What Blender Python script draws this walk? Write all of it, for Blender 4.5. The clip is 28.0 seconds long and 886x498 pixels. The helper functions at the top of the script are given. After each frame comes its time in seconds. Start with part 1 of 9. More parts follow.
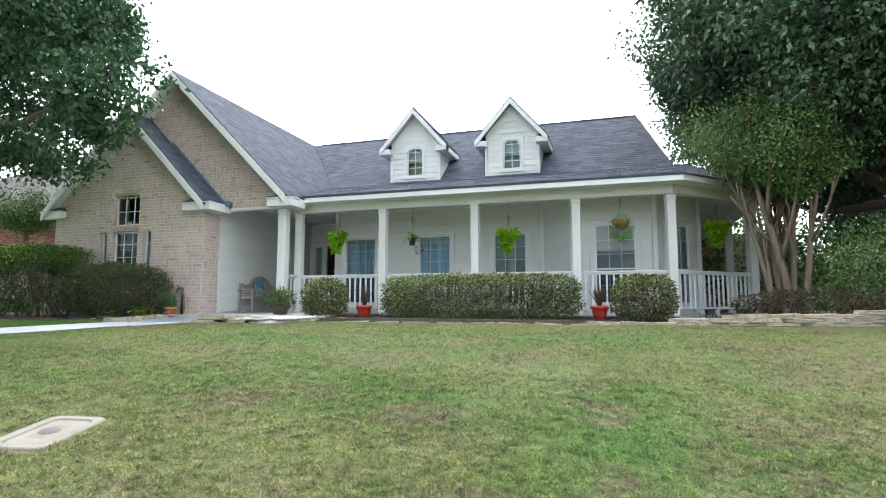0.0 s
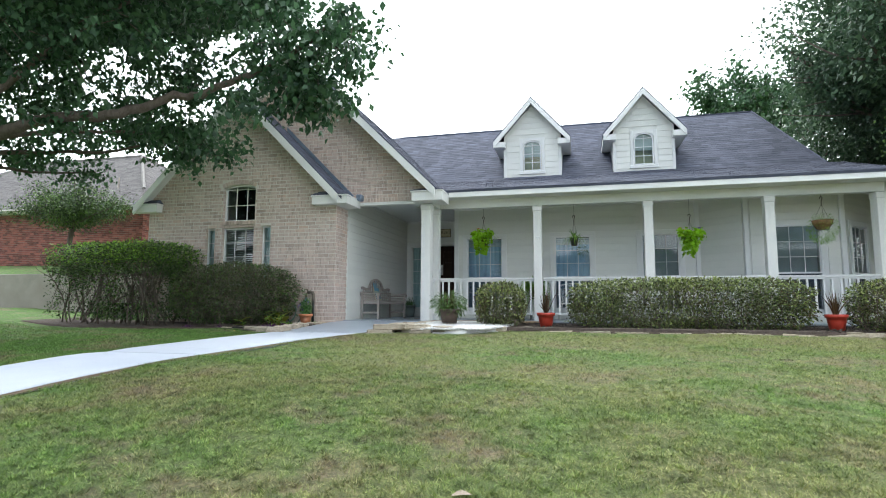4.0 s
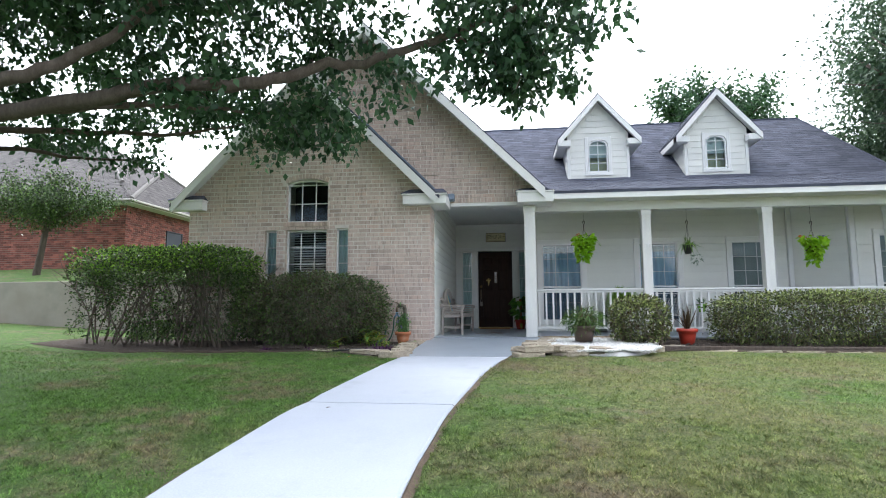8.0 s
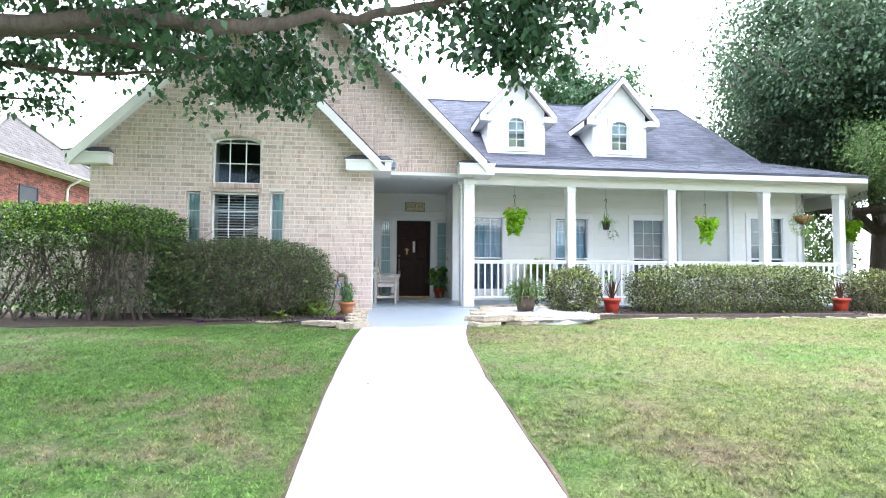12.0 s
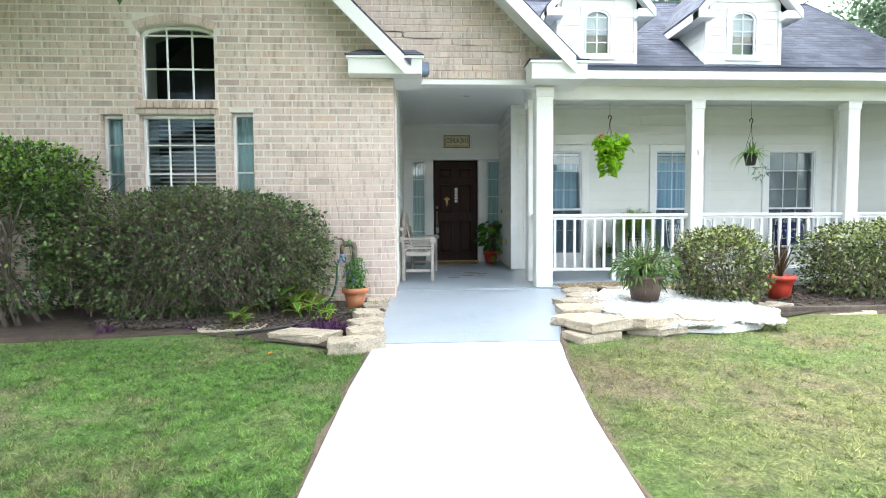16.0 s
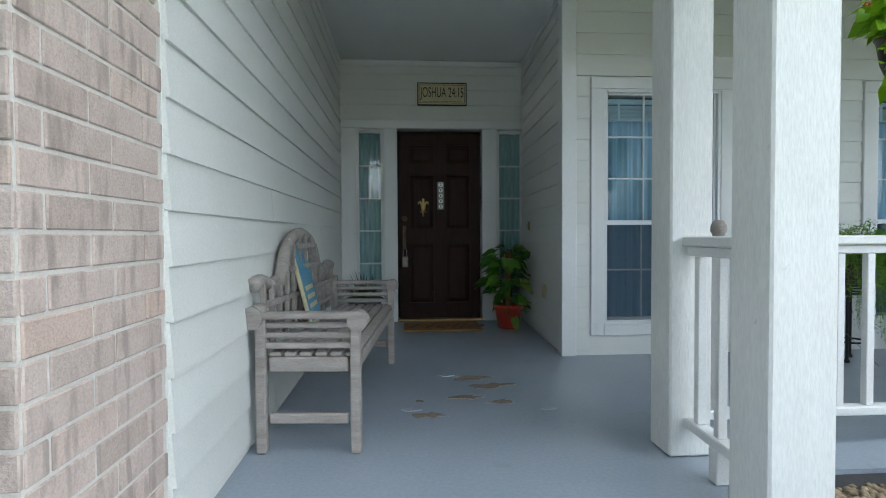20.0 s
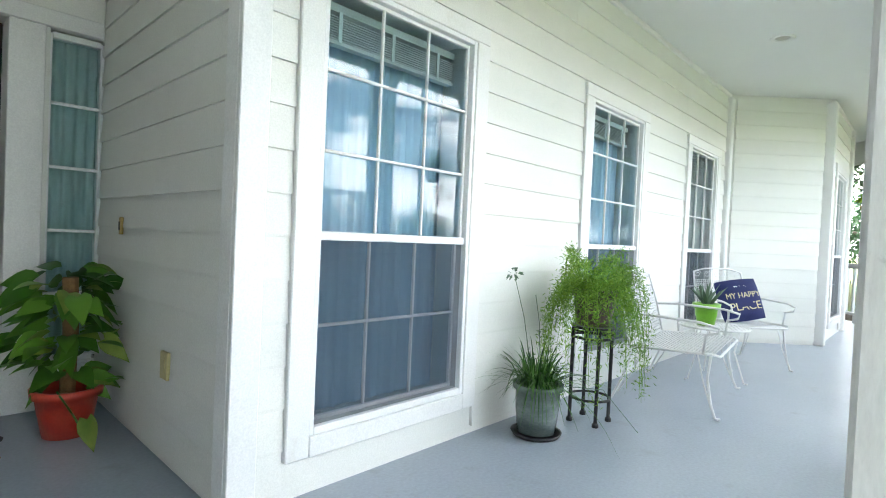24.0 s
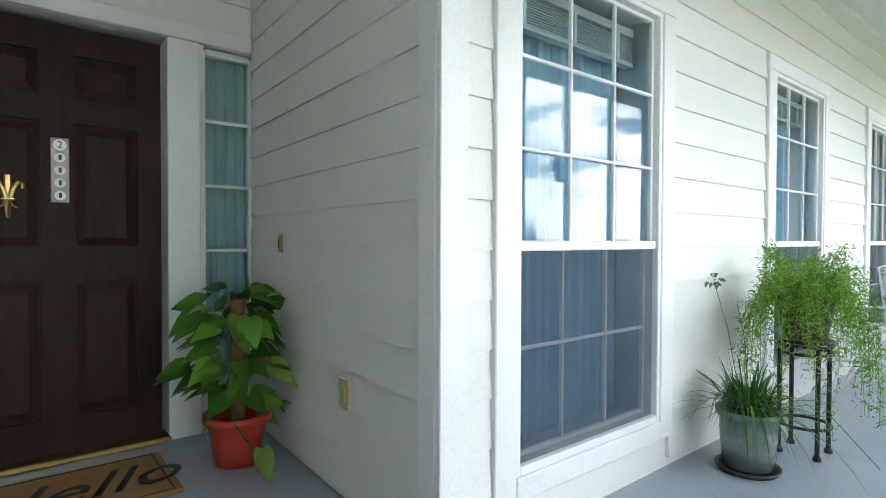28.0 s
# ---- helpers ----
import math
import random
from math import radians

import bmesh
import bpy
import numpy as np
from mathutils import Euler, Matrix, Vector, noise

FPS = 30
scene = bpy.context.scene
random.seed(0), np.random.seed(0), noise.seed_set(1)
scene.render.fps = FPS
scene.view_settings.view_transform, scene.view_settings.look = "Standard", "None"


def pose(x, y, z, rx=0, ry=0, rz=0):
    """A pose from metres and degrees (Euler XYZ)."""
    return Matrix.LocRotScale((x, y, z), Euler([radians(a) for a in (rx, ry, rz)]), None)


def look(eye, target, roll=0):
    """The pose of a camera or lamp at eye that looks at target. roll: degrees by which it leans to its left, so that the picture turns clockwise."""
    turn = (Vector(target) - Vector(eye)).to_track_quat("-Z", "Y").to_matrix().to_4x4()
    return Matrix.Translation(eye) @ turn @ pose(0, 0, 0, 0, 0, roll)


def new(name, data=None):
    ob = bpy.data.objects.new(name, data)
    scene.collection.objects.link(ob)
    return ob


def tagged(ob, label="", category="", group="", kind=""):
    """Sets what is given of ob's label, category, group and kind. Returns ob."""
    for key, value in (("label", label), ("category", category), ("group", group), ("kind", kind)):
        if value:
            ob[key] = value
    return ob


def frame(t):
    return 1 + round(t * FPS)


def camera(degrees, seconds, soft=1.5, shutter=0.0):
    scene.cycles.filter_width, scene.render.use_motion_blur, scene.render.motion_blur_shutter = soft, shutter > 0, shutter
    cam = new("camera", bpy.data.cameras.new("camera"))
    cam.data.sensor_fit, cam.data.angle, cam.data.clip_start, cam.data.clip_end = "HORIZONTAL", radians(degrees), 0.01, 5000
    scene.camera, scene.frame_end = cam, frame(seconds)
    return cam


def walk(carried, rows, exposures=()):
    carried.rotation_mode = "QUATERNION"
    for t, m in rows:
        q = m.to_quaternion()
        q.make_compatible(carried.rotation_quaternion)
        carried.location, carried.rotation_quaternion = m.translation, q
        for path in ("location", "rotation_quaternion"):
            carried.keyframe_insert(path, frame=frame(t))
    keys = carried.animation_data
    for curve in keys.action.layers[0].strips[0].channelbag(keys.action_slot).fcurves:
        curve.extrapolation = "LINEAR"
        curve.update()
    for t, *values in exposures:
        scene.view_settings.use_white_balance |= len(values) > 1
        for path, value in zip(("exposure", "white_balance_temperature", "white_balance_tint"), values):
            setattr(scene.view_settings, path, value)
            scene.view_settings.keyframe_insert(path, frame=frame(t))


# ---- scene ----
cam = camera(78.6, 28.0, 1.0)
PATH = [
    (0, (8.876, -15.778, 0.221), (8.287, -13.878, 0.425), 0.1),
    (0.5, (8.382, -15.778, 0.216), (7.786, -13.879, 0.419), 0.2),
    (1, (7.846, -15.768, 0.229), (7.245, -13.871, 0.432), 0.1),
    (1.5, (7.337, -15.802, 0.28), (6.745, -13.902, 0.481), 0.1),
    (2, (6.771, -15.812, 0.307), (6.194, -13.908, 0.505), 0.1),
    (2.5, (6.193, -15.852, 0.342), (5.649, -13.937, 0.539), 0.2),
    (3, (5.665, -15.829, 0.327), (5.156, -13.905, 0.527), 0.3),
    (3.5, (5.07, -15.769, 0.321), (4.567, -13.844, 0.528), 0.2),
    (5.5, (2.885, -15.483, 0.453), (2.476, -13.536, 0.657), 0.2),
    (6, (2.382, -15.414, 0.507), (1.992, -13.464, 0.713), 0.1),
    (6.5, (1.939, -15.343, 0.532), (1.589, -13.385, 0.737), 0.1),
    (7, (1.486, -15.186, 0.553), (1.18, -13.22, 0.761), -0.0),
    (7.5, (1.11, -15.079, 0.571), (0.835, -13.109, 0.781), -0.1),
    (8, (0.829, -15.01, 0.588), (0.591, -13.036, 0.8), -0.2),
    (8.5, (0.572, -14.902, 0.598), (0.351, -12.926, 0.813), -0.2),
    (9, (0.379, -14.792, 0.6), (0.155, -12.816, 0.819), -0.4),
    (9.5, (0.206, -14.699, 0.593), (-0.018, -12.724, 0.815), -0.5),
    (10, (0.036, -14.537, 0.622), (-0.046, -12.551, 0.845), -0.2),
    (10.5, (-0.124, -14.462, 0.666), (-0.1, -12.474, 0.887), -0.1),
    (11, (-0.316, -14.562, 0.66), (-0.203, -12.578, 0.886), 0.1),
    (11.5, (-0.506, -14.755, 0.661), (-0.254, -12.779, 0.841), 0.4),
    (12, (-0.557, -14.97, 0.636), (-0.312, -12.987, 0.729), 0.3),
    (12.5, (-0.634, -15.067, 0.605), (-0.448, -13.076, 0.583), 0.0),
    (13, (-0.61, -15.019, 0.654), (-0.475, -13.025, 0.589), -0.2),
    (13.5, (-0.643, -14.664, 0.632), (-0.541, -12.668, 0.557), -0.4),
    (15.5, (-0.528, -11.973, 0.775), (-0.405, -9.979, 0.681), -0.5),
    (16, (-0.405, -11.3, 0.87), (-0.299, -9.305, 0.764), -0.4),
    (16.5, (-0.301, -10.582, 0.94), (-0.2, -8.588, 0.828), -0.6),
    (17, (-0.213, -9.924, 1.017), (-0.116, -7.93, 0.896), -0.9),
    (17.5, (-0.151, -9.196, 0.999), (-0.044, -7.202, 0.893), -0.6),
    (18, (-0.112, -8.511, 1.019), (-0.007, -6.516, 0.918), -0.6),
    (18.5, (-0.041, -7.881, 1.047), (0.068, -5.886, 0.956), -0.7),
    (19, (0.044, -7.217, 0.995), (0.138, -5.22, 0.919), -0.6),
    (19.5, (0.09, -6.633, 0.996), (0.205, -4.638, 0.922), -0.5),
    (20, (0.068, -5.992, 0.958), (0.212, -3.998, 0.905), -0.3),
    (20.5, (0.123, -5.428, 0.993), (0.313, -3.438, 0.934), -0.4),
    (22.5, (0.29, -3.981, 1.038), (1.221, -2.212, 0.981), 1.0),
    (23, (0.317, -3.853, 1.085), (1.494, -2.238, 1.018), 1.8),
    (23.5, (0.339, -3.73, 1.072), (1.695, -2.261, 1.017), 2.5),
    (24, (0.383, -3.667, 1.058), (1.864, -2.324, 1.017), 2.6),
    (24.5, (0.459, -3.571, 1.081), (2.051, -2.361, 1.036), 2.8),
    (25, (0.489, -3.522, 1.076), (2.198, -2.484, 1.041), 3.0),
    (25.5, (0.462, -3.473, 1.066), (2.24, -2.558, 1.043), 2.9),
    (26, (0.423, -3.4, 1.072), (2.215, -2.512, 1.051), 2.7),
    (26.5, (0.376, -3.323, 1.071), (2.148, -2.396, 1.052), 2.3),
    (27, (0.338, -3.242, 1.063), (2.015, -2.151, 1.044), 1.6),
    (27.5, (0.31, -3.159, 1.058), (1.817, -1.844, 1.029), 1.1),
    (28, (0.265, -3.135, 1.068), (1.527, -1.584, 1.032), 0.2),
]
EXPOSURES = [(0, 0.95, 6250, 4), (3, 1.02, 6250, 4), (5.5, 0.5, 6150, 7), (7, 0.42, 6150, 8), (8, 0.92, 6150, 9), (9, 1.38, 6100, 9.5), (11, 2.15, 6050, 10), (13, 2.1, 6050, 10), (17, 2.05, 6400, 3), (19, 1.82, 6200, 3), (20, 1.38, 6050, 3.5), (20.5, 1.45, 6200, 4), (22.5, 2.35, 6500, 6), (23, 2.5, 6500, 6.5), (24, 2.9, 6500, 6), (25, 2.42, 6400, 8), (26, 1.92, 6300, 7), (27, 1.45, 6250, 6), (27.5, 1.95, 6300, 6), (28, 2.8, 6400, 6)]
walk(cam, [(t, look(eye, target, roll)) for t, eye, target, roll in PATH], EXPOSURES)

# ==== world ====
SUN_DIR = (-0.35, 0.55, 0.95)          # towards the sun: high, behind the house
sun_el = math.atan2(SUN_DIR[2], math.hypot(SUN_DIR[0], SUN_DIR[1]))
sun_az = math.atan2(SUN_DIR[0], SUN_DIR[1])
world = bpy.data.worlds.new("sky")
scene.world = world
world.use_nodes = True
wn, wl = world.node_tree.nodes, world.node_tree.links
wn.clear()
w_sky = wn.new("ShaderNodeTexSky")
w_sky.sky_type, w_sky.sun_disc, w_sky.sun_elevation, w_sky.sun_rotation = "NISHITA", False, sun_el, sun_az
w_sky.air_density, w_sky.dust_density = 1.0, 1.5
w_bg = wn.new("ShaderNodeBackground")
w_bg.inputs[1].default_value = 0.11
w_cl = wn.new("ShaderNodeBackground")
w_cl.inputs[0].default_value, w_cl.inputs[1].default_value = (0.975, 0.985, 1.03, 1), 1.95
w_co = wn.new("ShaderNodeTexCoord")
w_mp = wn.new("ShaderNodeMapping")
w_mp.inputs["Scale"].default_value = (1.0, 1.0, 2.2)
w_no = wn.new("ShaderNodeTexNoise")
w_no.inputs["Scale"].default_value, w_no.inputs["Detail"].default_value, w_no.inputs["Roughness"].default_value = 3.6, 7, 0.55
w_ra = wn.new("ShaderNodeValToRGB")
w_ra.color_ramp.elements[0].position, w_ra.color_ramp.elements[1].position = 0.385, 0.45
w_se, w_ml, w_ad = wn.new("ShaderNodeSeparateXYZ"), wn.new("ShaderNodeMath"), wn.new("ShaderNodeMath")
w_ml.operation = "MULTIPLY"
w_ml.inputs[1].default_value = 0.12      # the cloud cover thickens beyond the house
w_mx = wn.new("ShaderNodeMixShader")
w_out = wn.new("ShaderNodeOutputWorld")
wl.new(w_co.outputs["Generated"], w_mp.inputs[0])
wl.new(w_mp.outputs[0], w_no.inputs["Vector"])
wl.new(w_co.outputs["Generated"], w_se.inputs[0])
wl.new(w_se.outputs[1], w_ml.inputs[0])
wl.new(w_no.outputs["Fac"], w_ad.inputs[0])
wl.new(w_ml.outputs[0], w_ad.inputs[1])
wl.new(w_ad.outputs[0], w_ra.inputs[0])
wl.new(w_ra.outputs[0], w_mx.inputs[0])
wl.new(w_sky.outputs[0], w_bg.inputs[0])
wl.new(w_bg.outputs[0], w_mx.inputs[1])
wl.new(w_cl.outputs[0], w_mx.inputs[2])
wl.new(w_mx.outputs[0], w_out.inputs[0])

sun = new("sun", bpy.data.lights.new("sun", "SUN"))
sun.data.energy, sun.data.angle, sun.data.color = 1.05, radians(14), (1.0, 0.96, 0.90)
sun.matrix_world = look(Vector(SUN_DIR) * 40, (0, 0, 0))


# ==== materials ====
def material(name, base, rough=0.7, metal=0.0, spec=0.5):
    m = bpy.data.materials.new(name)
    m.use_nodes = True
    b = m.node_tree.nodes["Principled BSDF"]
    b.inputs["Base Color"].default_value = (*base, 1)
    b.inputs["Roughness"].default_value = rough
    b.inputs["Metallic"].default_value = metal
    b.inputs["Specular IOR Level"].default_value = spec
    return m, m.node_tree.nodes, m.node_tree.links, b


def noise_node(ns, ls, scale, detail=5, rough=0.55, stretch=(1, 1, 1), vec=None):
    co, mp, no = ns.new("ShaderNodeTexCoord"), ns.new("ShaderNodeMapping"), ns.new("ShaderNodeTexNoise")
    mp.inputs["Scale"].default_value = stretch
    no.inputs["Scale"].default_value, no.inputs["Detail"].default_value, no.inputs["Roughness"].default_value = scale, detail, rough
    ls.new(co.outputs["Object"] if vec is None else vec, mp.inputs[0])
    ls.new(mp.outputs[0], no.inputs["Vector"])
    return no.outputs["Fac"]


def ramp(ns, ls, fac, stops):
    r = ns.new("ShaderNodeValToRGB")
    while len(r.color_ramp.elements) < len(stops):
        r.color_ramp.elements.new(0.5)
    for e, (p, c) in zip(r.color_ramp.elements, stops):
        e.position, e.color = p, (*c, 1)
    ls.new(fac, r.inputs[0])
    return r.outputs[0]


def mixed(ns, ls, a, b, fac, mode="MIX"):
    x = ns.new("ShaderNodeMix")
    x.data_type, x.blend_type = "RGBA", mode
    for sock, v in ((x.inputs[6], a), (x.inputs[7], b), (x.inputs[0], fac)):
        if isinstance(v, tuple):
            sock.default_value = (*v, 1)
        elif isinstance(v, (int, float)):
            sock.default_value = v
        else:
            ls.new(v, sock)
    return x.outputs[2]


def bump(ns, ls, b, height, strength=0.3, dist=0.01):
    n = ns.new("ShaderNodeBump")
    n.inputs["Strength"].default_value, n.inputs["Distance"].default_value = strength, dist
    ls.new(height, n.inputs["Height"])
    ls.new(n.outputs[0], b.inputs["Normal"])


def surface(name, dark, light, rough=0.7, scale=8, fine=90, bump_s=0.25, dist=0.004, stretch=(1, 1, 1), metal=0.0, spec=0.5, by_object=0.0, by_island=0.0, stains=None):
    """Two scales of variation between two tones, fine relief, and optional variation from piece to piece."""
    m, ns, ls, b = material(name, light, rough, metal, spec)
    broad, grain = noise_node(ns, ls, scale, 6, 0.6, stretch), noise_node(ns, ls, fine, 4, 0.6, stretch)
    col = ramp(ns, ls, broad, [(0.3, dark), (0.7, light)])
    col = mixed(ns, ls, col, ramp(ns, ls, grain, [(0.3, tuple(c * 0.7 for c in dark)), (0.75, light)]), 0.4)
    if by_object or by_island:
        src = ns.new("ShaderNodeObjectInfo").outputs["Random"] if by_object else ns.new("ShaderNodeNewGeometry").outputs["Random Per Island"]
        k = by_object or by_island
        tone = ramp(ns, ls, src, [(0.0, (1 - k,) * 3), (1.0, (1 + k * 0.6, 1 + k * 0.55, 1 + k * 0.5))])
        col = mixed(ns, ls, col, tone, 1.0, "MULTIPLY")
    if stains:
        s_col, s_scale, s_lo, s_hi = stains
        col = mixed(ns, ls, col, s_col, ramp(ns, ls, noise_node(ns, ls, s_scale, 8, 0.65), [(s_lo, (0, 0, 0)), (s_hi, (1, 1, 1))]))
    ls.new(col, b.inputs["Base Color"])
    bump(ns, ls, b, grain, bump_s, dist)
    return m


def leaf_material(name, dark, light, rough=0.45, trans=0.35, island=True, few=False):
    """Leaves: tone from leaf to leaf, some light shining through."""
    m, ns, ls, b = material(name, light, rough, 0, 0.4)
    src = ns.new("ShaderNodeNewGeometry").outputs["Random Per Island"] if island else noise_node(ns, ls, 9, 3)
    k, at = (0.25, 0.62) if few else (0.5, 0.55)      # few: most leaves dark, a few glossy and pale
    col = ramp(ns, ls, src, [(0.0, dark), (at, tuple(a + (c - a) * k for a, c in zip(dark, light))), (1.0, light)])
    big = ramp(ns, ls, noise_node(ns, ls, 0.9, 3), [(0.3, (0.72, 0.76, 0.8)), (0.75, (1.12, 1.08, 1.0))])
    col = mixed(ns, ls, col, big, 1.0, "MULTIPLY")
    ls.new(col, b.inputs["Base Color"])
    t = ns.new("ShaderNodeBsdfTranslucent")
    ls.new(col, t.inputs[0])
    x = ns.new("ShaderNodeMixShader")
    x.inputs[0].default_value = trans
    out = ns["Material Output"]
    ls.new(b.outputs[0], x.inputs[1])
    ls.new(t.outputs[0], x.inputs[2])
    ls.new(x.outputs[0], out.inputs[0])
    return m


M = {}
M["siding"] = surface("painted siding", (0.74, 0.745, 0.70), (0.80, 0.80, 0.76), 0.55, 2.5, 140, 0.12, 0.002, (1, 1, 1), by_object=0.035)
M["white"] = surface("white trim paint", (0.76, 0.765, 0.75), (0.83, 0.83, 0.81), 0.45, 3, 120, 0.1, 0.002, stains=((0.60, 0.58, 0.52), 5, 0.62, 0.85))
M["post"] = surface("rough painted post", (0.72, 0.72, 0.69), (0.81, 0.81, 0.78), 0.55, 4, 45, 0.35, 0.005, (3, 3, 0.6), stains=((0.38, 0.35, 0.31), 11, 0.67, 0.78))
M["soffit"] = surface("soffit paint", (0.70, 0.71, 0.69), (0.78, 0.785, 0.765), 0.6, 2, 90, 0.08, 0.002)
M["ceiling"] = surface("porch ceiling paint", (0.74, 0.75, 0.74), (0.80, 0.805, 0.80), 0.65, 1.5, 160, 0.15, 0.002)
M["vinyl"] = surface("window vinyl", (0.78, 0.79, 0.79), (0.85, 0.85, 0.85), 0.35, 3, 100, 0.05, 0.001)
def brick_material(name, single):
    """Buff brick: mostly even bricks, a few darker or pinker, with upright sooty blotches from the kiln."""
    m, ns, ls, b = material(name, (0.58, 0.47, 0.41), 0.88)
    pos = ns.new("ShaderNodeNewGeometry").outputs["Position"]
    broad, grain = noise_node(ns, ls, 9, 5, 0.6, vec=pos), noise_node(ns, ls, 130, 5, 0.65, vec=pos)
    col = ramp(ns, ls, broad, [(0.3, (0.50, 0.395, 0.34)), (0.7, (0.64, 0.525, 0.46))])
    col = mixed(ns, ls, col, ramp(ns, ls, grain, [(0.3, (0.36, 0.28, 0.235)), (0.6, (0.66, 0.545, 0.48))]), 0.38)
    src = ns.new("ShaderNodeObjectInfo").outputs["Random"] if single else ns.new("ShaderNodeNewGeometry").outputs["Random Per Island"]
    tone = ramp(ns, ls, src, [(0.0, (0.70, 0.69, 0.68)), (0.05, (0.84, 0.83, 0.82)), (0.14, (0.93, 0.93, 0.93)), (0.80, (1.04, 1.04, 1.04)), (0.93, (1.04, 1.01, 0.985)), (1.0, (1.02, 0.95, 0.90))])
    col = mixed(ns, ls, col, tone, 1.0, "MULTIPLY")
    blot = ramp(ns, ls, noise_node(ns, ls, 13, 3, 0.5, (1.7, 1.7, 0.36), vec=pos), [(0.53, (0, 0, 0)), (0.66, (0.70, 0.70, 0.70))])
    col = mixed(ns, ls, col, (0.33, 0.265, 0.225), blot)
    ls.new(col, b.inputs["Base Color"])
    bump(ns, ls, b, grain, 0.8, 0.006)
    return m


M["brick"] = brick_material("buff brick", True)
M["brick_rest"] = brick_material("buff brick far", False)
M["mortar"] = surface("mortar", (0.63, 0.585, 0.53), (0.75, 0.70, 0.64), 0.9, 12, 160, 0.4, 0.003)
M["red_brick"] = surface("red brick", (0.15, 0.050, 0.040), (0.34, 0.125, 0.095), 0.85, 3, 60, 0.5, 0.006, by_island=0.55)
M["shingle"] = surface("asphalt shingle", (0.046, 0.052, 0.078), (0.100, 0.110, 0.155), 0.9, 3, 220, 0.7, 0.004, by_island=0.32)
M["shingle_far"] = surface("neighbour shingle", (0.062, 0.056, 0.056), (0.125, 0.114, 0.112), 0.9, 3, 160, 0.7, 0.004, by_island=0.3)
M["shingle_cap"] = surface("worn hip cap", (0.15, 0.14, 0.13), (0.24, 0.225, 0.21), 0.9, 3, 160, 0.5, 0.004)
M["flashing"] = surface("blue flashing", (0.16, 0.21, 0.28), (0.24, 0.30, 0.38), 0.45, 6, 60, 0.1, 0.002, metal=0.5)
M["porch_floor"] = surface("blue grey painted concrete", (0.30, 0.345, 0.405), (0.375, 0.42, 0.475), 0.33, 1.2, 60, 0.08, 0.002, stains=((0.23, 0.24, 0.26), 3.2, 0.60, 0.80))
M["concrete"] = surface("pale painted concrete", (0.435, 0.47, 0.535), (0.52, 0.555, 0.62), 0.7, 1.1, 110, 0.35, 0.003, stains=((0.37, 0.40, 0.445), 2.4, 0.56, 0.8))
M["chip"] = surface("bare concrete", (0.20, 0.155, 0.115), (0.34, 0.28, 0.22), 0.9, 25, 120, 0.4, 0.003)
M["old_concrete"] = surface("old concrete", (0.23, 0.205, 0.17), (0.37, 0.335, 0.285), 0.9, 1.4, 60, 0.4, 0.004, stains=((0.22, 0.21, 0.18), 2.2, 0.52, 0.75))
M["box_concrete"] = surface("pale box concrete", (0.225, 0.200, 0.170), (0.32, 0.29, 0.25), 0.85, 6, 80, 0.4, 0.003, stains=((0.17, 0.14, 0.115), 9, 0.55, 0.78))
M["soil"] = surface("dark mulch", (0.035, 0.024, 0.017), (0.10, 0.07, 0.05), 0.95, 9, 60, 1.0, 0.02)
M["dirt"] = surface("bare dirt", (0.075, 0.052, 0.036), (0.17, 0.125, 0.085), 0.95, 5, 50, 0.8, 0.01)
M["limestone"] = surface("limestone slab", (0.35, 0.29, 0.215), (0.60, 0.525, 0.415), 0.9, 7, 55, 1.0, 0.016, by_object=0.20, stains=((0.24, 0.20, 0.155), 9, 0.52, 0.74))
M["pebble"] = surface("white marble chips", (0.66, 0.65, 0.63), (0.84, 0.83, 0.81), 0.6, 20, 90, 0.3, 0.004, by_island=0.16)
M["gravel"] = surface("tan gravel", (0.20, 0.14, 0.08), (0.42, 0.33, 0.22), 0.8, 30, 90, 0.3, 0.004, by_island=0.35)
M["teak"] = surface("weathered teak", (0.26, 0.225, 0.20), (0.46, 0.42, 0.385), 0.85, 6, 70, 0.6, 0.004, (1, 6, 6), by_object=0.10)
M["door"] = surface("dark mahogany door", (0.016, 0.0074, 0.0058), (0.043, 0.0195, 0.0135), 0.5, 4, 60, 0.2, 0.002, (6, 6, 0.8), spec=0.14)
M["bronze"] = surface("aged bronze", (0.10, 0.075, 0.05), (0.22, 0.165, 0.11), 0.4, 10, 120, 0.1, 0.001, metal=0.8)
M["brass"] = surface("brass", (0.36, 0.25, 0.09), (0.54, 0.39, 0.16), 0.35, 10, 120, 0.1, 0.001, metal=1.0)
M["iron"] = surface("black iron", (0.010, 0.010, 0.011), (0.03, 0.028, 0.027), 0.45, 20, 160, 0.2, 0.001, metal=0.4)
M["white_iron"] = surface("white wrought iron", (0.72, 0.72, 0.71), (0.82, 0.82, 0.81), 0.4, 12, 140, 0.15, 0.001)
M["terracotta"] = surface("terracotta", (0.42, 0.145, 0.065), (0.56, 0.22, 0.10), 0.7, 8, 80, 0.3, 0.003, stains=((0.50, 0.33, 0.24), 7, 0.56, 0.8))
M["red_plastic"] = surface("red plastic pot", (0.40, 0.036, 0.02), (0.52, 0.06, 0.035), 0.38, 6, 60, 0.1, 0.001)
M["lime_pot"] = surface("lime glazed pot", (0.16, 0.42, 0.025), (0.22, 0.52, 0.04), 0.3, 5, 60, 0.05, 0.001)
M["zinc"] = surface("glazed grey pot", (0.10, 0.135, 0.125), (0.22, 0.265, 0.245), 0.22, 7, 50, 0.15, 0.002, (1, 1, 3))
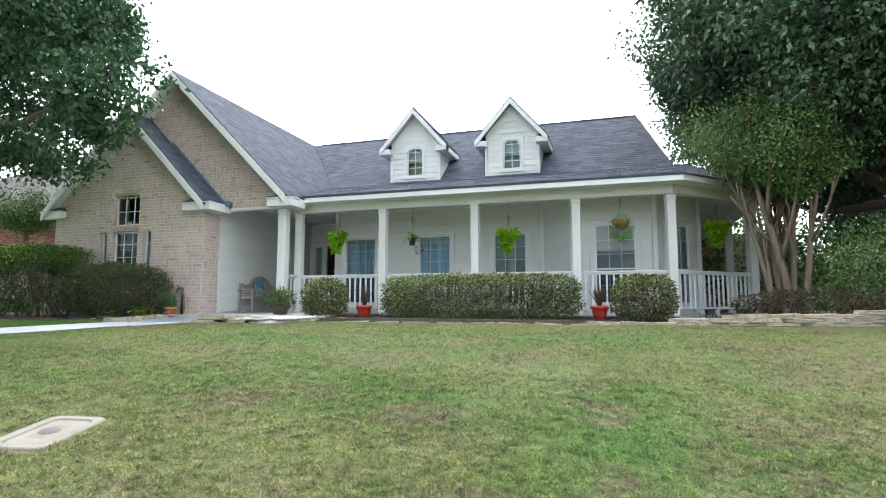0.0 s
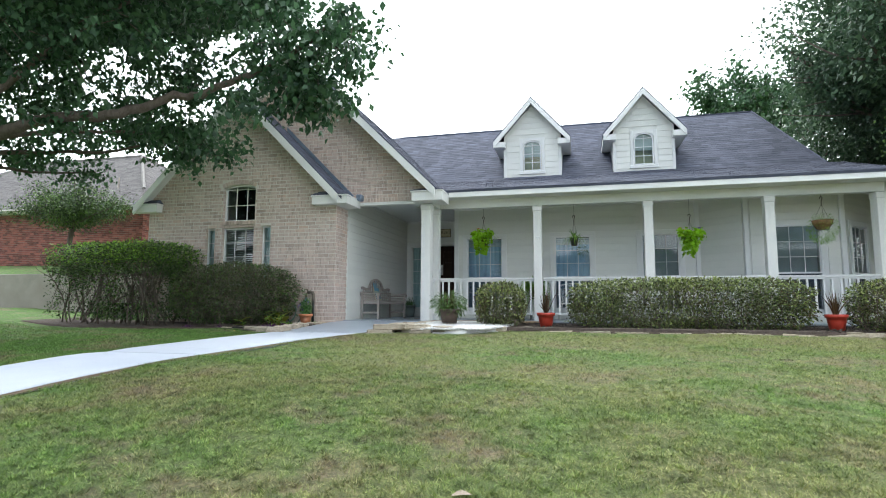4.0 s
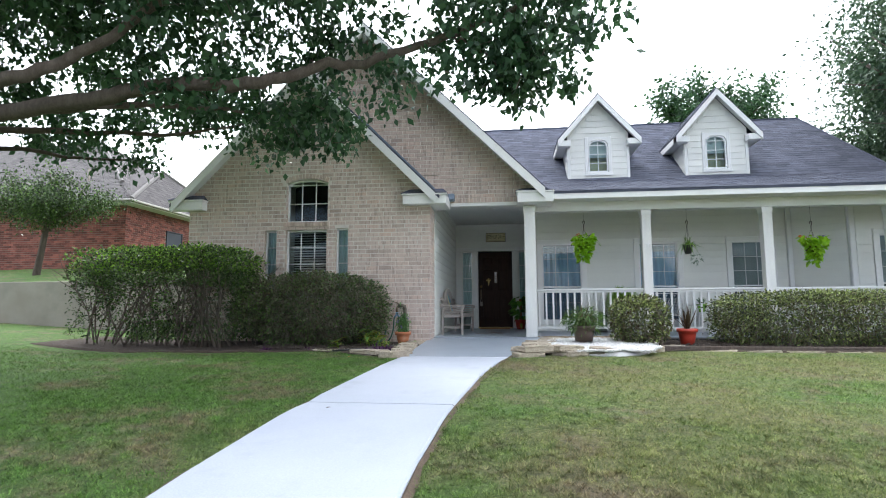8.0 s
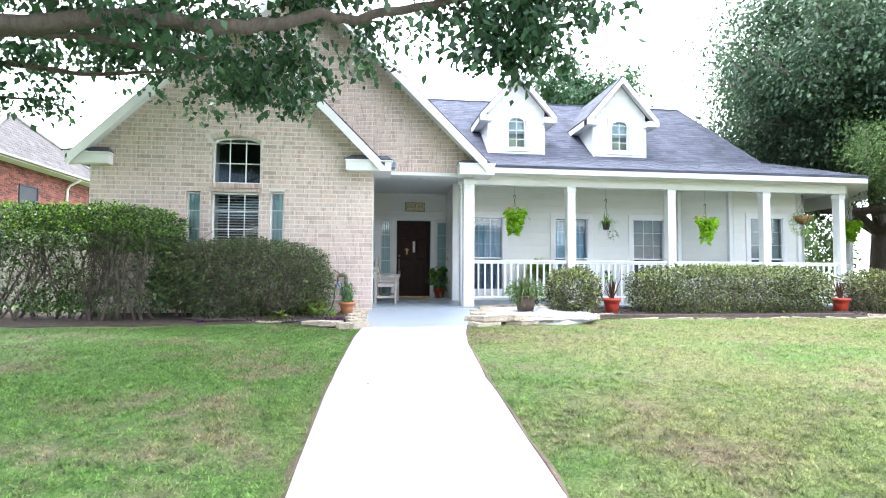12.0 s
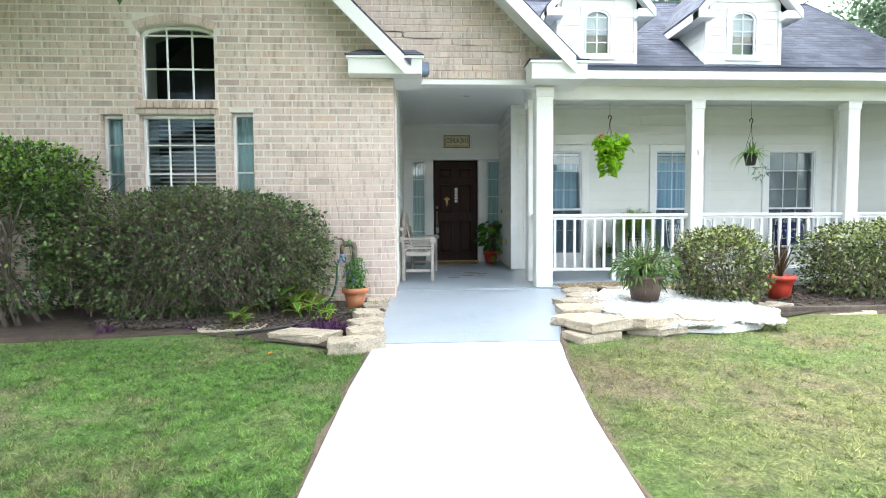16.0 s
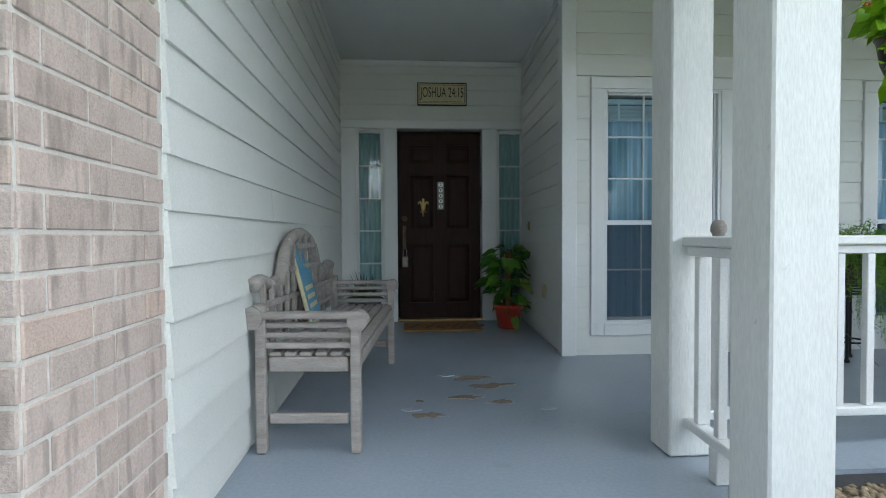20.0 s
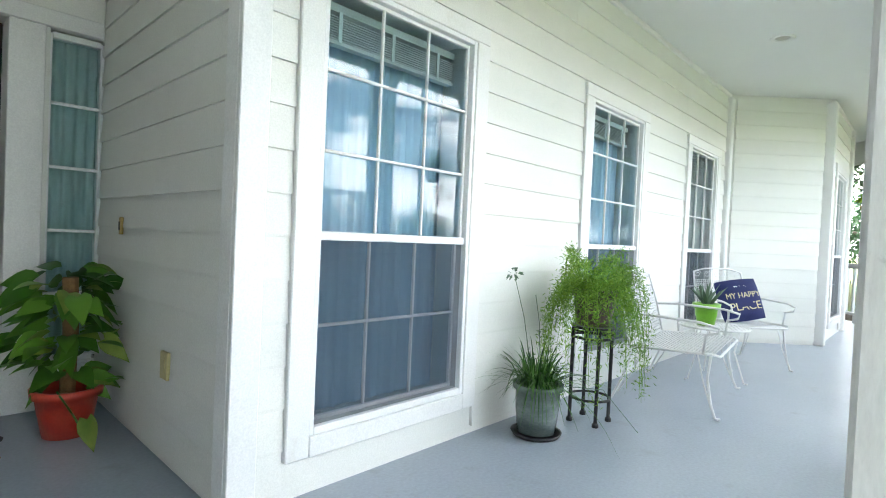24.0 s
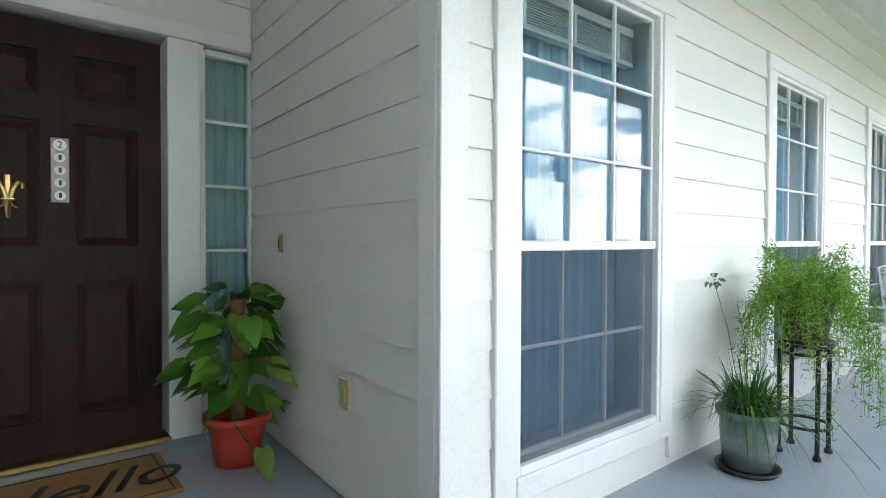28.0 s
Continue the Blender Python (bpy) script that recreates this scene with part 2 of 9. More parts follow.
M["brown_pot"] = surface("brown pot", (0.055, 0.035, 0.026), (0.11, 0.075, 0.055), 0.5, 6, 60, 0.2, 0.002)
M["coir"] = surface("coir liner", (0.16, 0.085, 0.035), (0.32, 0.18, 0.075), 0.95, 30, 160, 1.0, 0.01)
M["bark"] = surface("bark", (0.07, 0.052, 0.042), (0.17, 0.135, 0.11), 0.9, 6, 40, 0.9, 0.02, (3, 3, 0.5))
M["smooth_bark"] = surface("pale smooth bark", (0.13, 0.09, 0.065), (0.27, 0.205, 0.16), 0.7, 4, 30, 0.5, 0.008, (3, 3, 0.4))
M["twig"] = surface("twigs", (0.11, 0.085, 0.065), (0.23, 0.185, 0.15), 0.9, 10, 60, 0.4, 0.004)
M["curtain"] = surface("blue grey curtain", (0.40, 0.56, 0.74), (0.56, 0.70, 0.86), 0.85, 3, 90, 0.2, 0.002, (6, 6, 1))
M["sheer"] = surface("teal sheer curtain", (0.44, 0.55, 0.56), (0.64, 0.74, 0.74), 0.85, 3, 90, 0.2, 0.002, (6, 6, 1))
M["blind"] = surface("white blind slat", (0.62, 0.63, 0.62), (0.72, 0.73, 0.72), 0.5, 4, 90, 0.05, 0.001)
M["blue_blind"] = surface("slate blue blind slat", (0.10, 0.15, 0.17), (0.17, 0.23, 0.25), 0.5, 4, 90, 0.05, 0.001)
# near-black colour standing in for the shade of unlit rooms
M["room"] = surface("unlit room black", (0.03, 0.03, 0.032), (0.06, 0.06, 0.062), 0.9, 2, 30, 0.1, 0.002)
M["sign_paint"] = surface("cream sign board", (0.60, 0.52, 0.30), (0.72, 0.64, 0.40), 0.6, 6, 60, 0.1, 0.001)
M["black"] = surface("black paint", (0.010, 0.010, 0.010), (0.022, 0.022, 0.022), 0.5, 8, 90, 0.1, 0.001)
M["mat"] = surface("coir doormat", (0.30, 0.15, 0.05), (0.42, 0.235, 0.09), 0.95, 18, 200, 1.0, 0.006)
M["screen"] = surface("insect screen", (0.035, 0.043, 0.058), (0.05, 0.06, 0.078), 0.6, 2, 400, 0.2, 0.001)
M["navy"] = surface("navy canvas", (0.010, 0.016, 0.085), (0.02, 0.03, 0.14), 0.85, 6, 200, 0.4, 0.002)
M["hose"] = surface("green hose", (0.012, 0.07, 0.045), (0.025, 0.12, 0.075), 0.4, 9, 60, 0.1, 0.001)
M["galv"] = surface("weathered metal", (0.20, 0.17, 0.14), (0.36, 0.32, 0.28), 0.45, 9, 60, 0.2, 0.002, metal=0.7)
M["iron_grey"] = surface("weathered cast iron", (0.10, 0.095, 0.09), (0.18, 0.17, 0.16), 0.7, 9, 60, 0.3, 0.002, metal=0.2)
M["foam"] = surface("old pipe foam", (0.085, 0.070, 0.055), (0.20, 0.17, 0.135), 0.9, 14, 60, 0.6, 0.006)
M["timer"] = surface("grey blue plastic", (0.10, 0.17, 0.30), (0.22, 0.32, 0.46), 0.4, 8, 60, 0.05, 0.001)
M["asphalt"] = surface("asphalt", (0.04, 0.04, 0.042), (0.07, 0.07, 0.072), 0.9, 2, 90, 0.5, 0.004)
M["plate2"] = surface("tan gutter paint", (0.40, 0.37, 0.32), (0.50, 0.47, 0.42), 0.5, 4, 80, 0.1, 0.001)
M["frost"] = surface("frosted lamp glass", (0.42, 0.41, 0.38), (0.52, 0.51, 0.47), 0.35, 8, 60, 0.05, 0.001)
M["slat_dim"] = surface("grey blind slat", (0.30, 0.315, 0.325), (0.42, 0.43, 0.44), 0.5, 4, 90, 0.05, 0.001)
M["plate"] = surface("cream switch plate", (0.50, 0.43, 0.20), (0.60, 0.53, 0.28), 0.4, 5, 60, 0.05, 0.001)

M["leaf_tree"] = leaf_material("tree leaves", (0.022, 0.060, 0.026), (0.085, 0.175, 0.075), 0.4, 0.32)
M["leaf_dark"] = leaf_material("dark tree leaves", (0.034, 0.075, 0.040), (0.135, 0.215, 0.115), 0.40, 0.25)
M["leaf_crape"] = leaf_material("crape myrtle leaves", (0.040, 0.088, 0.024), (0.18, 0.29, 0.085), 0.42, 0.38)
M["leaf_hedge"] = leaf_material("hedge leaves", (0.018, 0.040, 0.009), (0.15, 0.26, 0.055), 0.38, 0.2, few=True)
M["leaf_bush"] = leaf_material("bush leaves", (0.030, 0.040, 0.018), (0.22, 0.29, 0.11), 0.45, 0.2, few=True)
M["leaf_var"] = leaf_material("abelia leaves", (0.026, 0.042, 0.013), (0.42, 0.52, 0.16), 0.38, 0.2, few=True)
M["leaf_bronze"] = leaf_material("bronze leaves", (0.055, 0.030, 0.016), (0.17, 0.115, 0.055), 0.5, 0.3)
M["leaf_lime"] = leaf_material("lime leaves", (0.24, 0.48, 0.015), (0.48, 0.78, 0.05), 0.45, 0.45)
M["leaf_green"] = leaf_material("green leaves", (0.020, 0.075, 0.012), (0.085, 0.21, 0.035), 0.35, 0.3)
M["leaf_ruellia"] = leaf_material("lance leaves", (0.045, 0.12, 0.03), (0.16, 0.32, 0.10), 0.4, 0.35)
M["leaf_fern"] = leaf_material("fern leaves", (0.10, 0.24, 0.022), (0.30, 0.50, 0.070), 0.5, 0.4)
M["leaf_stripe"] = leaf_material("variegated leaves", (0.05, 0.17, 0.02), (0.46, 0.56, 0.13), 0.4, 0.4, island=False)
M["leaf_purple"] = leaf_material("purple leaves", (0.045, 0.012, 0.050), (0.13, 0.04, 0.13), 0.5, 0.25)
M["leaf_yellow"] = leaf_material("yellow leaf margin", (0.36, 0.40, 0.05), (0.62, 0.62, 0.16), 0.4, 0.4)
M["leaf_green2"] = leaf_material("mid green blade", (0.05, 0.17, 0.02), (0.13, 0.30, 0.045), 0.38, 0.35)
M["leaf_cream"] = leaf_material("pale tip leaves", (0.24, 0.31, 0.085), (0.50, 0.55, 0.24), 0.4, 0.3)
M["leaf_croton"] = leaf_material("fine dark leaves", (0.035, 0.085, 0.018), (0.15, 0.27, 0.06), 0.4, 0.3)
M["leaf_pothos"] = leaf_material("pothos leaves", (0.035, 0.13, 0.015), (0.17, 0.37, 0.05), 0.3, 0.3)
M["leaf_aloe"] = leaf_material("grey green leaves", (0.06, 0.12, 0.07), (0.20, 0.30, 0.20), 0.45, 0.2)
M["flower_orange"] = leaf_material("orange petals", (0.70, 0.16, 0.01), (0.85, 0.30, 0.03), 0.5, 0.3)
M["flower_purple"] = leaf_material("purple petals", (0.12, 0.06, 0.35), (0.25, 0.14, 0.55), 0.5, 0.3)


def glass_material():
    m, ns, ls, b = material("window glass", (0.9, 0.95, 0.95), 0.02)
    fr, gl, tr, x = ns.new("ShaderNodeFresnel"), ns.new("ShaderNodeBsdfGlossy"), ns.new("ShaderNodeBsdfTransparent"), ns.new("ShaderNodeMixShader")
    fr.inputs["IOR"].default_value = 1.62
    gl.inputs["Roughness"].default_value = 0.01
    tr.inputs[0].default_value = (0.76, 0.89, 0.89, 1)
    ls.new(fr.outputs[0], x.inputs[0])
    ls.new(tr.outputs[0], x.inputs[1])
    ls.new(gl.outputs[0], x.inputs[2])
    ls.new(x.outputs[0], ns["Material Output"].inputs[0])
    return m


M["glass"] = glass_material()


def screen_material():
    m, ns, ls, b = material("insect screen cloth", (0.032, 0.050, 0.072), 0.7)
    tr, x = ns.new("ShaderNodeBsdfTransparent"), ns.new("ShaderNodeMixShader")
    x.inputs[0].default_value = 0.45
    ls.new(b.outputs[0], x.inputs[1])
    ls.new(tr.outputs[0], x.inputs[2])
    ls.new(x.outputs[0], ns["Material Output"].inputs[0])
    return m


M["screen_cloth"] = screen_material()


def lawn_patches(ns, ls):
    """Shared by blades and soil: how dry (0 to 1) and how bare (0 to 1) the lawn is at a place."""
    geo, sep, mr, ad = ns.new("ShaderNodeNewGeometry"), ns.new("ShaderNodeSeparateXYZ"), ns.new("ShaderNodeMapRange"), ns.new("ShaderNodeMath")
    ls.new(geo.outputs["Position"], sep.inputs[0])
    mr.inputs[1].default_value, mr.inputs[2].default_value, mr.inputs[3].default_value, mr.inputs[4].default_value = -1.5, 1.5, -0.16, 0.10
    ls.new(sep.outputs[0], mr.inputs[0])
    ls.new(noise_node(ns, ls, 0.5, 7, 0.68, vec=geo.outputs["Position"]), ad.inputs[0])
    ls.new(mr.outputs[0], ad.inputs[1])
    dry = ramp(ns, ls, ad.outputs[0], [(0.40, (0, 0, 0)), (0.66, (0.92, 0.92, 0.92))])
    bare = ramp(ns, ls, noise_node(ns, ls, 1.5, 8, 0.72, vec=geo.outputs["Position"]), [(0.50, (0, 0, 0)), (0.66, (0.9, 0.9, 0.9))])
    clump = noise_node(ns, ls, 9, 6, 0.75, vec=geo.outputs["Position"])
    return geo, dry, bare, clump


def grass_material():
    m, ns, ls, b = material("lawn blades", (0.1, 0.2, 0.03), 0.6)
    geo, dry_f, bare_f, clump = lawn_patches(ns, ls)
    rnd = geo.outputs["Random Per Island"]
    fresh = ramp(ns, ls, rnd, [(0.0, (0.048, 0.115, 0.016)), (0.6, (0.108, 0.228, 0.034)), (1.0, (0.19, 0.32, 0.07))])
    dry = ramp(ns, ls, rnd, [(0.0, (0.118, 0.142, 0.038)), (0.5, (0.205, 0.238, 0.070)), (1.0, (0.35, 0.33, 0.145))])
    col = mixed(ns, ls, fresh, dry, dry_f)
    col = mixed(ns, ls, col, ramp(ns, ls, rnd, [(0.0, (0.115, 0.088, 0.048)), (1.0, (0.32, 0.26, 0.15))]), bare_f)
    col = mixed(ns, ls, col, ramp(ns, ls, clump, [(0.32, (0.36, 0.37, 0.37)), (0.50, (0.95, 0.95, 0.95)), (0.66, (1.40, 1.38, 1.30))]), 1.0, "MULTIPLY")
    ls.new(col, b.inputs["Base Color"])
    t, x = ns.new("ShaderNodeBsdfTranslucent"), ns.new("ShaderNodeMixShader")
    x.inputs[0].default_value = 0.3
    ls.new(col, t.inputs[0])
    ls.new(b.outputs[0], x.inputs[1])
    ls.new(t.outputs[0], x.inputs[2])
    ls.new(x.outputs[0], ns["Material Output"].inputs[0])
    return m


M["grass"] = grass_material()


def lawn_material():
    m, ns, ls, b = material("lawn ground", (0.1, 0.15, 0.04), 0.95)
    geo, dry_f, bare_f, clump = lawn_patches(ns, ls)
    fine = noise_node(ns, ls, 38, 6, 0.75)
    fresh = ramp(ns, ls, fine, [(0.28, (0.022, 0.045, 0.009)), (0.5, (0.075, 0.150, 0.024)), (0.72, (0.17, 0.30, 0.06))])
    dry = ramp(ns, ls, fine, [(0.28, (0.050, 0.050, 0.020)), (0.5, (0.150, 0.155, 0.055)), (0.72, (0.31, 0.29, 0.13))])
    col = mixed(ns, ls, fresh, dry, dry_f)
    col = mixed(ns, ls, col, ramp(ns, ls, fine, [(0.3, (0.10, 0.075, 0.045)), (0.7, (0.27, 0.21, 0.135))]), bare_f)
    col = mixed(ns, ls, col, ramp(ns, ls, clump, [(0.30, (0.50, 0.52, 0.52)), (0.50, (1.0, 1.0, 1.0)), (0.68, (1.30, 1.28, 1.20))]), 1.0, "MULTIPLY")
    ls.new(col, b.inputs["Base Color"])
    bump(ns, ls, b, fine, 1.0, 0.03)
    return m


M["lawn"] = lawn_material()


# ==== geometry helpers ====
class Geo:
    """Collects vertices and faces for one mesh."""

    def __init__(self):
        self.v, self.f = [], []

    def add(self, vs, fs):
        n = len(self.v)
        self.v += [tuple(p) for p in vs]
        self.f += [tuple(i + n for i in f) for f in fs]
        return self

    def box(self, x0, x1, y0, y1, z0, z1):
        return self.add([(x, y, z) for z in (z0, z1) for y in (y0, y1) for x in (x0, x1)],
                        [(0, 2, 3, 1), (4, 5, 7, 6), (0, 1, 5, 4), (2, 6, 7, 3), (0, 4, 6, 2), (1, 3, 7, 5)])

    def cbox(self, x0, x1, y0, y1, z0, z1, c=0.006, m=None):
        """A box with chamfered edges."""
        lo, hi = (x0, y0, z0), (x1, y1, z1)
        vs, idx = [], {}
        for s in [(a, b, d) for a in (0, 1) for b in (0, 1) for d in (0, 1)]:
            for ax in range(3):
                p = [(hi[k] - (c if k != ax else 0)) if s[k] else (lo[k] + (c if k != ax else 0)) for k in range(3)]
                idx[(s, ax)] = len(vs)
                vs.append(p)
        fs = []
        for ax in range(3):
            a, b = (ax + 1) % 3, (ax + 2) % 3
            for e in (0, 1):
                q = []
                for sa, sb in ((0, 0), (1, 0), (1, 1), (0, 1)):
                    s = [0, 0, 0]
                    s[ax], s[a], s[b] = e, sa, sb
                    q.append(idx[(tuple(s), ax)])
                fs.append(tuple(q) if e else tuple(q[::-1]))
            for sa in (0, 1):
                for sb in (0, 1):
                    s0, s1 = [0, 0, 0], [0, 0, 0]
                    s0[a], s0[b], s1[a], s1[b], s1[ax] = sa, sb, sa, sb, 1
                    q = (idx[(tuple(s0), a)], idx[(tuple(s1), a)], idx[(tuple(s1), b)], idx[(tuple(s0), b)])
                    fs.append(q if sa == sb else q[::-1])
        for s in [(a, b, d) for a in (0, 1) for b in (0, 1) for d in (0, 1)]:
            t = (idx[(s, 0)], idx[(s, 1)], idx[(s, 2)])
            fs.append(t if sum(s) % 2 else t[::-1])
        if m is not None:
            vs = [m @ Vector(p) for p in vs]
        return self.add(vs, fs)

    def prism(self, poly, axis, a, b):
        """A polygon of two coordinates, drawn out along an axis from a to b."""
        def at(p, d):
            return {"x": (d, p[0], p[1]), "y": (p[0], d, p[1]), "z": (p[0], p[1], d)}[axis]
        n = len(poly)
        return self.add([at(p, a) for p in poly] + [at(p, b) for p in poly],
                        [tuple(range(n))[::-1], tuple(range(n, 2 * n))] + [(i, (i + 1) % n, n + (i + 1) % n, n + i) for i in range(n)])

    def tube(self, pts, r, sides=6, r2=None, closed=False):
        pts = [Vector(p) for p in pts]
        n, base = len(pts), len(self.v)
        prev = None
        for i, p in enumerate(pts):
            d = (pts[(i + 1) % n if closed else min(i + 1, n - 1)] - pts[(i - 1) % n if closed else max(i - 1, 0)])
            d = d.normalized() if d.length > 1e-9 else Vector((0, 0, 1))
            u = prev - d * prev.dot(d) if prev is not None and (prev - d * prev.dot(d)).length > 1e-4 else d.orthogonal()
            u.normalize()
            prev, w = u, d.cross(u)
            rr = r if r2 is None else r + (r2 - r) * i / max(n - 1, 1)
            for k in range(sides):
                a = 2 * math.pi * k / sides
                self.v.append(tuple(p + (u * math.cos(a) + w * math.sin(a)) * rr))
        for i in range(n if closed else n - 1):
            for k in range(sides):
                a, b = base + i * sides, base + ((i + 1) % n) * sides
                self.f.append((a + k, a + (k + 1) % sides, b + (k + 1) % sides, b + k))
        if not closed:
            self.f.append(tuple(base + k for k in range(sides))[::-1])
            self.f.append(tuple(base + (n - 1) * sides + k for k in range(sides)))
        return self

    def lathe(self, prof, c=(0, 0, 0), sides=28):
        """A profile of (radius, height) turned about a vertical axis."""
        base = len(self.v)
        for r, z in prof:
            for k in range(sides):
                a = 2 * math.pi * k / sides
                self.v.append((c[0] + r * math.cos(a), c[1] + r * math.sin(a), c[2] + z))
        for i in range(len(prof) - 1):
            for k in range(sides):
                a, b = base + i * sides, base + (i + 1) * sides
                self.f.append((a + k, a + (k + 1) % sides, b + (k + 1) % sides, b + k))
        return self

    def mesh(self, name, mat_, smooth=False):
        me = bpy.data.meshes.new(name)
        me.from_pydata(self.v, [], self.f)
        me.materials.append(mat_)
        if smooth:
            me.shade_smooth()
        me.update()
        return me


def part(name, geo, mat_, parent=None, label="", smooth=False, kind=""):
    me = geo if isinstance(geo, bpy.types.Mesh) else geo.mesh(name, mat_, smooth)
    ob = new(name, me)
    if parent is not None:
        ob.parent = parent
        ob.matrix_parent_inverse = parent.matrix_basis.inverted()
    return tagged(ob, label, kind=kind)


def thing(name, label, category, at=(0, 0, 0), group="", kind=""):
    ob = new(name)
    ob.location = at
    ob.empty_display_size = 0.1
    return tagged(ob, label, category, group, kind)


def solid(name, geo, mat_, label, category="", kind="structure", group="", smooth=False):
    return tagged(part(name, geo, mat_, None, smooth=smooth), label, category, group, kind)


rng = np.random.default_rng(7)


def lerp_table(table, x):
    return float(np.interp(x, [p[0] for p in table], [p[1] for p in table]))


def ground(x, y):
    """Height of the lawn: a gentle rise to the house, falling to the street and to the right, higher on the neighbour's side."""
    z = np.interp(y, [-60, -24, -21.2, -19, -16, -13.5, -12.2, -11, -9, -7, -5, 30], [-1.25, -1.25, -1.2, -1.04, -0.76, -0.47, -0.35, -0.265, -0.205, -0.16, -0.08, -0.05])
    k = np.clip((-8.5 - y) / 4.0, 0, 1)
    z = z - 0.045 * np.clip(x - 3.0, -0.6, 9) * k
    z = z + 0.30 * np.clip((-5.5 - x) / 6.0, 0, 1) ** 1.3 * np.clip((y + 18) / 8.0, 0, 1)
    return z


# ==== ground, walk, beds ====
def ground_sheet():
    xs = np.concatenate([[-900, -300, -120, -60, -40, -30], np.arange(-24, 24.1, 0.5), [30, 40, 60, 120, 300, 900]])
    ys = np.concatenate([[-900, -300, -120, -70, -50, -40, -32], np.arange(-28, 14.1, 0.5), [20, 30, 60, 120, 300, 900]])
    gx, gy = np.meshgrid(xs, ys)
    gz = ground(gx, gy) + np.where((np.abs(gx) < 24) & (gy < -4.5), 0.012 * np.sin(gx * 2.1 + gy) * np.sin(gy * 1.7), 0)
    wl_x, wr_x = np.interp(gy, [p[0] for p in WALK_L], [p[1] for p in WALK_L]), np.interp(gy, [p[0] for p in WALK_R], [p[1] for p in WALK_R])
    gz = np.where((gx > wl_x - 0.1) & (gx < wr_x + 0.1) & (gy > -22) & (gy < -4.2), gz - 0.03, gz)
    n = len(xs)
    v = np.stack([gx.ravel(), gy.ravel(), gz.ravel()], 1)
    f = [(j * n + i, j * n + i + 1, (j + 1) * n + i + 1, (j + 1) * n + i) for j in range(len(ys) - 1) for i in range(n - 1)]
    g = Geo()
    g.v, g.f = v.tolist(), f
    return solid("ground", g, M["lawn"], "mown lawn with green and dry straw patches", "ground", smooth=True)


WALK_L = [(-21.5, -1.10), (-16, -1.02), (-13.3, -0.95), (-10.3, -0.90), (-8, -0.82), (-6.84, -0.74), (-5.6, -0.72), (-4.72, -0.69)]
WALK_R = [(-21.5, 0.22), (-16, 0.24), (-13.3, 0.285), (-12, 0.30), (-10.55, 0.36), (-8.6, 0.53), (-7.5, 0.69), (-6.84, 0.82), (-6.2, 1.0), (-5.6, 1.25), (-5.0, 1.42), (-4.5, 1.45)]
WALK_Z = [(y, float(ground(-0.3, y)) + 0.03) for y in (-21.5, -19, -16, -13.5, -12.2, -11, -9, -7.8)] + [(-6.84, -0.135), (-4.5, 0.0)]


ground_sheet()


def walk_slab(name, y0, y1, mat_, label):
    g, rows = Geo(), np.linspace(y0, y1, max(3, int(abs(y1 - y0) / 0.25)))
    for i, y in enumerate(rows):
        xl, xr, z = lerp_table(WALK_L, y), lerp_table(WALK_R, y), lerp_table(WALK_Z, y)
        e = 0.012 if i in (0, len(rows) - 1) else 0.0
        g.v += [(xl, y, z - 0.25), (xl, y, z - 0.014 - e), (xl + 0.015, y, z - e), (xr - 0.015, y, z - e), (xr, y, z - 0.014 - e), (xr, y, z - 0.25)]
    for i in range(len(rows) - 1):
        for k in range(5):
            g.f.append((i * 6 + k, i * 6 + k + 1, i * 6 + 6 + k + 1, i * 6 + 6 + k))
    g.f += [tuple(range(6)), tuple(range(len(g.v) - 1, len(g.v) - 7, -1))]
    return solid(name, g, mat_, label, "path")


walk_slab("pavement", -4.505, -6.835, M["porch_floor"], "blue-grey painted concrete ramp up to the porch")
for ya, yb in ((-6.855, -10.43), (-10.455, -14.2), (-14.225, -18.0), (-18.025, -21.5)):
    walk_slab("pavement", ya, yb, M["concrete"], "pale painted concrete garden path slab")
g = Geo()
for side, sgn in ((WALK_L, -1), (WALK_R, 1)):
    ys = np.linspace(-21, -4.9, 70)
    for i, y in enumerate(ys):
        x, z, w = lerp_table(side, y), float(ground(lerp_table(side, y), y)), 0.022 + 0.012 * math.sin(i * 1.7) + 0.010 * math.sin(i * 4.3)
        g.v += [(x - sgn * 0.02, y, z - 0.01), (x + sgn * w * 0.5, y, z + 0.014), (x + sgn * (w + 0.02), y, z - 0.005)]
    b = len(g.v) - 3 * len(ys)
    for i in range(len(ys) - 1):
        for k in range(2):
            q = (b + i * 3 + k, b + i * 3 + k + 1, b + i * 3 + 4 + k, b + i * 3 + 3 + k)
            g.f.append(q if sgn > 0 else q[::-1])
solid("edging", g, M["dirt"], "bare dirt strip along the path", "soil")

solid("road", Geo().box(-300, 300, -34, -24.2, -1.5, -1.235), M["asphalt"], "grey asphalt street", "road")
solid("kerb", Geo().cbox(-300, 300, -24.2, -23.9, -1.4, -1.08, 0.03), M["old_concrete"], "concrete street kerb", "kerb")

# porch floor slab
floor_poly = [(-0.63, 0.02), (-0.63, -4.5), (1.47, -4.5), (1.47, -3.95), (10.2, -3.95), (12.2, -1.95), (12.2, 6.6), (10.7, 6.6), (10.7, 0.02)]
solid("floor", Geo().prism(floor_poly, "z", -0.16, 0.0), M["porch_floor"], "blue-grey painted concrete porch floor, worn near the door", "floor")


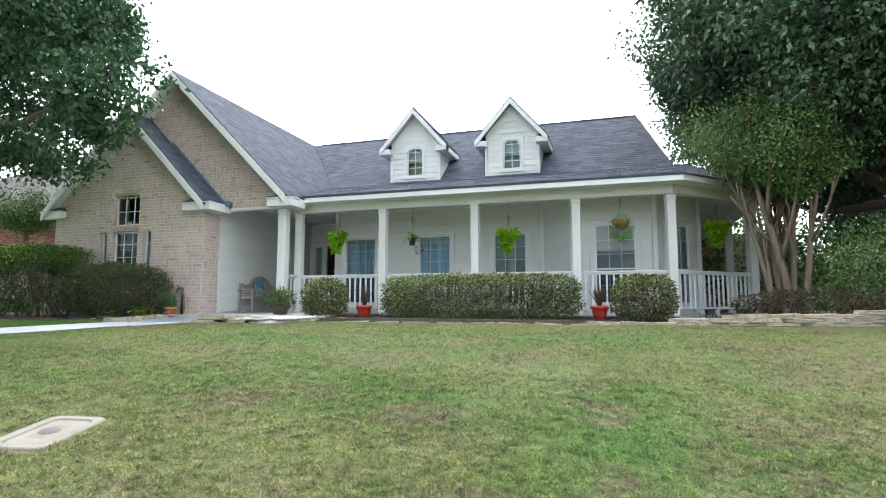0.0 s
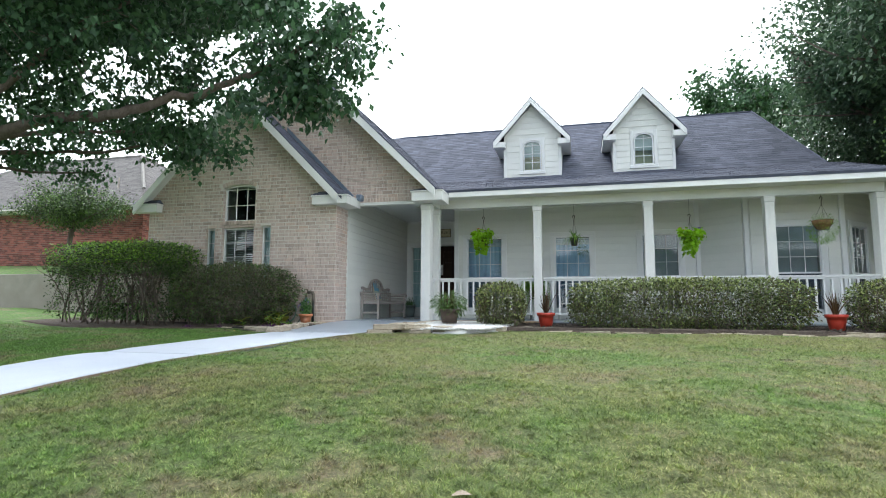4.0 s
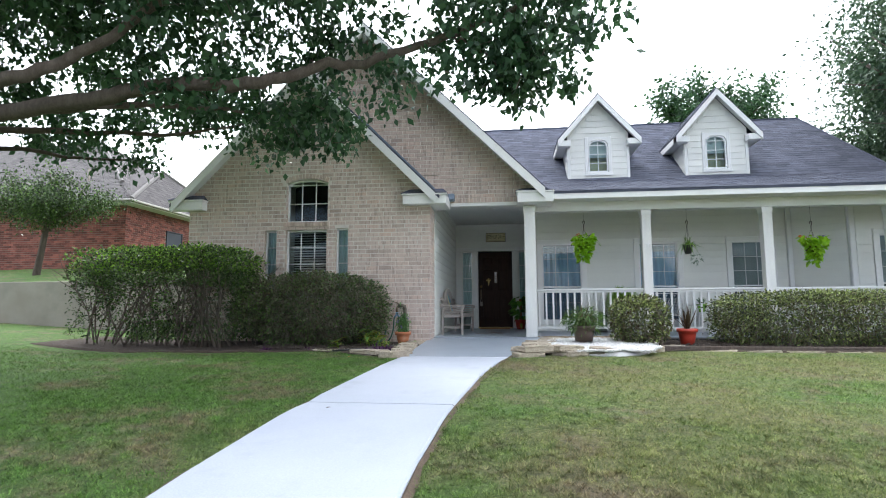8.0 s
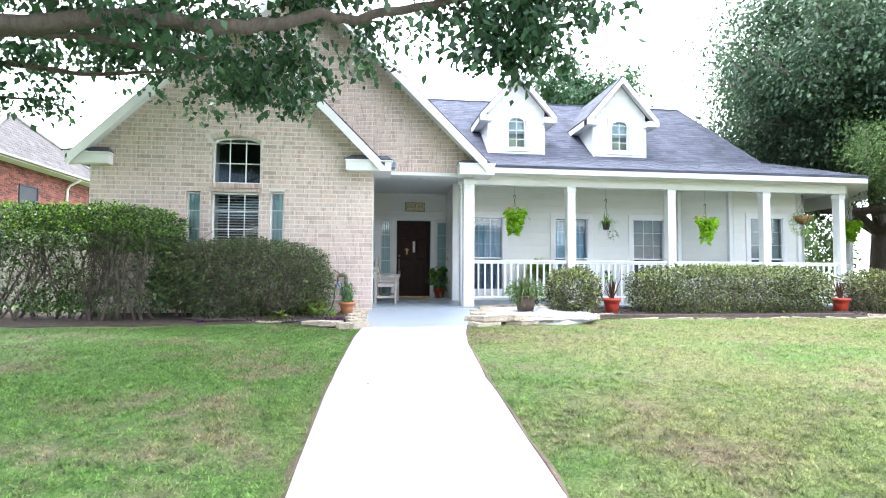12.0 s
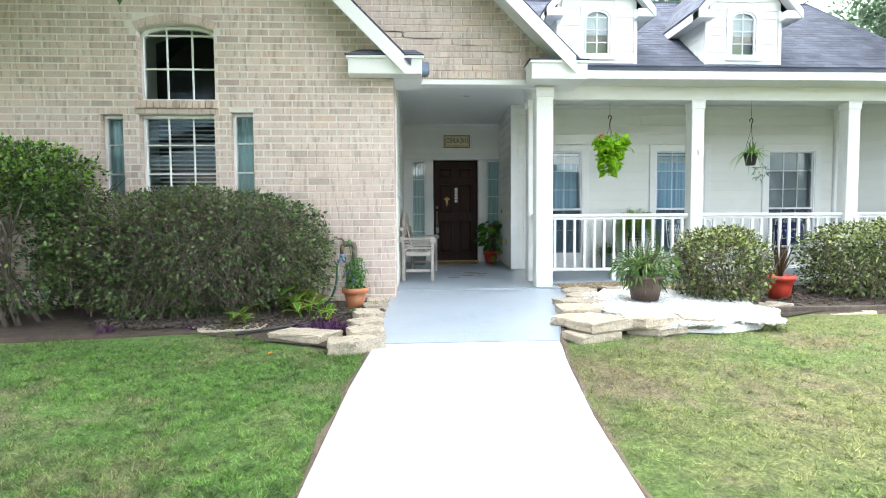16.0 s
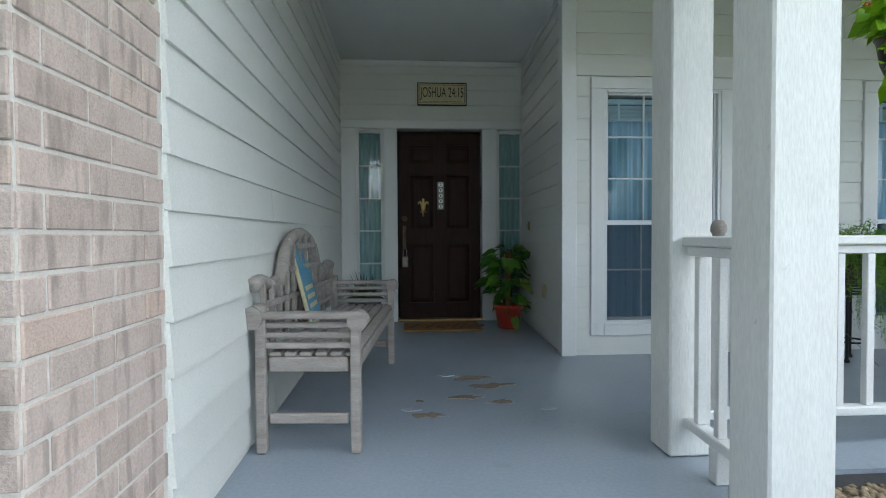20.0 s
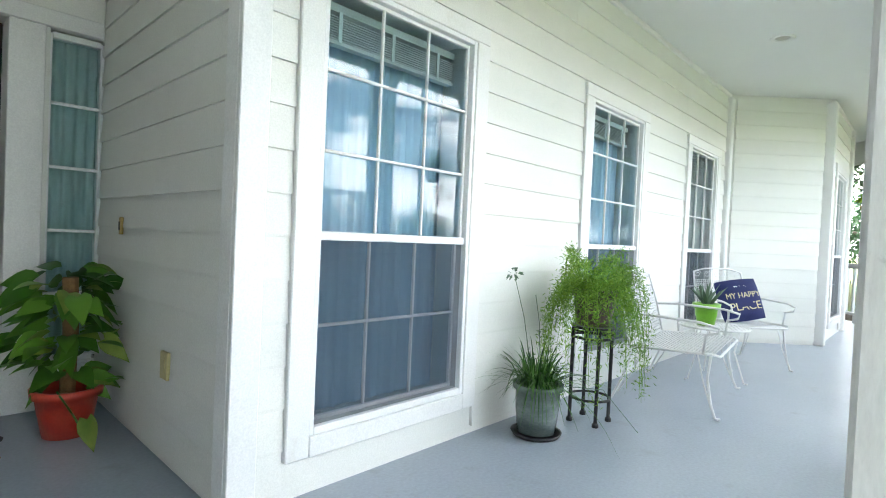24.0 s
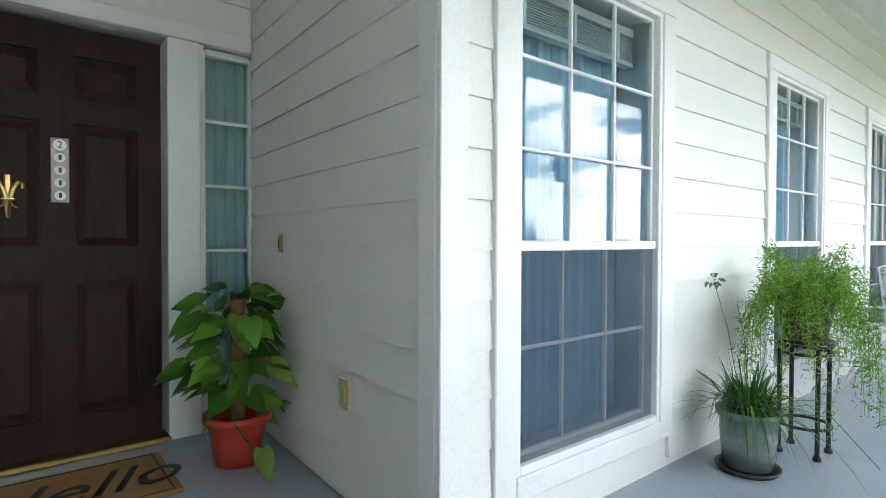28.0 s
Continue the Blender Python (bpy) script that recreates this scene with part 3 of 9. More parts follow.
def chip_patch(x, y, r, seed):
    rs, g, n = random.Random(seed), Geo(), 14
    pts = [(x + r * (0.5 + rs.random()) * math.cos(2 * math.pi * i / n) * 1.6, y + r * (0.5 + rs.random()) * math.sin(2 * math.pi * i / n) * 0.8) for i in range(n)]
    g.prism(pts, "z", -0.002, 0.0035)
    return g


for i, (x, y, r, mt) in enumerate([(0.52, -2.42, 0.065, "chip"), (0.60, -2.63, 0.075, "chip"), (0.42, -2.85, 0.05, "chip"), (0.20, -3.15, 0.05, "chip"), (0.62, -2.95, 0.045, "chip"), (0.72, -2.60, 0.03, "chip"), (0.10, -3.05, 0.03, "concrete"), (0.85, -3.1, 0.03, "concrete"), (0.15, -2.9, 0.02, "chip"), (0.35, -2.35, 0.03, "concrete")]):
    solid("floor_wear", chip_patch(x, y, r, i), M[mt], "flaked patch in the porch floor paint", "paint wear")


def bed(name, poly, lift, label, mat_):
    """A planting bed that follows the ground, with an uneven top."""
    xs, ys = [p[0] for p in poly], [p[1] for p in poly]
    cx, cy, n = sum(xs) / len(xs), sum(ys) / len(ys), len(poly)
    g, rings = Geo(), (1.0, 0.96, 0.8, 0.6, 0.4, 0.2)
    dense = []
    for i in range(n):
        for k in range(6):
            a, b = poly[i], poly[(i + 1) % n]
            dense.append((a[0] + (b[0] - a[0]) * k / 6, a[1] + (b[1] - a[1]) * k / 6))
    m = len(dense)
    for ri, r in enumerate(rings):
        for (x, y) in dense:
            px, py = cx + (x - cx) * r, cy + (y - cy) * r
            z = float(ground(px, py)) + (-0.03 if ri == 0 else lift + 0.02 * noise.noise((px * 3, py * 3, 0)))
            g.v.append((px, py, z))
    for ri in range(len(rings) - 1):
        for i in range(m):
            g.f.append((ri * m + i, ri * m + (i + 1) % m, (ri + 1) * m + (i + 1) % m, (ri + 1) * m + i))
    g.v.append((cx, cy, float(ground(cx, cy)) + lift))
    g.f += [((len(rings) - 1) * m + i, (len(rings) - 1) * m + (i + 1) % m, len(g.v) - 1) for i in range(m)]
    return solid(name, g, mat_, label, "flower bed", smooth=True)


bed("planting_bed", [(-7.6, -4.7), (-7.8, -6.2), (-5.5, -6.75), (-3.4, -6.5), (-1.9, -6.4), (-1.0, -7.0), (-0.76, -6.9), (-0.72, -5.6), (-0.70, -4.65)], 0.02, "dark mulch bed along the brick wall", M["soil"])
bed("planting_bed", [(1.45, -3.9), (1.4, -5.2), (1.05, -6.5), (1.7, -6.7), (3.2, -6.05), (6.0, -6.1), (8.9, -6.0), (10.4, -5.4), (12.6, -4.6), (14.0, -3.0), (13.4, -1.8), (12.25, -1.9), (10.15, -3.9)], 0.02, "dark mulch bed along the porch", M["soil"])

# ==== house shell ====
WALL_TOP = 2.86
BOARD = 0.165


def siding(parent, p0, p1, z0, z1, holes=(), joints=()):
    """Lapped boards on a wall from p0 to p1 seen from its right-hand side; holes are (s0, s1, z0, z1) along it."""
    a, b = Vector((*p0, 0)), Vector((*p1, 0))
    along = (b - a).normalized()
    out = Vector((along.y, -along.x, 0))
    length, rows = (b - a).length, int(math.ceil((z1 - z0) / BOARD))
    for r in range(rows):
        lo, hi = z0 + r * BOARD, min(z0 + (r + 1) * BOARD + 0.004, z1)
        cuts = [(0.0, length)]
        for s0, s1, h0, h1 in holes:
            if lo < h1 - 0.02 and hi > h0 + 0.02:
                cuts = [c for x0, x1 in cuts for c in ((x0, min(x1, s0)), (max(x0, s1), x1)) if c[1] - c[0] > 0.01]
        more = []
        for x0, x1 in cuts:
            js = [j for k, j in enumerate(joints) if x0 + 0.2 < j < x1 - 0.2 and (r + k) % 3 == 0]
            xs = [x0, *js, x1]
            more += [(xs[i] + 0.0015, xs[i + 1] - 0.0015) for i in range(len(xs) - 1)]
        for x0, x1 in more:
            g = Geo()
            vs = [a + along * s + out * o + Vector((0, 0, z)) for s in (x0, x1) for o, z in ((0.0, lo), (0.021, lo), (0.021, lo + 0.012), (0.009, hi), (0.0, hi))]
            g.add(vs, [(0, 1, 2, 3, 4), (9, 8, 7, 6, 5), (1, 6, 7, 2), (2, 7, 8, 3), (3, 8, 9, 4), (0, 5, 6, 1)])
            part("board", g, M["siding"], parent)


def panel_wall(name, p0, p1, thick, z0, z1, label, holes=(), mat_=None):
    """A wall between two plan points, its outer face on the right-hand side of the way, with openings cut through."""
    a, b = Vector((*p0, 0)), Vector((*p1, 0))
    along = (b - a).normalized()
    inn = Vector((-along.y, along.x, 0)) * thick
    length, g = (b - a).length, Geo()
    ss = sorted({0.0, length, *[h[0] for h in holes], *[h[1] for h in holes]})
    for s0, s1 in zip(ss, ss[1:]):
        spans = [(z0, z1)]
        for h0, h1, k0, k1 in holes:
            if h0 - 1e-6 <= s0 and s1 <= h1 + 1e-6:
                spans = [c for q0, q1 in spans for c in ((q0, min(q1, k0)), (max(q0, k1), q1)) if c[1] - c[0] > 1e-4]
        for q0, q1 in spans:
            vs = [a + along * s + o + Vector((0, 0, z)) for z in (q0, q1) for o in (Vector(), inn) for s in (s0, s1)]
            g.add(vs, [(0, 2, 3, 1), (4, 5, 7, 6), (0, 1, 5, 4), (2, 6, 7, 3), (0, 4, 6, 2), (1, 3, 7, 5)])
    return solid(name, g, mat_ or M["siding"], label, "wall")


WY = -1.83
WIN = [(1.65, 2.555), (3.90, 4.755), (5.97, 6.80)]
WZ0, WZ1, WZM = 0.264, 2.065, 1.045
CX, LX, CXF = 1.40, -0.63, 1.32      # the right wall of the recess leans in towards the front
BAY = [(7.22, WY), (8.03, -2.72), (9.86, -2.72), (10.92, -1.58), (10.92, 9.0)]

holes = [(x0 - 0.03 - CXF, x1 + 0.03 - CXF, WZ0 - 0.03, WZ1 + 0.03) for x0, x1 in WIN]
trims = [(x0 - 0.126 - CXF, x1 + 0.126 - CXF, WZ0 - 0.106, WZ1 + 0.112) for x0, x1 in WIN]
w = panel_wall("wall_porch", (CXF, WY), BAY[0], 0.15, 0.0, WALL_TOP, "pale cream lap-siding wall of the porch", holes)
siding(w, (CXF + 0.085, WY), (7.13, WY), 0.043, WALL_TOP - 0.04, [(s0 - 0.085, s1 - 0.085, a, b) for s0, s1, a, b in trims], (2.2, 4.4))
wr = panel_wall("wall_alcove_right", (CX, 0.0), (CXF + 0.0066, WY + 0.15), 0.15, 0.0, WALL_TOP, "pale cream lap-siding wall beside the door recess")
siding(wr, (CX, 0.0), (CXF + 0.004, WY + 0.085), 0.043, WALL_TOP - 0.06)
wl_ = panel_wall("wall_alcove_left", (LX, -4.36), (LX, 0.0), 0.15, 0.0, WALL_TOP, "pale lap-siding wall behind the bench")
siding(wl_, (LX, -4.355), (LX, 0.0), 0.043, WALL_TOP - 0.06, (), (1.25, 2.9))
wd = panel_wall("wall_door", (LX, 0.0), (CX, 0.0), 0.16, 0.0, WALL_TOP, "pale wall round the front door",
                [(0.20, 0.46, 0.25, 2.09), (0.63, 1.57, 0.0, 2.12), (1.755, 2.03 - 0.0, 0.25, 2.12)])
siding(wd, (LX + 0.02, 0.0), (CX - 0.02, 0.0), 2.215, WALL_TOP - 0.06)

b_lab = "pale cream lap-siding wall of the bay"
ang_len = math.dist(BAY[0], BAY[1])
wa = panel_wall("wall_bay_left", BAY[0], BAY[1], 0.15, 0.0, WALL_TOP, b_lab)
siding(wa, (BAY[0][0] + 0.06, BAY[0][1] - 0.064), (BAY[1][0] - 0.05, BAY[1][1] + 0.054), 0.043, WALL_TOP - 0.04)
wb = panel_wall("wall_bay_front", BAY[1], BAY[2], 0.15, 0.0, WALL_TOP, b_lab, [(8.53 - BAY[1][0], 9.46 - BAY[1][0], WZ0 - 0.03, WZ1 + 0.03)])
siding(wb, (BAY[1][0] + 0.08, BAY[1][1]), (BAY[2][0] - 0.08, BAY[2][1]), 0.043, WALL_TOP - 0.04, [(8.53 - BAY[1][0] - 0.19, 9.46 - BAY[1][0] + 0.03, WZ0 - 0.16, WZ1 + 0.14)])
bl = math.dist(BAY[2], BAY[3])
wc = panel_wall("wall_bay_right", BAY[2], BAY[3], 0.15, 0.0, WALL_TOP, b_lab, [(0.37, 1.17, WZ0 - 0.03, WZ1 + 0.03)])
siding(wc, (BAY[2][0] + 0.05, BAY[2][1] + 0.058), (BAY[3][0] - 0.05, BAY[3][1] - 0.058), 0.043, WALL_TOP - 0.04, [(0.37 - 0.076 - 0.11, 1.17 - 0.076 + 0.11, WZ0 - 0.16, WZ1 + 0.14)])
we = panel_wall("wall_east", BAY[3], BAY[4], 0.15, 0.0, WALL_TOP, "side wall of the house with pale siding")
siding(we, (BAY[3][0], BAY[3][1] + 0.08), (BAY[3][0], 6.6), 0.043, WALL_TOP - 0.1)
solid("wall_back", Geo().box(-5.5, 10.6, 9.0, 9.15, -0.1, 4.0), M["siding"], "rear wall of the house", "wall")
solid("wall_west", Geo().box(-5.49, -5.3, -4.48, 9.0, -0.1, 2.7), M["mortar"], "side wall of the house", "wall")
# added floor, unseen and coloured near-black so the rooms look unlit
solid("room_floor", Geo().box(-5.3, 10.6, -4.4, 9.0, -0.12, -0.02), M["room"], "near-black backdrop floor that keeps the rooms dim", "floor")
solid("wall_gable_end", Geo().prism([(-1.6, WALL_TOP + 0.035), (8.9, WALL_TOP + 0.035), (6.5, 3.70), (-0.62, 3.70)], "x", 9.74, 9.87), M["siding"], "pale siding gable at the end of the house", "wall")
# added walls and ceiling in the same near-black, to keep openings dim
solid("wall_inside", Geo().box(-5.3, 10.6, 2.4, 2.5, 0.0, 2.86), M["room"], "near-black backdrop wall that keeps the windows dim", "wall")
solid("wall_wing", Geo().box(-5.3, LX - 0.16, -1.4, -1.3, 0.0, 4.6), M["room"], "near-black backdrop wall that keeps the gable windows dim", "wall")
solid("ceiling_inside", Geo().box(CX + 0.16, 10.6, -1.65, 2.4, 2.88, 2.93), M["room"], "near-black backdrop ceiling that keeps the rooms dim", "ceiling")

porch_end = solid("wall_porch_end", Geo().box(10.95, 15.2, 6.612, 6.8, -0.1, WALL_TOP), M["mortar"], "buff brick wall closing the far end of the side porch", "wall")

# corner boards, baseboards and frieze trim
g = Geo()
g.cbox(CXF - 0.024, CXF + 0.09, WY - 0.026, WY + 0.0, 0.0, WALL_TOP - 0.041, 0.003)
g.cbox(CXF - 0.024, CXF + 0.004, WY + 0.0015, WY + 0.09, 0.0, WALL_TOP - 0.061, 0.003)
solid("trim_corner", g, M["white"], "cream corner board of the porch wall", "trim")
g = Geo()
for (x, y) in (BAY[0], BAY[1], BAY[2], BAY[3]):
    g.cbox(x - 0.055, x + 0.055, y - 0.055, y + 0.055, 0.0, WALL_TOP - 0.041, 0.012)
solid("trim_bay", g, M["white"], "cream corner posts of the bay", "trim")
g = Geo()
g.cbox(CXF - 0.03, 7.2, WY - 0.035, WY - 0.001, WALL_TOP - 0.04, WALL_TOP, 0.006)
g.cbox(LX, CX, -0.03, -0.001, WALL_TOP - 0.06, WALL_TOP, 0.006)
g.cbox(LX, LX + 0.03, -4.36, -0.032, WALL_TOP - 0.06, WALL_TOP, 0.006)
g.cbox(-0.03, 0.0, WY + 0.01, -0.032, WALL_TOP - 0.06, WALL_TOP, 0.006, Matrix.Translation((CX, 0, 0)) @ Matrix.Rotation(-math.atan2(CX - CXF, -WY), 4, "Z"))
g.cbox(BAY[1][0], BAY[2][0], BAY[1][1] - 0.03, BAY[1][1] - 0.001, WALL_TOP - 0.04, WALL_TOP, 0.006)
solid("trim_frieze", g, M["white"], "cream trim where walls meet the porch ceiling", "trim")
# porch ceilings
g = Geo().box(LX - 0.02, 1.45, -4.4, 0.05, WALL_TOP + 0.002, WALL_TOP + 0.03)
g.box(1.45, 10.2, -3.9, WY + 0.1, WALL_TOP + 0.002, WALL_TOP + 0.03)
g.prism([(10.2, -3.9), (12.1, -2.0), (12.1, 6.6), (10.2, 6.6)], "z", WALL_TOP + 0.002, WALL_TOP + 0.03)
solid("ceiling", g, M["ceiling"], "white painted porch ceiling", "ceiling")


def recessed_lamp(x, y):
    t = thing("recessed_light", "white recessed downlight in the porch ceiling, unlit", "ceiling lamp", (x, y, WALL_TOP), "porch downlights")
    part("ring", Geo().lathe([(0.062, -0.002), (0.085, -0.010), (0.095, 0.0), (0.095, 0.002), (0.062, 0.002)], (x, y, WALL_TOP), 28), M["white"], t, smooth=True)
    part("bulb", Geo().lathe([(0.0, -0.004), (0.035, -0.003), (0.06, 0.003)], (x, y, WALL_TOP), 20), M["frost"], t, "frosted lamp", smooth=True)


for x, y in ((0.46, -2.48), (5.64, -2.64), (2.6, -2.85)):
    recessed_lamp(x, y)

# ==== posts, beam, rails ====
BEAM_Z = 2.53
POST_Y0, POST_Y1 = -3.79, -3.61


def porch_post(x0, x1, y0, y1, rz=0.0):
    cx, cy = (x0 + x1) / 2, (y0 + y1) / 2
    t = thing("porch_post", "square white-painted wooden porch post", "post", (cx, cy, 0), "porch posts")
    hx, hy = (x1 - x0) / 2, (y1 - y0) / 2
    part("shaft", Geo().cbox(-hx, hx, -hy, hy, 0.004, BEAM_Z - 0.002, 0.008), M["post"], t).matrix_parent_inverse = Matrix()
    g = Geo().cbox(-hx - 0.010, hx + 0.010, -hy - 0.010, hy + 0.010, BEAM_Z - 0.115, BEAM_Z - 0.004, 0.006)
    g.cbox(-hx - 0.016, hx + 0.016, -hy - 0.016, hy + 0.016, BEAM_Z - 0.03, BEAM_Z - 0.003, 0.004)
    part("cap", g, M["white"], t).matrix_parent_inverse = Matrix()
    t.rotation_euler = (0, 0, radians(rz))
    return t


POSTS = [(3.52, 3.70), (5.82, 6.00), (8.10, 8.28)]
for x0, x1 in POSTS:
    porch_post(x0, x1, POST_Y0, POST_Y1)
porch_post(1.19, 1.375, -3.785, -3.60)
porch_post(1.15, 1.365, -4.47, -4.265)
porch_post(10.02, 10.20, -3.74, -3.56, 12)
porch_post(11.88, 12.06, -2.03, -1.85, 22)
porch_post(11.88, 12.06, 0.42, 0.60, 0)


def railing(p0, p1, kind_label="white wooden porch railing"):
    a, b = Vector((*p0, 0)), Vector((*p1, 0))
    d = b - a
    m = Matrix.Translation(a) @ Matrix.Rotation(math.atan2(d.y, d.x), 4, "Z")
    L = d.length
    t = thing("porch_railing", kind_label, "railing", tuple((a + b) / 2), "porch railings")
    part("top_rail", Geo().cbox(0, L, -0.045, 0.045, 0.905, 0.945, 0.006, m), M["white"], t)
    part("under_rail", Geo().cbox(0, L, -0.02, 0.02, 0.865, 0.903, 0.004, m), M["white"], t)
    part("bottom_rail", Geo().cbox(0, L, -0.032, 0.032, 0.135, 0.175, 0.005, m), M["white"], t)
    n = max(2, int(round(L / 0.142)))
    for i in range(n):
        s = (i + 0.5) * L / n
        part("baluster", Geo().cbox(s - 0.018, s + 0.018, -0.018, 0.018, 0.176, 0.864, 0.003, m), M["white"], t)
    part("foot_block", Geo().cbox(L / 2 - 0.03, L / 2 + 0.03, -0.03, 0.03, 0.003, 0.134, 0.004, m), M["white"], t)
    return t


RY = -3.70
railing((1.38, -3.69), (3.515, RY))
railing((3.705, RY), (5.815, RY))
railing((6.005, RY), (8.095, RY))
railing((8.285, RY), (10.03, RY + 0.03))
railing((10.20, -3.58), (11.91, -2.02))
railing((1.26, -4.255), (1.28, -3.79), "short white railing between the paired posts")
solid("rail_knob", Geo().lathe([(0.0, 0.0), (0.02, 0.003), (0.03, 0.02), (0.028, 0.042), (0.018, 0.06), (0.0, 0.064)], (1.27, -4.0, 0.946), 18), M["teak"], "rounded wooden knob resting on the short railing", "ornament", "thing", smooth=True)

# beams
g = Geo()
g.cbox(1.40, 10.16, -3.80, -3.62, BEAM_Z, WALL_TOP, 0.006)
solid("beam_front", g, M["soffit"], "white boxed beam along the porch front", "beam")
g = Geo()
for p, q in (((10.16, -3.71), (11.97, -1.94)), ((11.97, -1.94), (11.97, 6.6))):
    d = Vector((*q, 0)) - Vector((*p, 0))
    m = Matrix.Translation((*p, 0)) @ Matrix.Rotation(math.atan2(d.y, d.x), 4, "Z")
    g.cbox(0.01, d.length, -0.09, 0.09, BEAM_Z, WALL_TOP, 0.006, m)
solid("beam_side", g, M["soffit"], "white boxed beam along the porch end", "beam")
g = Geo()
g.cbox(1.16, 1.40, -4.42, -3.62, BEAM_Z + 0.0, WALL_TOP, 0.006)
solid("beam_return", g, M["soffit"], "short white beam over the paired posts", "beam")

# fascia, soffit and gutter board of the porch roof
EAVE = [(1.72, -4.20), (10.32, -4.20), (12.50, -2.02), (12.50, 7.0)]
g, s = Geo(), Geo()
for p, q in zip(EAVE, EAVE[1:]):
    d = Vector((*q, 0)) - Vector((*p, 0))
    m = Matrix.Translation((*p, 0)) @ Matrix.Rotation(math.atan2(d.y, d.x), 4, "Z")
    g.cbox(-0.01, d.length + 0.005, -0.02, 0.02, 2.71, 2.862, 0.004, m)
solid("fascia", g, M["white"], "white fascia board of the porch roof", "fascia")
sof = [(1.40, -3.802), (1.40, -4.18), (10.31, -4.18), (12.48, -2.01), (12.48, 7.0), (12.06, 7.0), (12.06, -1.90), (10.18, -3.802)]
solid("soffit", Geo().prism(sof, "z", 2.716, 2.736), M["soffit"], "white soffit under the porch eave", "soffit")

# ==== gables ====
BY = -4.97            # brick face of the front gable
GY = -4.42            # brick face of the tall gable behind
SA, SZ = -3.10, 5.33  # ridge of the small gable
TA, TZ = -2.02, 6.36  # ridge of the tall gable
SLOPE_S, SLOPE_T = 1.0, 0.985


def small_roof(x):
    return SZ - SLOPE_S * abs(x - SA)


def tall_roof(x):
    return TZ - SLOPE_T * abs(x - TA)


AWX0, AWX1 = -3.483, -2.635
B_HOLES = [(-3.915, -3.66, 0.76, 2.085), (-3.483, -2.65, 0.76, 2.085), (-2.477, -2.220, 0.76, 2.11), (-3.483, -2.635, 2.24, 3.01)]
ARCH_C, ARCH_R = ((AWX0 + AWX1) / 2, 2.045), 1.055


def arch_z(x):
    d = ARCH_R ** 2 - (x - ARCH_C[0]) ** 2
    return ARCH_C[1] + math.sqrt(max(d, 0))


def brick_core():
    g = Geo()
    xs = sorted({-5.5, LX, SA, *[h[0] for h in B_HOLES], *[h[1] for h in B_HOLES]})
    for x0, x1 in zip(xs, xs[1:]):
        spans = [(-0.2, min(2.7, 9))]
        for h0, h1, k0, k1 in B_HOLES:
            if h0 - 1e-6 <= x0 and x1 <= h1 + 1e-6:
                k1 = min(k1, 2.7)
                spans = [c for q0, q1 in spans for c in ((q0, min(q1, k0)), (max(q0, k1), q1)) if c[1] - c[0] > 1e-4]
        for q0, q1 in spans:
            g.box(x0, x1, BY + 0.004, -4.50, q0, q1)
    tri_l = [(-5.5, 2.7), (AWX0, 2.7), (AWX0, small_roof(AWX0) - 0.1), (-5.5, small_roof(-5.5) - 0.1)]
    tri_r = [(AWX1, 2.7), (LX, 2.7), (LX, small_roof(LX) - 0.1), (AWX1, small_roof(AWX1) - 0.1)]
    for poly in (tri_l, tri_r):
        g.prism(poly, "y", -4.50, BY + 0.004)
    n = 10
    ax = [AWX0 + (AWX1 - AWX0) * i / n for i in range(n + 1)]
    for x0, x1 in zip(ax, ax[1:]):
        g.prism([(x0, arch_z(x0)), (x1, arch_z(x1)), (x1, small_roof(x1) - 0.1), (x0, small_roof(x0) - 0.1)], "y", -4.50, BY + 0.004)
    g.box(LX - 0.2, LX - 0.002, -4.50, -4.362, -0.2, 2.5)
    return solid("wall_brick", g, M["mortar"], "buff brick gable wall with pale mortar joints", "wall")


core = brick_core()


def tall_core():
    g = Geo()
    g.prism([(-1.4, 2.64), (1.36, 2.64), (1.36, 2.9), (TA, TZ - 0.12), (-4.6, tall_roof(-4.6) - 0.12), (-4.6, 3.9)], "y", GY + 0.010, GY + 0.2)
    return solid("wall_gable", g, M["mortar"], "tall buff brick gable above the porch entrance", "wall")


core2 = tall_core()
solid("lintel", Geo().cbox(LX, 1.18, GY + 0.012, GY + 0.21, 2.575, 2.64, 0.004), M["white"], "white lintel board over the entrance", "trim")
solid("soffit_entry", Geo().box(LX, 1.16, GY + 0.21, -4.395, 2.60, WALL_TOP), M["soffit"], "boxed inner face of the entrance header", "trim")


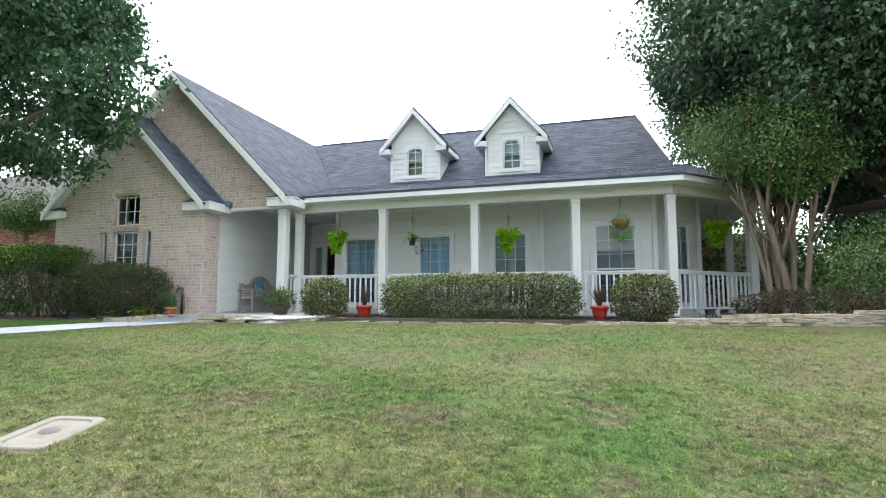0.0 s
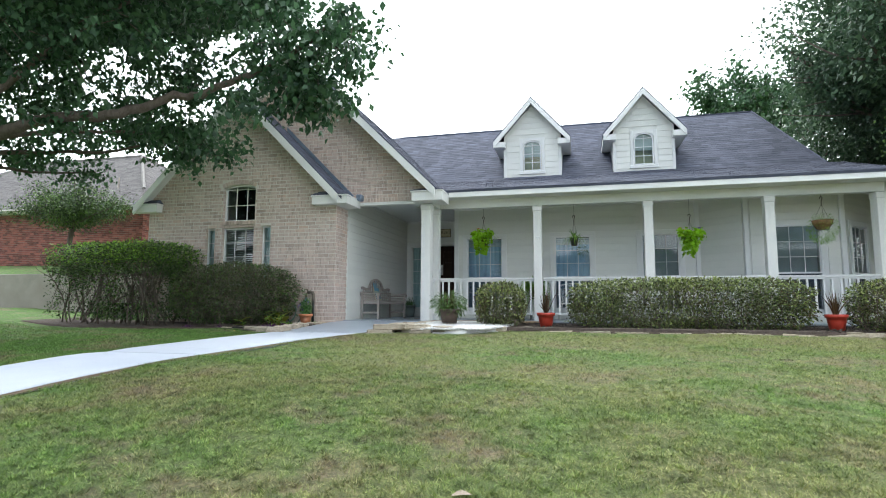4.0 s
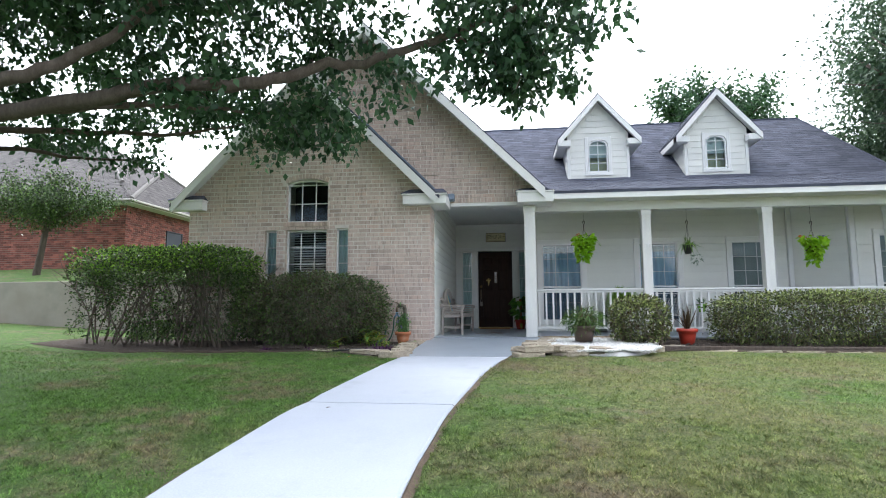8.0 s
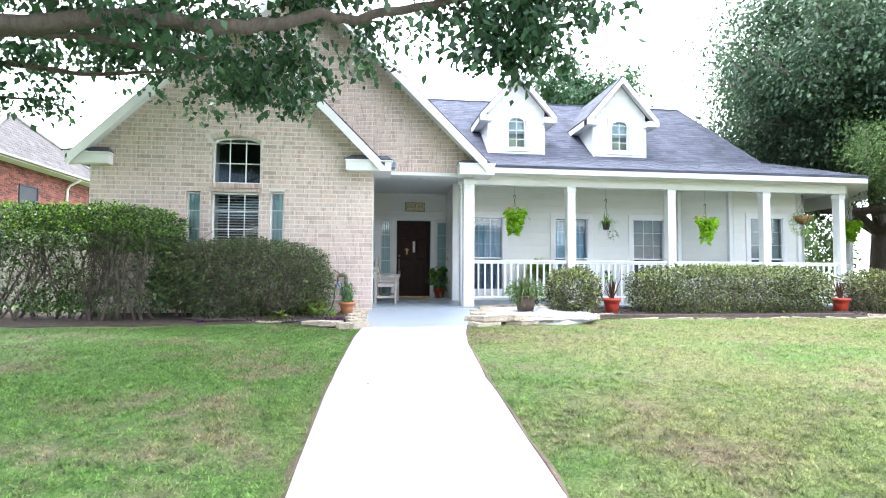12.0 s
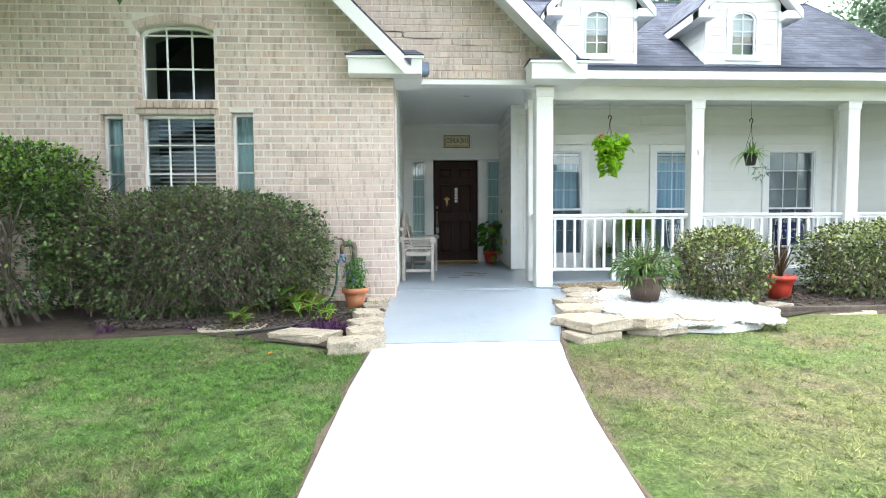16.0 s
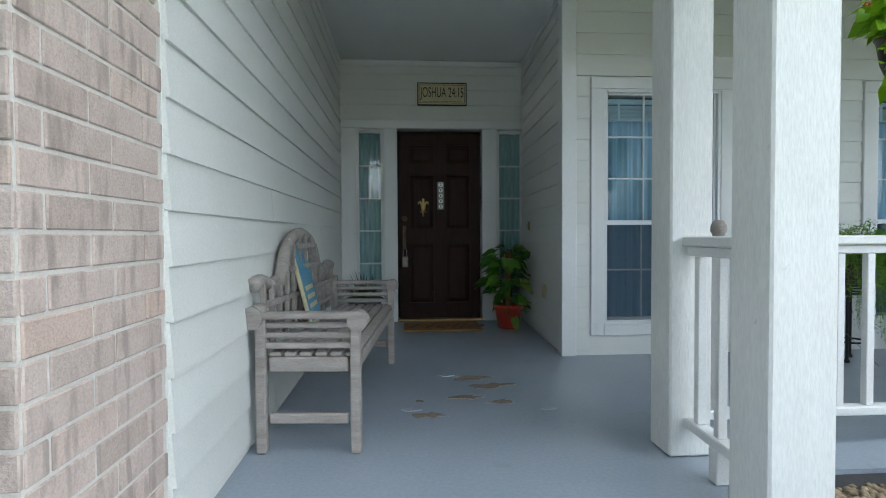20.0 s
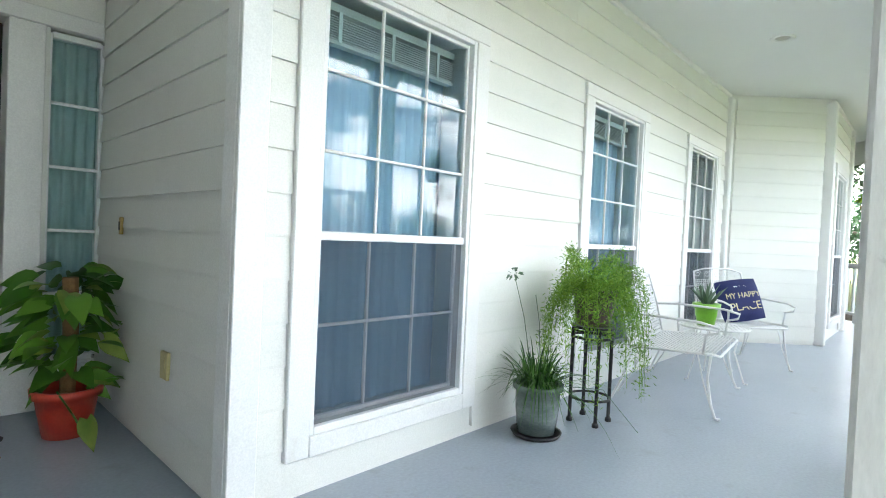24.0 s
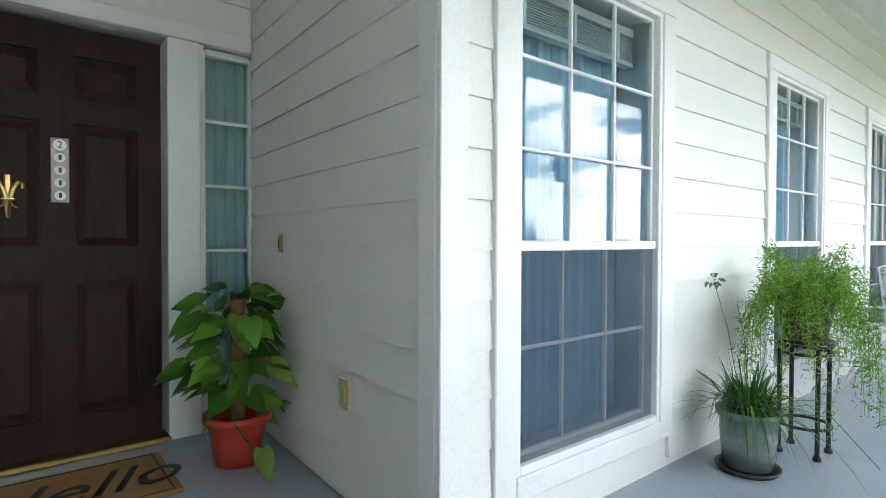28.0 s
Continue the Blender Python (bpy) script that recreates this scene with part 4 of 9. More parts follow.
# ==== roofs ====
def shingle_plane(name, org, along, up, length, lo, hi, run, mat_, parent=None, seed=1, expo=0.14):
    """Courses of tabs on a slope. org: eave corner; lo(v), hi(v): bounds along the eave at v metres up the slope."""
    rs = np.random.default_rng(seed)
    org, along, up = Vector(org), Vector(along).normalized(), Vector(up).normalized()
    nrm = along.cross(up)
    if nrm.z < 0:
        nrm = -nrm
    g, v = Geo(), 0.0
    while v < run:
        s, e = lo(v), hi(v)
        s -= float(rs.random()) * 0.3
        while s < e:
            wd = 0.20 + 0.16 * float(rs.random())
            a, b = max(s, lo(v)), min(s + wd, e)
            if b - a > 0.02:
                drop = 0.010 * float(rs.random())
                t = 0.006 + 0.004 * float(rs.random())
                v1 = min(v + expo + 0.02, run + 0.02)
                p = [org + along * x + up * q + nrm * h for x, q, h in ((a, v - drop, 0.0), (b, v - drop, 0.0), (a, v - drop, t), (b, v - drop, t), (a, v1, 0.004), (b, v1, 0.004))]
                g.add(p, [(0, 1, 3, 2), (2, 3, 5, 4), (0, 2, 4), (1, 5, 3)])
            s += wd
        v += expo
    ob = part(name, g, mat_, parent, "overlapping dark grey asphalt shingles", kind="stuff")
    return ob


def deck(name, quad, label, mat_=None, t=0.05):
    """A roof deck: a slab under the four or more corners given in order."""
    g = Geo()
    n = len(quad)
    g.add([(x, y, z - 0.004) for x, y, z in quad] + [(x, y, z - t) for x, y, z in quad], [tuple(range(n)), tuple(range(n, 2 * n))[::-1]] + [(i, n + i, n + (i + 1) % n, (i + 1) % n) for i in range(n)])
    return solid(name, g, mat_ or M["shingle"], label, "roof")


EZ, BRK_Y, BRK_Z, RID_Y, RID_Z = 2.868, -0.62, 3.90, 2.50, 6.38
RX, RXT = 10.50, 9.78     # the steep end of the main roof, at its foot and at the ridge
lab = "dark grey asphalt shingle roof"
low = deck("roof_porch", [(1.5, -4.23, EZ), (10.34, -4.23, EZ), (RX + 0.3, BRK_Y, BRK_Z), (0.5, BRK_Y, BRK_Z)], lab)
upr = deck("roof_main", [(-1.0, BRK_Y, BRK_Z), (RX, BRK_Y, BRK_Z), (RXT, RID_Y, RID_Z), (-1.9, RID_Y, RID_Z)], lab)
deck("roof_back", [(RXT, RID_Y, RID_Z), (RX, 9.4, 2.9), (-5.8, 9.4, 2.9), (-5.8, RID_Y, RID_Z)], lab)
deck("roof_end", [(10.34, -4.23, EZ), (12.53, -2.04, EZ), (RX + 0.3, BRK_Y, BRK_Z)], lab)
deck("roof_side", [(12.53, -2.04, EZ), (12.53, 7.0, EZ), (RX, 7.0, BRK_Z - 0.1), (RX, BRK_Y, BRK_Z), (RX + 0.3, BRK_Y, BRK_Z)], lab)
deck("roof_main_end", [(RX, BRK_Y, BRK_Z), (RX, 5.6, BRK_Z), (RXT, RID_Y, RID_Z)], lab)
dl = Vector((0, BRK_Y + 4.23, BRK_Z - EZ))
shingle_plane("shingles", (0, -4.23, EZ), (1, 0, 0), dl, 0, lambda v: (TZ - (EZ + v * dl.normalized().z)) / SLOPE_T + TA - 0.05, lambda v: 10.36 + 0.13 * v, dl.length, M["shingle"], low, 3)
du = Vector((0, RID_Y - BRK_Y, RID_Z - BRK_Z))
shingle_plane("shingles", (0, BRK_Y, BRK_Z), (1, 0, 0), du, 0, lambda v: (TZ - (BRK_Z + v * du.normalized().z)) / SLOPE_T + TA - 0.05, lambda v: RX - (RX - RXT) * v / du.length, du.length, M["shingle"], upr, 4)
solid("ridge_cap", Geo().tube([(RX, BRK_Y, BRK_Z), (RXT, RID_Y, RID_Z)], 0.035, 6), M["shingle"], "shingle cap along the roof end", "roof")
g = Geo()
for i in range(56):
    x = -1.70 + i * 0.205
    g.cbox(x, x + 0.2, RID_Y - 0.07, RID_Y + 0.07, RID_Z - 0.06, RID_Z + 0.008, 0.008)
solid("ridge_cap", g, M["shingle"], "shingle cap along the main ridge", "roof")

# wing roof (tall gable) and small gable roof
TF, SF = GY - 0.38, BY - 0.22
tr_eave = (TA + (TZ - 2.80) / SLOPE_T, 2.80)
wing = deck("roof_wing", [(tr_eave[0], TF, tr_eave[1]), (tr_eave[0], -4.0, tr_eave[1]), (TA + (TZ - 3.0) / SLOPE_T, -3.95, 3.0), (TA + (TZ - 3.0) / SLOPE_T, 2.6, 3.0), (TA, 2.6, TZ), (TA, TF, TZ)], lab, t=0.06)
wingl = deck("roof_wing_left", [(TA, TF, TZ), (TA, 2.6, TZ), (-5.8, 2.6, tall_roof(-5.8)), (-5.8, TF, tall_roof(-5.8))], lab, t=0.06)
ut = Vector((TA - tr_eave[0], 0, TZ - tr_eave[1]))
shingle_plane("shingles", (tr_eave[0], TF, tr_eave[1]), (0, 1, 0), ut, 0, lambda v: 0.0, lambda v: max(0.62, 0.62 + (v - 0.05) * 2.4) if v < 1.55 else 4.21 + (v - 1.567) * 0.885, ut.length, M["shingle"], wing, 5)
sr_x = -0.42
sm = deck("roof_small", [(sr_x, SF, small_roof(sr_x)), (sr_x, GY, small_roof(sr_x)), (SA, GY, SZ), (SA, SF, SZ)], lab, t=0.06)
sml = deck("roof_small_left", [(SA, SF, SZ), (SA, GY + 4, SZ), (-5.80, GY + 4, small_roof(-5.80)), (-5.80, SF, small_roof(-5.80))], lab, t=0.06)
us = Vector((SA - sr_x, 0, SZ - small_roof(sr_x)))
shingle_plane("shingles", (sr_x, SF, small_roof(sr_x)), (0, 1, 0), us, 0, lambda v: 0.0, lambda v: GY - SF, us.length, M["shingle"], sm, 6)
g = Geo()
g.prism([(sr_x - 0.05, small_roof(sr_x - 0.05) + 0.02), (SA + 0.9, small_roof(SA + 0.9) + 0.02), (SA + 0.9, small_roof(SA + 0.9) + 0.12), (sr_x - 0.05, small_roof(sr_x - 0.05) + 0.12)], "y", GY - 0.03, GY - 0.004)
solid("flashing", g, M["flashing"], "blue-grey metal step flashing along the gable wall", "flashing")


def rake(name, apex, zr, slope, x_end, y0, drop, back, label):
    """The barge board and sloping soffit of a gable, on one side."""
    sg = 1 if x_end > apex else -1
    def z(x):
        return zr - slope * abs(x - apex)
    k = drop
    g = Geo().prism([(apex, zr - 0.03), (x_end, z(x_end) - 0.03), (x_end, z(x_end) - 0.03 - k), (apex, zr - 0.03 - k)], "y", y0 - 0.03, y0 + 0.0)
    solid(name, g, M["white"], label, "fascia")
    s_ = Geo().prism([(apex, zr - 0.065), (x_end, z(x_end) - 0.065), (x_end, z(x_end) - 0.16), (apex, zr - 0.16)], "y", y0 + 0.001, back)
    solid("soffit_rake", s_, M["soffit"], "white sloping soffit of the gable", "soffit")


rake("fascia_small", SA, SZ, SLOPE_S, -0.50, SF, 0.20, BY - 0.002, "white barge board of the small gable")
rake("fascia_small_left", SA, SZ, SLOPE_S, -5.75, SF, 0.20, BY - 0.002, "white barge board of the small gable")
rake("fascia_tall", TA, TZ, SLOPE_T, tr_eave[0] - 0.05, TF, 0.20, GY - 0.002, "white barge board of the tall gable")
rake("fascia_tall_left", TA, TZ, SLOPE_T, -3.4, TF, 0.20, GY - 0.002, "white barge board of the tall gable")


def eave_return(name, x0, x1, y0, y1, z0, z1, label):
    """The boxed return at the foot of a gable, with its small sloping shingle top."""
    t = thing(name, label, "eave return", ((x0 + x1) / 2, y0, z0), kind="structure")
    part("box", Geo().cbox(x0, x1, y0, y1, z0, z1, 0.006), M["white"], t)
    part("crown", Geo().cbox(x0 - 0.02, x1 + 0.02, y0 - 0.022, y1, z1 - 0.035, z1 + 0.0, 0.006), M["white"], t)
    g = Geo()
    n = 3
    for i in range(n):      # three courses up to the wall, hipped at both ends
        a, b = i / n, (i + 1) / n
        ya, yb = y0 - 0.03 + (y1 - y0 + 0.03) * a, y0 - 0.03 + (y1 - y0 + 0.03) * b
        za, zb = z1 + 0.003 + 0.115 * a, z1 + 0.003 + 0.115 * b
        xa0, xa1, xb0, xb1 = x0 - 0.03 + 0.16 * a, x1 + 0.02 - 0.10 * a, x0 - 0.03 + 0.16 * b, x1 + 0.02 - 0.10 * b
        g.add([(xa0, ya, za), (xa1, ya, za), (xa1, ya, za + 0.009), (xa0, ya, za + 0.009), (xb0, yb, zb + 0.002), (xb1, yb, zb + 0.002), (xa0, y1, za), (xa1, y1, za), (xb0, y1, zb), (xb1, y1, zb)],
              [(0, 1, 2, 3), (3, 2, 5, 4), (0, 3, 4, 8, 6), (1, 7, 9, 5, 2), (4, 5, 9, 8)])
    part("shingle_top", g, M["shingle"], t, "sloping dark shingles")


eave_return("eave_return", -1.12, -0.30, SF + 0.02, BY - 0.014, 2.50, 2.70, "white boxed eave return of the brick gable")
solid("eave_side", Geo().cbox(LX + 0.001, -0.30, BY - 0.012, GY + 0.008, 2.50, 2.70, 0.005), M["white"], "white boxed eave along the gable's side", "eave")
eave_return("eave_return", -5.82, -5.12, SF + 0.02, BY - 0.014, 2.50, 2.70, "white boxed eave return of the brick gable")
eave_return("eave_return", 1.02, 1.70, TF + 0.02, GY - 0.014, 2.56, 2.78, "white boxed eave return over the paired posts")
solid("eave_side", Geo().cbox(1.40, 1.70, GY - 0.012, -4.16, 2.56, 2.78, 0.005), M["white"], "white boxed eave joining the porch fascia", "eave")
solid("downspout_elbow", Geo().cbox(-0.33, -0.20, -4.62, -4.45, 2.66, 2.80, 0.02), M["flashing"], "grey metal flashing elbow at the eave", "flashing")


# ==== dormers ====
def arch_window_parts(t, x0, x1, z0, zs, zt, y, cols, rows, frame_w, glass_in=0.05):
    """Frame, muntins and panes of a window with a low arched head; zs: where the arch springs."""
    cx, hw = (x0 + x1) / 2, (x1 - x0) / 2
    def top(x):
        return zs + (zt - zs) * math.sqrt(max(0.0, 1 - ((x - cx) / hw) ** 2)) if zt > zs else zt
    n = 14
    g = Geo()
    g.cbox(x0, x0 + frame_w, y - 0.02, y + 0.05, z0, zs, 0.003)
    g.cbox(x1 - frame_w, x1, y - 0.02, y + 0.05, z0, zs, 0.003)
    g.cbox(x0 + frame_w, x1 - frame_w, y - 0.02, y + 0.05, z0, z0 + frame_w, 0.003)
    for i in range(n):
        xa, xb = x0 + (x1 - x0) * i / n, x0 + (x1 - x0) * (i + 1) / n
        k = (hw - frame_w) / hw
        q = [(xa, top(xa)), (xb, top(xb)), (cx + (xb - cx) * k, top(xb) - frame_w), (cx + (xa - cx) * k, top(xa) - frame_w)]
        g.prism(q[::-1], "y", y - 0.02, y + 0.05)
    part("window_frame", g, M["vinyl"], t)
    for i in range(1, cols):
        x = x0 + (x1 - x0) * i / cols
        part("muntin", Geo().cbox(x - 0.009, x + 0.009, y - 0.004, y + 0.02, z0 + frame_w, top(x) - frame_w, 0.003), M["vinyl"], t)
    for j in range(1, rows):
        z = z0 + (zs - z0) * j / (rows - (1 if zt > zs else 0))
        part("muntin", Geo().cbox(x0 + frame_w, x1 - frame_w, y - 0.005, y + 0.018, z - 0.009, z + 0.009, 0.003), M["vinyl"], t)
    poly = [(x0 + 0.01, z0 + 0.01), (x1 - 0.01, z0 + 0.01)] + [(x1 - 0.01 - (x1 - x0 - 0.02) * i / n, top(x1 - 0.01 - (x1 - x0 - 0.02) * i / n) - 0.01) for i in range(n + 1)]
    gl = part("glass", Geo().add([(x, y + 0.022, z) for x, z in poly], [tuple(range(len(poly)))]), M["glass"], t)
    gl.visible_shadow = False


def dormer(x0, x1, lean):
    cx = (x0 + x1) / 2
    t = thing("dormer", "white lap-sided dormer with a steep gable roof and an arched window", "dormer", (cx, -0.53, 3.9), "roof dormers", "structure")
    y, z0, ze, zt = -0.53, 3.84, 5.02, 6.20
    hw, ov = (x1 - x0) / 2, 0.27
    sl = (zt - 4.99) / (hw + ov)
    wx0, wx1, wz0, wzs, wzt = cx - 0.25, cx + 0.25, 4.13, 4.86, 5.0
    g = Geo()
    g.box(x0, wx0 - 0.02, y, y + 0.12, z0, ze)
    g.box(wx1 + 0.02, x1, y, y + 0.12, z0, ze)
    g.box(wx0 - 0.02, wx1 + 0.02, y, y + 0.12, z0, wz0 - 0.02)
    g.prism([(x0, ze), (x1, ze), (x1, zt - 0.12 - sl * hw), (cx, zt - 0.12), (x0, zt - 0.12 - sl * hw)], "y", y, y + 0.12)
    for a, b in ((x0, x0 + 0.12), (x1 - 0.12, x1)):
        g.prism([(y + 0.12, 3.86), (y + 0.12, ze + 0.1), (1.45, ze + 0.1), (1.45, 5.1)], "x", a, b)
    wall = part("wall", g, M["siding"], t)
    rows = int((zt - 0.2 - z0) / BOARD)
    for r in range(rows + 1):
        lo, hi = z0 + 0.03 + r * BOARD, z0 + 0.03 + (r + 1) * BOARD
        half = min(hw - 0.07, (zt - 0.2 - hi) / sl)
        if half < 0.06:
            continue
        spans = [(cx - half, cx + half)]
        if lo < wzt + 0.06 and hi > wz0 - 0.08:
            spans = [(cx - half, wx0 - 0.10), (wx1 + 0.10, cx + half)]
        for a, b in spans:
            if b - a > 0.03:
                gg = Geo().prism([(y, lo), (y - 0.021, lo), (y - 0.021, lo + 0.012), (y - 0.009, hi + 0.003), (y, hi + 0.003)], "x", a, b)
                part("board", gg, M["siding"], wall)
        if z0 + r * BOARD < ze - 0.05:
            for sx, o in ((x1, 0.02), (x0 - 0.02, 0.02)):
                yy = y + 0.02
                zb = BRK_Z + (RID_Z - BRK_Z) / (RID_Y - BRK_Y) * (0 - BRK_Y)
                ye = BRK_Y + (lo - BRK_Z) * (RID_Y - BRK_Y) / (RID_Z - BRK_Z) + 0.15
                if ye > yy:
                    part("board", Geo().box(sx, sx + o, yy, ye, lo + 0.004, hi), M["siding"], wall)
    g = Geo()
    for a in (x0 - 0.012, x1 - 0.06):
        g.cbox(a, a + 0.072, y - 0.027, y + 0.0, z0, ze, 0.003)
    part("corner_board", g, M["white"], t)
    g = Geo()
    g.cbox(wx0 - 0.095, wx0 - 0.012, y - 0.035, y, wz0 - 0.03, wzt + 0.08, 0.004)
    g.cbox(wx1 + 0.012, wx1 + 0.095, y - 0.035, y, wz0 - 0.03, wzt + 0.08, 0.004)
    g.cbox(wx0 - 0.11, wx1 + 0.11, y - 0.05, y, wz0 - 0.10, wz0 - 0.012, 0.006)
    n = 10
    for i in range(n):
        xa, xb = wx0 - 0.012 + (wx1 - wx0 + 0.024) * i / n, wx0 - 0.012 + (wx1 - wx0 + 0.024) * (i + 1) / n
        f_ = lambda q: wzs + (wzt - wzs) * math.sqrt(max(0, 1 - ((q - cx) / (0.262)) ** 2)) + 0.008
        g.prism([(xa, f_(xa)), (xb, f_(xb)), (xb, wzt + 0.08), (xa, wzt + 0.08)], "y", y, y - 0.033)
    part("casing", g, M["white"], t, "white window casing")
    win = part("window", Geo().cbox(wx0 - 0.01, wx1 + 0.01, y + 0.051, y + 0.06, wz0 - 0.012, wz0 + 0.012, 0.002), M["vinyl"], t)
    arch_window_parts(win, wx0, wx1, wz0, wzs, wzt, y + 0.0, 2, 4, 0.028)
    part("window_blind", Geo().box(wx0, wx1, y + 0.10, y + 0.105, wz0 + 0.42, wzt), M["blind"], win, "half-drawn pale blind")
    part("window_lining", Geo().box(wx0 - 0.1, wx1 + 0.1, y + 0.28, y + 0.29, wz0 - 0.1, wzt + 0.1), M["sign_paint"], win, "yellowish room behind the pane")
    yr = BRK_Y + (zt - BRK_Z) * (RID_Y - BRK_Y) / (RID_Z - BRK_Z) + 0.2
    for sg in (-1, 1):
        xe = cx + sg * (hw + ov)
        yl = BRK_Y + (4.99 - BRK_Z) * (RID_Y - BRK_Y) / (RID_Z - BRK_Z) + 0.1
        q = [(cx, y - 0.26, zt), (xe, y - 0.26, 4.99), (xe, yl, 4.99), (cx, yr, zt)]
        g = Geo().add([p for p in q] + [(a, b, c - 0.04) for a, b, c in q], [(0, 1, 2, 3), (7, 6, 5, 4), (0, 4, 5, 1), (1, 5, 6, 2), (2, 6, 7, 3), (3, 7, 4, 0)])
        rf = part("roof", g, M["shingle"], t, "dark shingled dormer roof")
        up = Vector((-(hw + ov) * sg, 0, zt - 4.99))
        shingle_plane("shingles", (xe, y - 0.26, 4.995), (0, 1, 0), up, 0, lambda v: 0.0, lambda v: (yl + (yr - yl) * v / up.length) - y + 0.26, up.length, M["shingle"], rf, 11)
        k = 0.17
        g = Geo().prism([(cx, zt - 0.03), (xe, 4.96), (xe, 4.96 - k), (cx, zt - 0.03 - k)], "y", y - 0.29, y - 0.26)
        part("barge_board", g, M["white"], t)
        g = Geo().prism([(cx, zt - 0.06), (xe, 4.93), (xe, 4.90), (cx, zt - 0.1)], "y", y - 0.259, y - 0.0)
        part("soffit", g, M["soffit"], t)
        a, b = sorted((cx + sg * (hw - 0.06), xe))
        part("eave_box", Geo().cbox(a, b, y - 0.257, y - 0.03, 4.80, 4.955, 0.004), M["white"], t)
        part("eave_board", Geo().cbox(xe - 0.02 if sg > 0 else xe, xe if sg > 0 else xe + 0.02, y - 0.25, yl - 0.1, 4.80, 4.955, 0.003), M["white"], t)
        a, b = sorted((cx + sg * (hw + 0.0), xe - sg * 0.02))
        part("eave_soffit", Geo().box(a, b, y - 0.02, yl - 0.1, 4.82, 4.84), M["soffit"], t)
    return t


dormer(2.46, 4.05, 0)
dormer(5.46, 7.02, 0)

# ==== windows of the porch wall ====
def sash_window(name, x0, x1, y, label, inside, m=Matrix(), tall=True):
    """A double-hung window facing -y: casing boards, frame, sashes with muntins, panes and a screen below."""
    t = thing(name, label, "window", tuple(m @ Vector(((x0 + x1) / 2, y, WZ0))), "porch windows", "structure")
    cw = 0.105
    def P(nm, g, mt, lab_="", parent=None):
        g.v = [tuple(m @ Vector(p)) for p in g.v]
        return part(nm, g, M[mt], parent or t, lab_)
    P("casing", Geo().cbox(x0 - cw - 0.02, x0 - 0.02, y - 0.036, y, WZ0 - 0.105, WZ1 + 0.02, 0.004), "white")
    P("casing", Geo().cbox(x1 + 0.02, x1 + cw + 0.02, y - 0.036, y, WZ0 - 0.105, WZ1 + 0.02, 0.004), "white")
    P("casing", Geo().cbox(x0 - cw - 0.02, x1 + cw + 0.02, y - 0.0355, y, WZ1 + 0.021, WZ1 + 0.110, 0.004), "white")
    P("window_sill", Geo().cbox(x0 - 0.02, x1 + 0.02, y - 0.040, y, WZ0 - 0.105, WZ0 - 0.021, 0.004), "white")
    g = Geo()
    f = 0.018
    g.cbox(x0 - 0.02, x0 + 0.004, y - 0.03, y + 0.08, WZ0 - 0.02, WZ1 + 0.02, 0.003)
    g.cbox(x1 - 0.004, x1 + 0.02, y - 0.03, y + 0.08, WZ0 - 0.02, WZ1 + 0.02, 0.003)
    g.cbox(x0 + 0.004, x1 - 0.004, y - 0.03, y + 0.08, WZ0 - 0.02, WZ0 + 0.012, 0.003)
    g.cbox(x0 + 0.004, x1 - 0.004, y - 0.03, y + 0.08, WZ1 - 0.004, WZ1 + 0.02, 0.003)
    P("window_frame", g, "vinyl")
    def sash(z0, z1, yy, rows, lab_):
        s = Geo()
        s.cbox(x0 + 0.004, x0 + 0.004 + f, yy, yy + 0.03, z0, z1, 0.003)
        s.cbox(x1 - 0.004 - f, x1 - 0.004, yy, yy + 0.03, z0, z1, 0.003)
        s.cbox(x0 + 0.004 + f, x1 - 0.004 - f, yy, yy + 0.03, z0, z0 + f, 0.003)
        s.cbox(x0 + 0.004 + f, x1 - 0.004 - f, yy, yy + 0.03, z1 - f, z1, 0.003)
        sa = P("sash", s, "vinyl", lab_)
        a, b = x0 + 0.022, x1 - 0.022
        for i in (1, 2):
            x = a + (b - a) * i / 3
            P("muntin", Geo().cbox(x - 0.0065, x + 0.0065, yy - 0.002, yy + 0.014, z0 + f, z1 - f, 0.003), "vinyl", "", sa)
        for j in range(1, rows):
            z = z0 + f + (z1 - z0 - 2 * f) * j / rows
            P("muntin", Geo().cbox(a, b, yy - 0.003, yy + 0.013, z - 0.0065, z + 0.0065, 0.003), "vinyl", "", sa)
        gl = P("glass", Geo().add([(a - 0.01, yy + 0.016, z0 + 0.01), (b + 0.01, yy + 0.016, z0 + 0.01), (b + 0.01, yy + 0.016, z1 - 0.01), (a - 0.01, yy + 0.016, z1 - 0.01)], [(0, 1, 2, 3)]), "glass", "", sa)
        gl.visible_shadow = False
    sash(WZM, WZ1 - 0.004, y + 0.0, 3, "upper sash")
    sash(WZ0 + 0.012, WZM + 0.02, y + 0.034, 2, "lower sash")
    P("meeting_rail", Geo().cbox(x0 + 0.005, x1 - 0.005, y - 0.018, y + 0.03, WZM - 0.018, WZM + 0.018, 0.004), "vinyl")
    P("screen", Geo().add([(x0 + 0.012, y - 0.006, WZ0 + 0.012), (x1 - 0.012, y - 0.006, WZ0 + 0.012), (x1 - 0.012, y - 0.006, WZM - 0.018), (x0 + 0.012, y - 0.006, WZM - 0.018)], [(0, 1, 2, 3)]), "screen_cloth", "fine dark insect screen")
    jb = Geo()
    jb.box(x0 - 0.03, x0 - 0.004, y + 0.081, y + 0.19, WZ0 - 0.03, WZ1 + 0.03)
    jb.box(x1 + 0.004, x1 + 0.03, y + 0.081, y + 0.19, WZ0 - 0.03, WZ1 + 0.03)
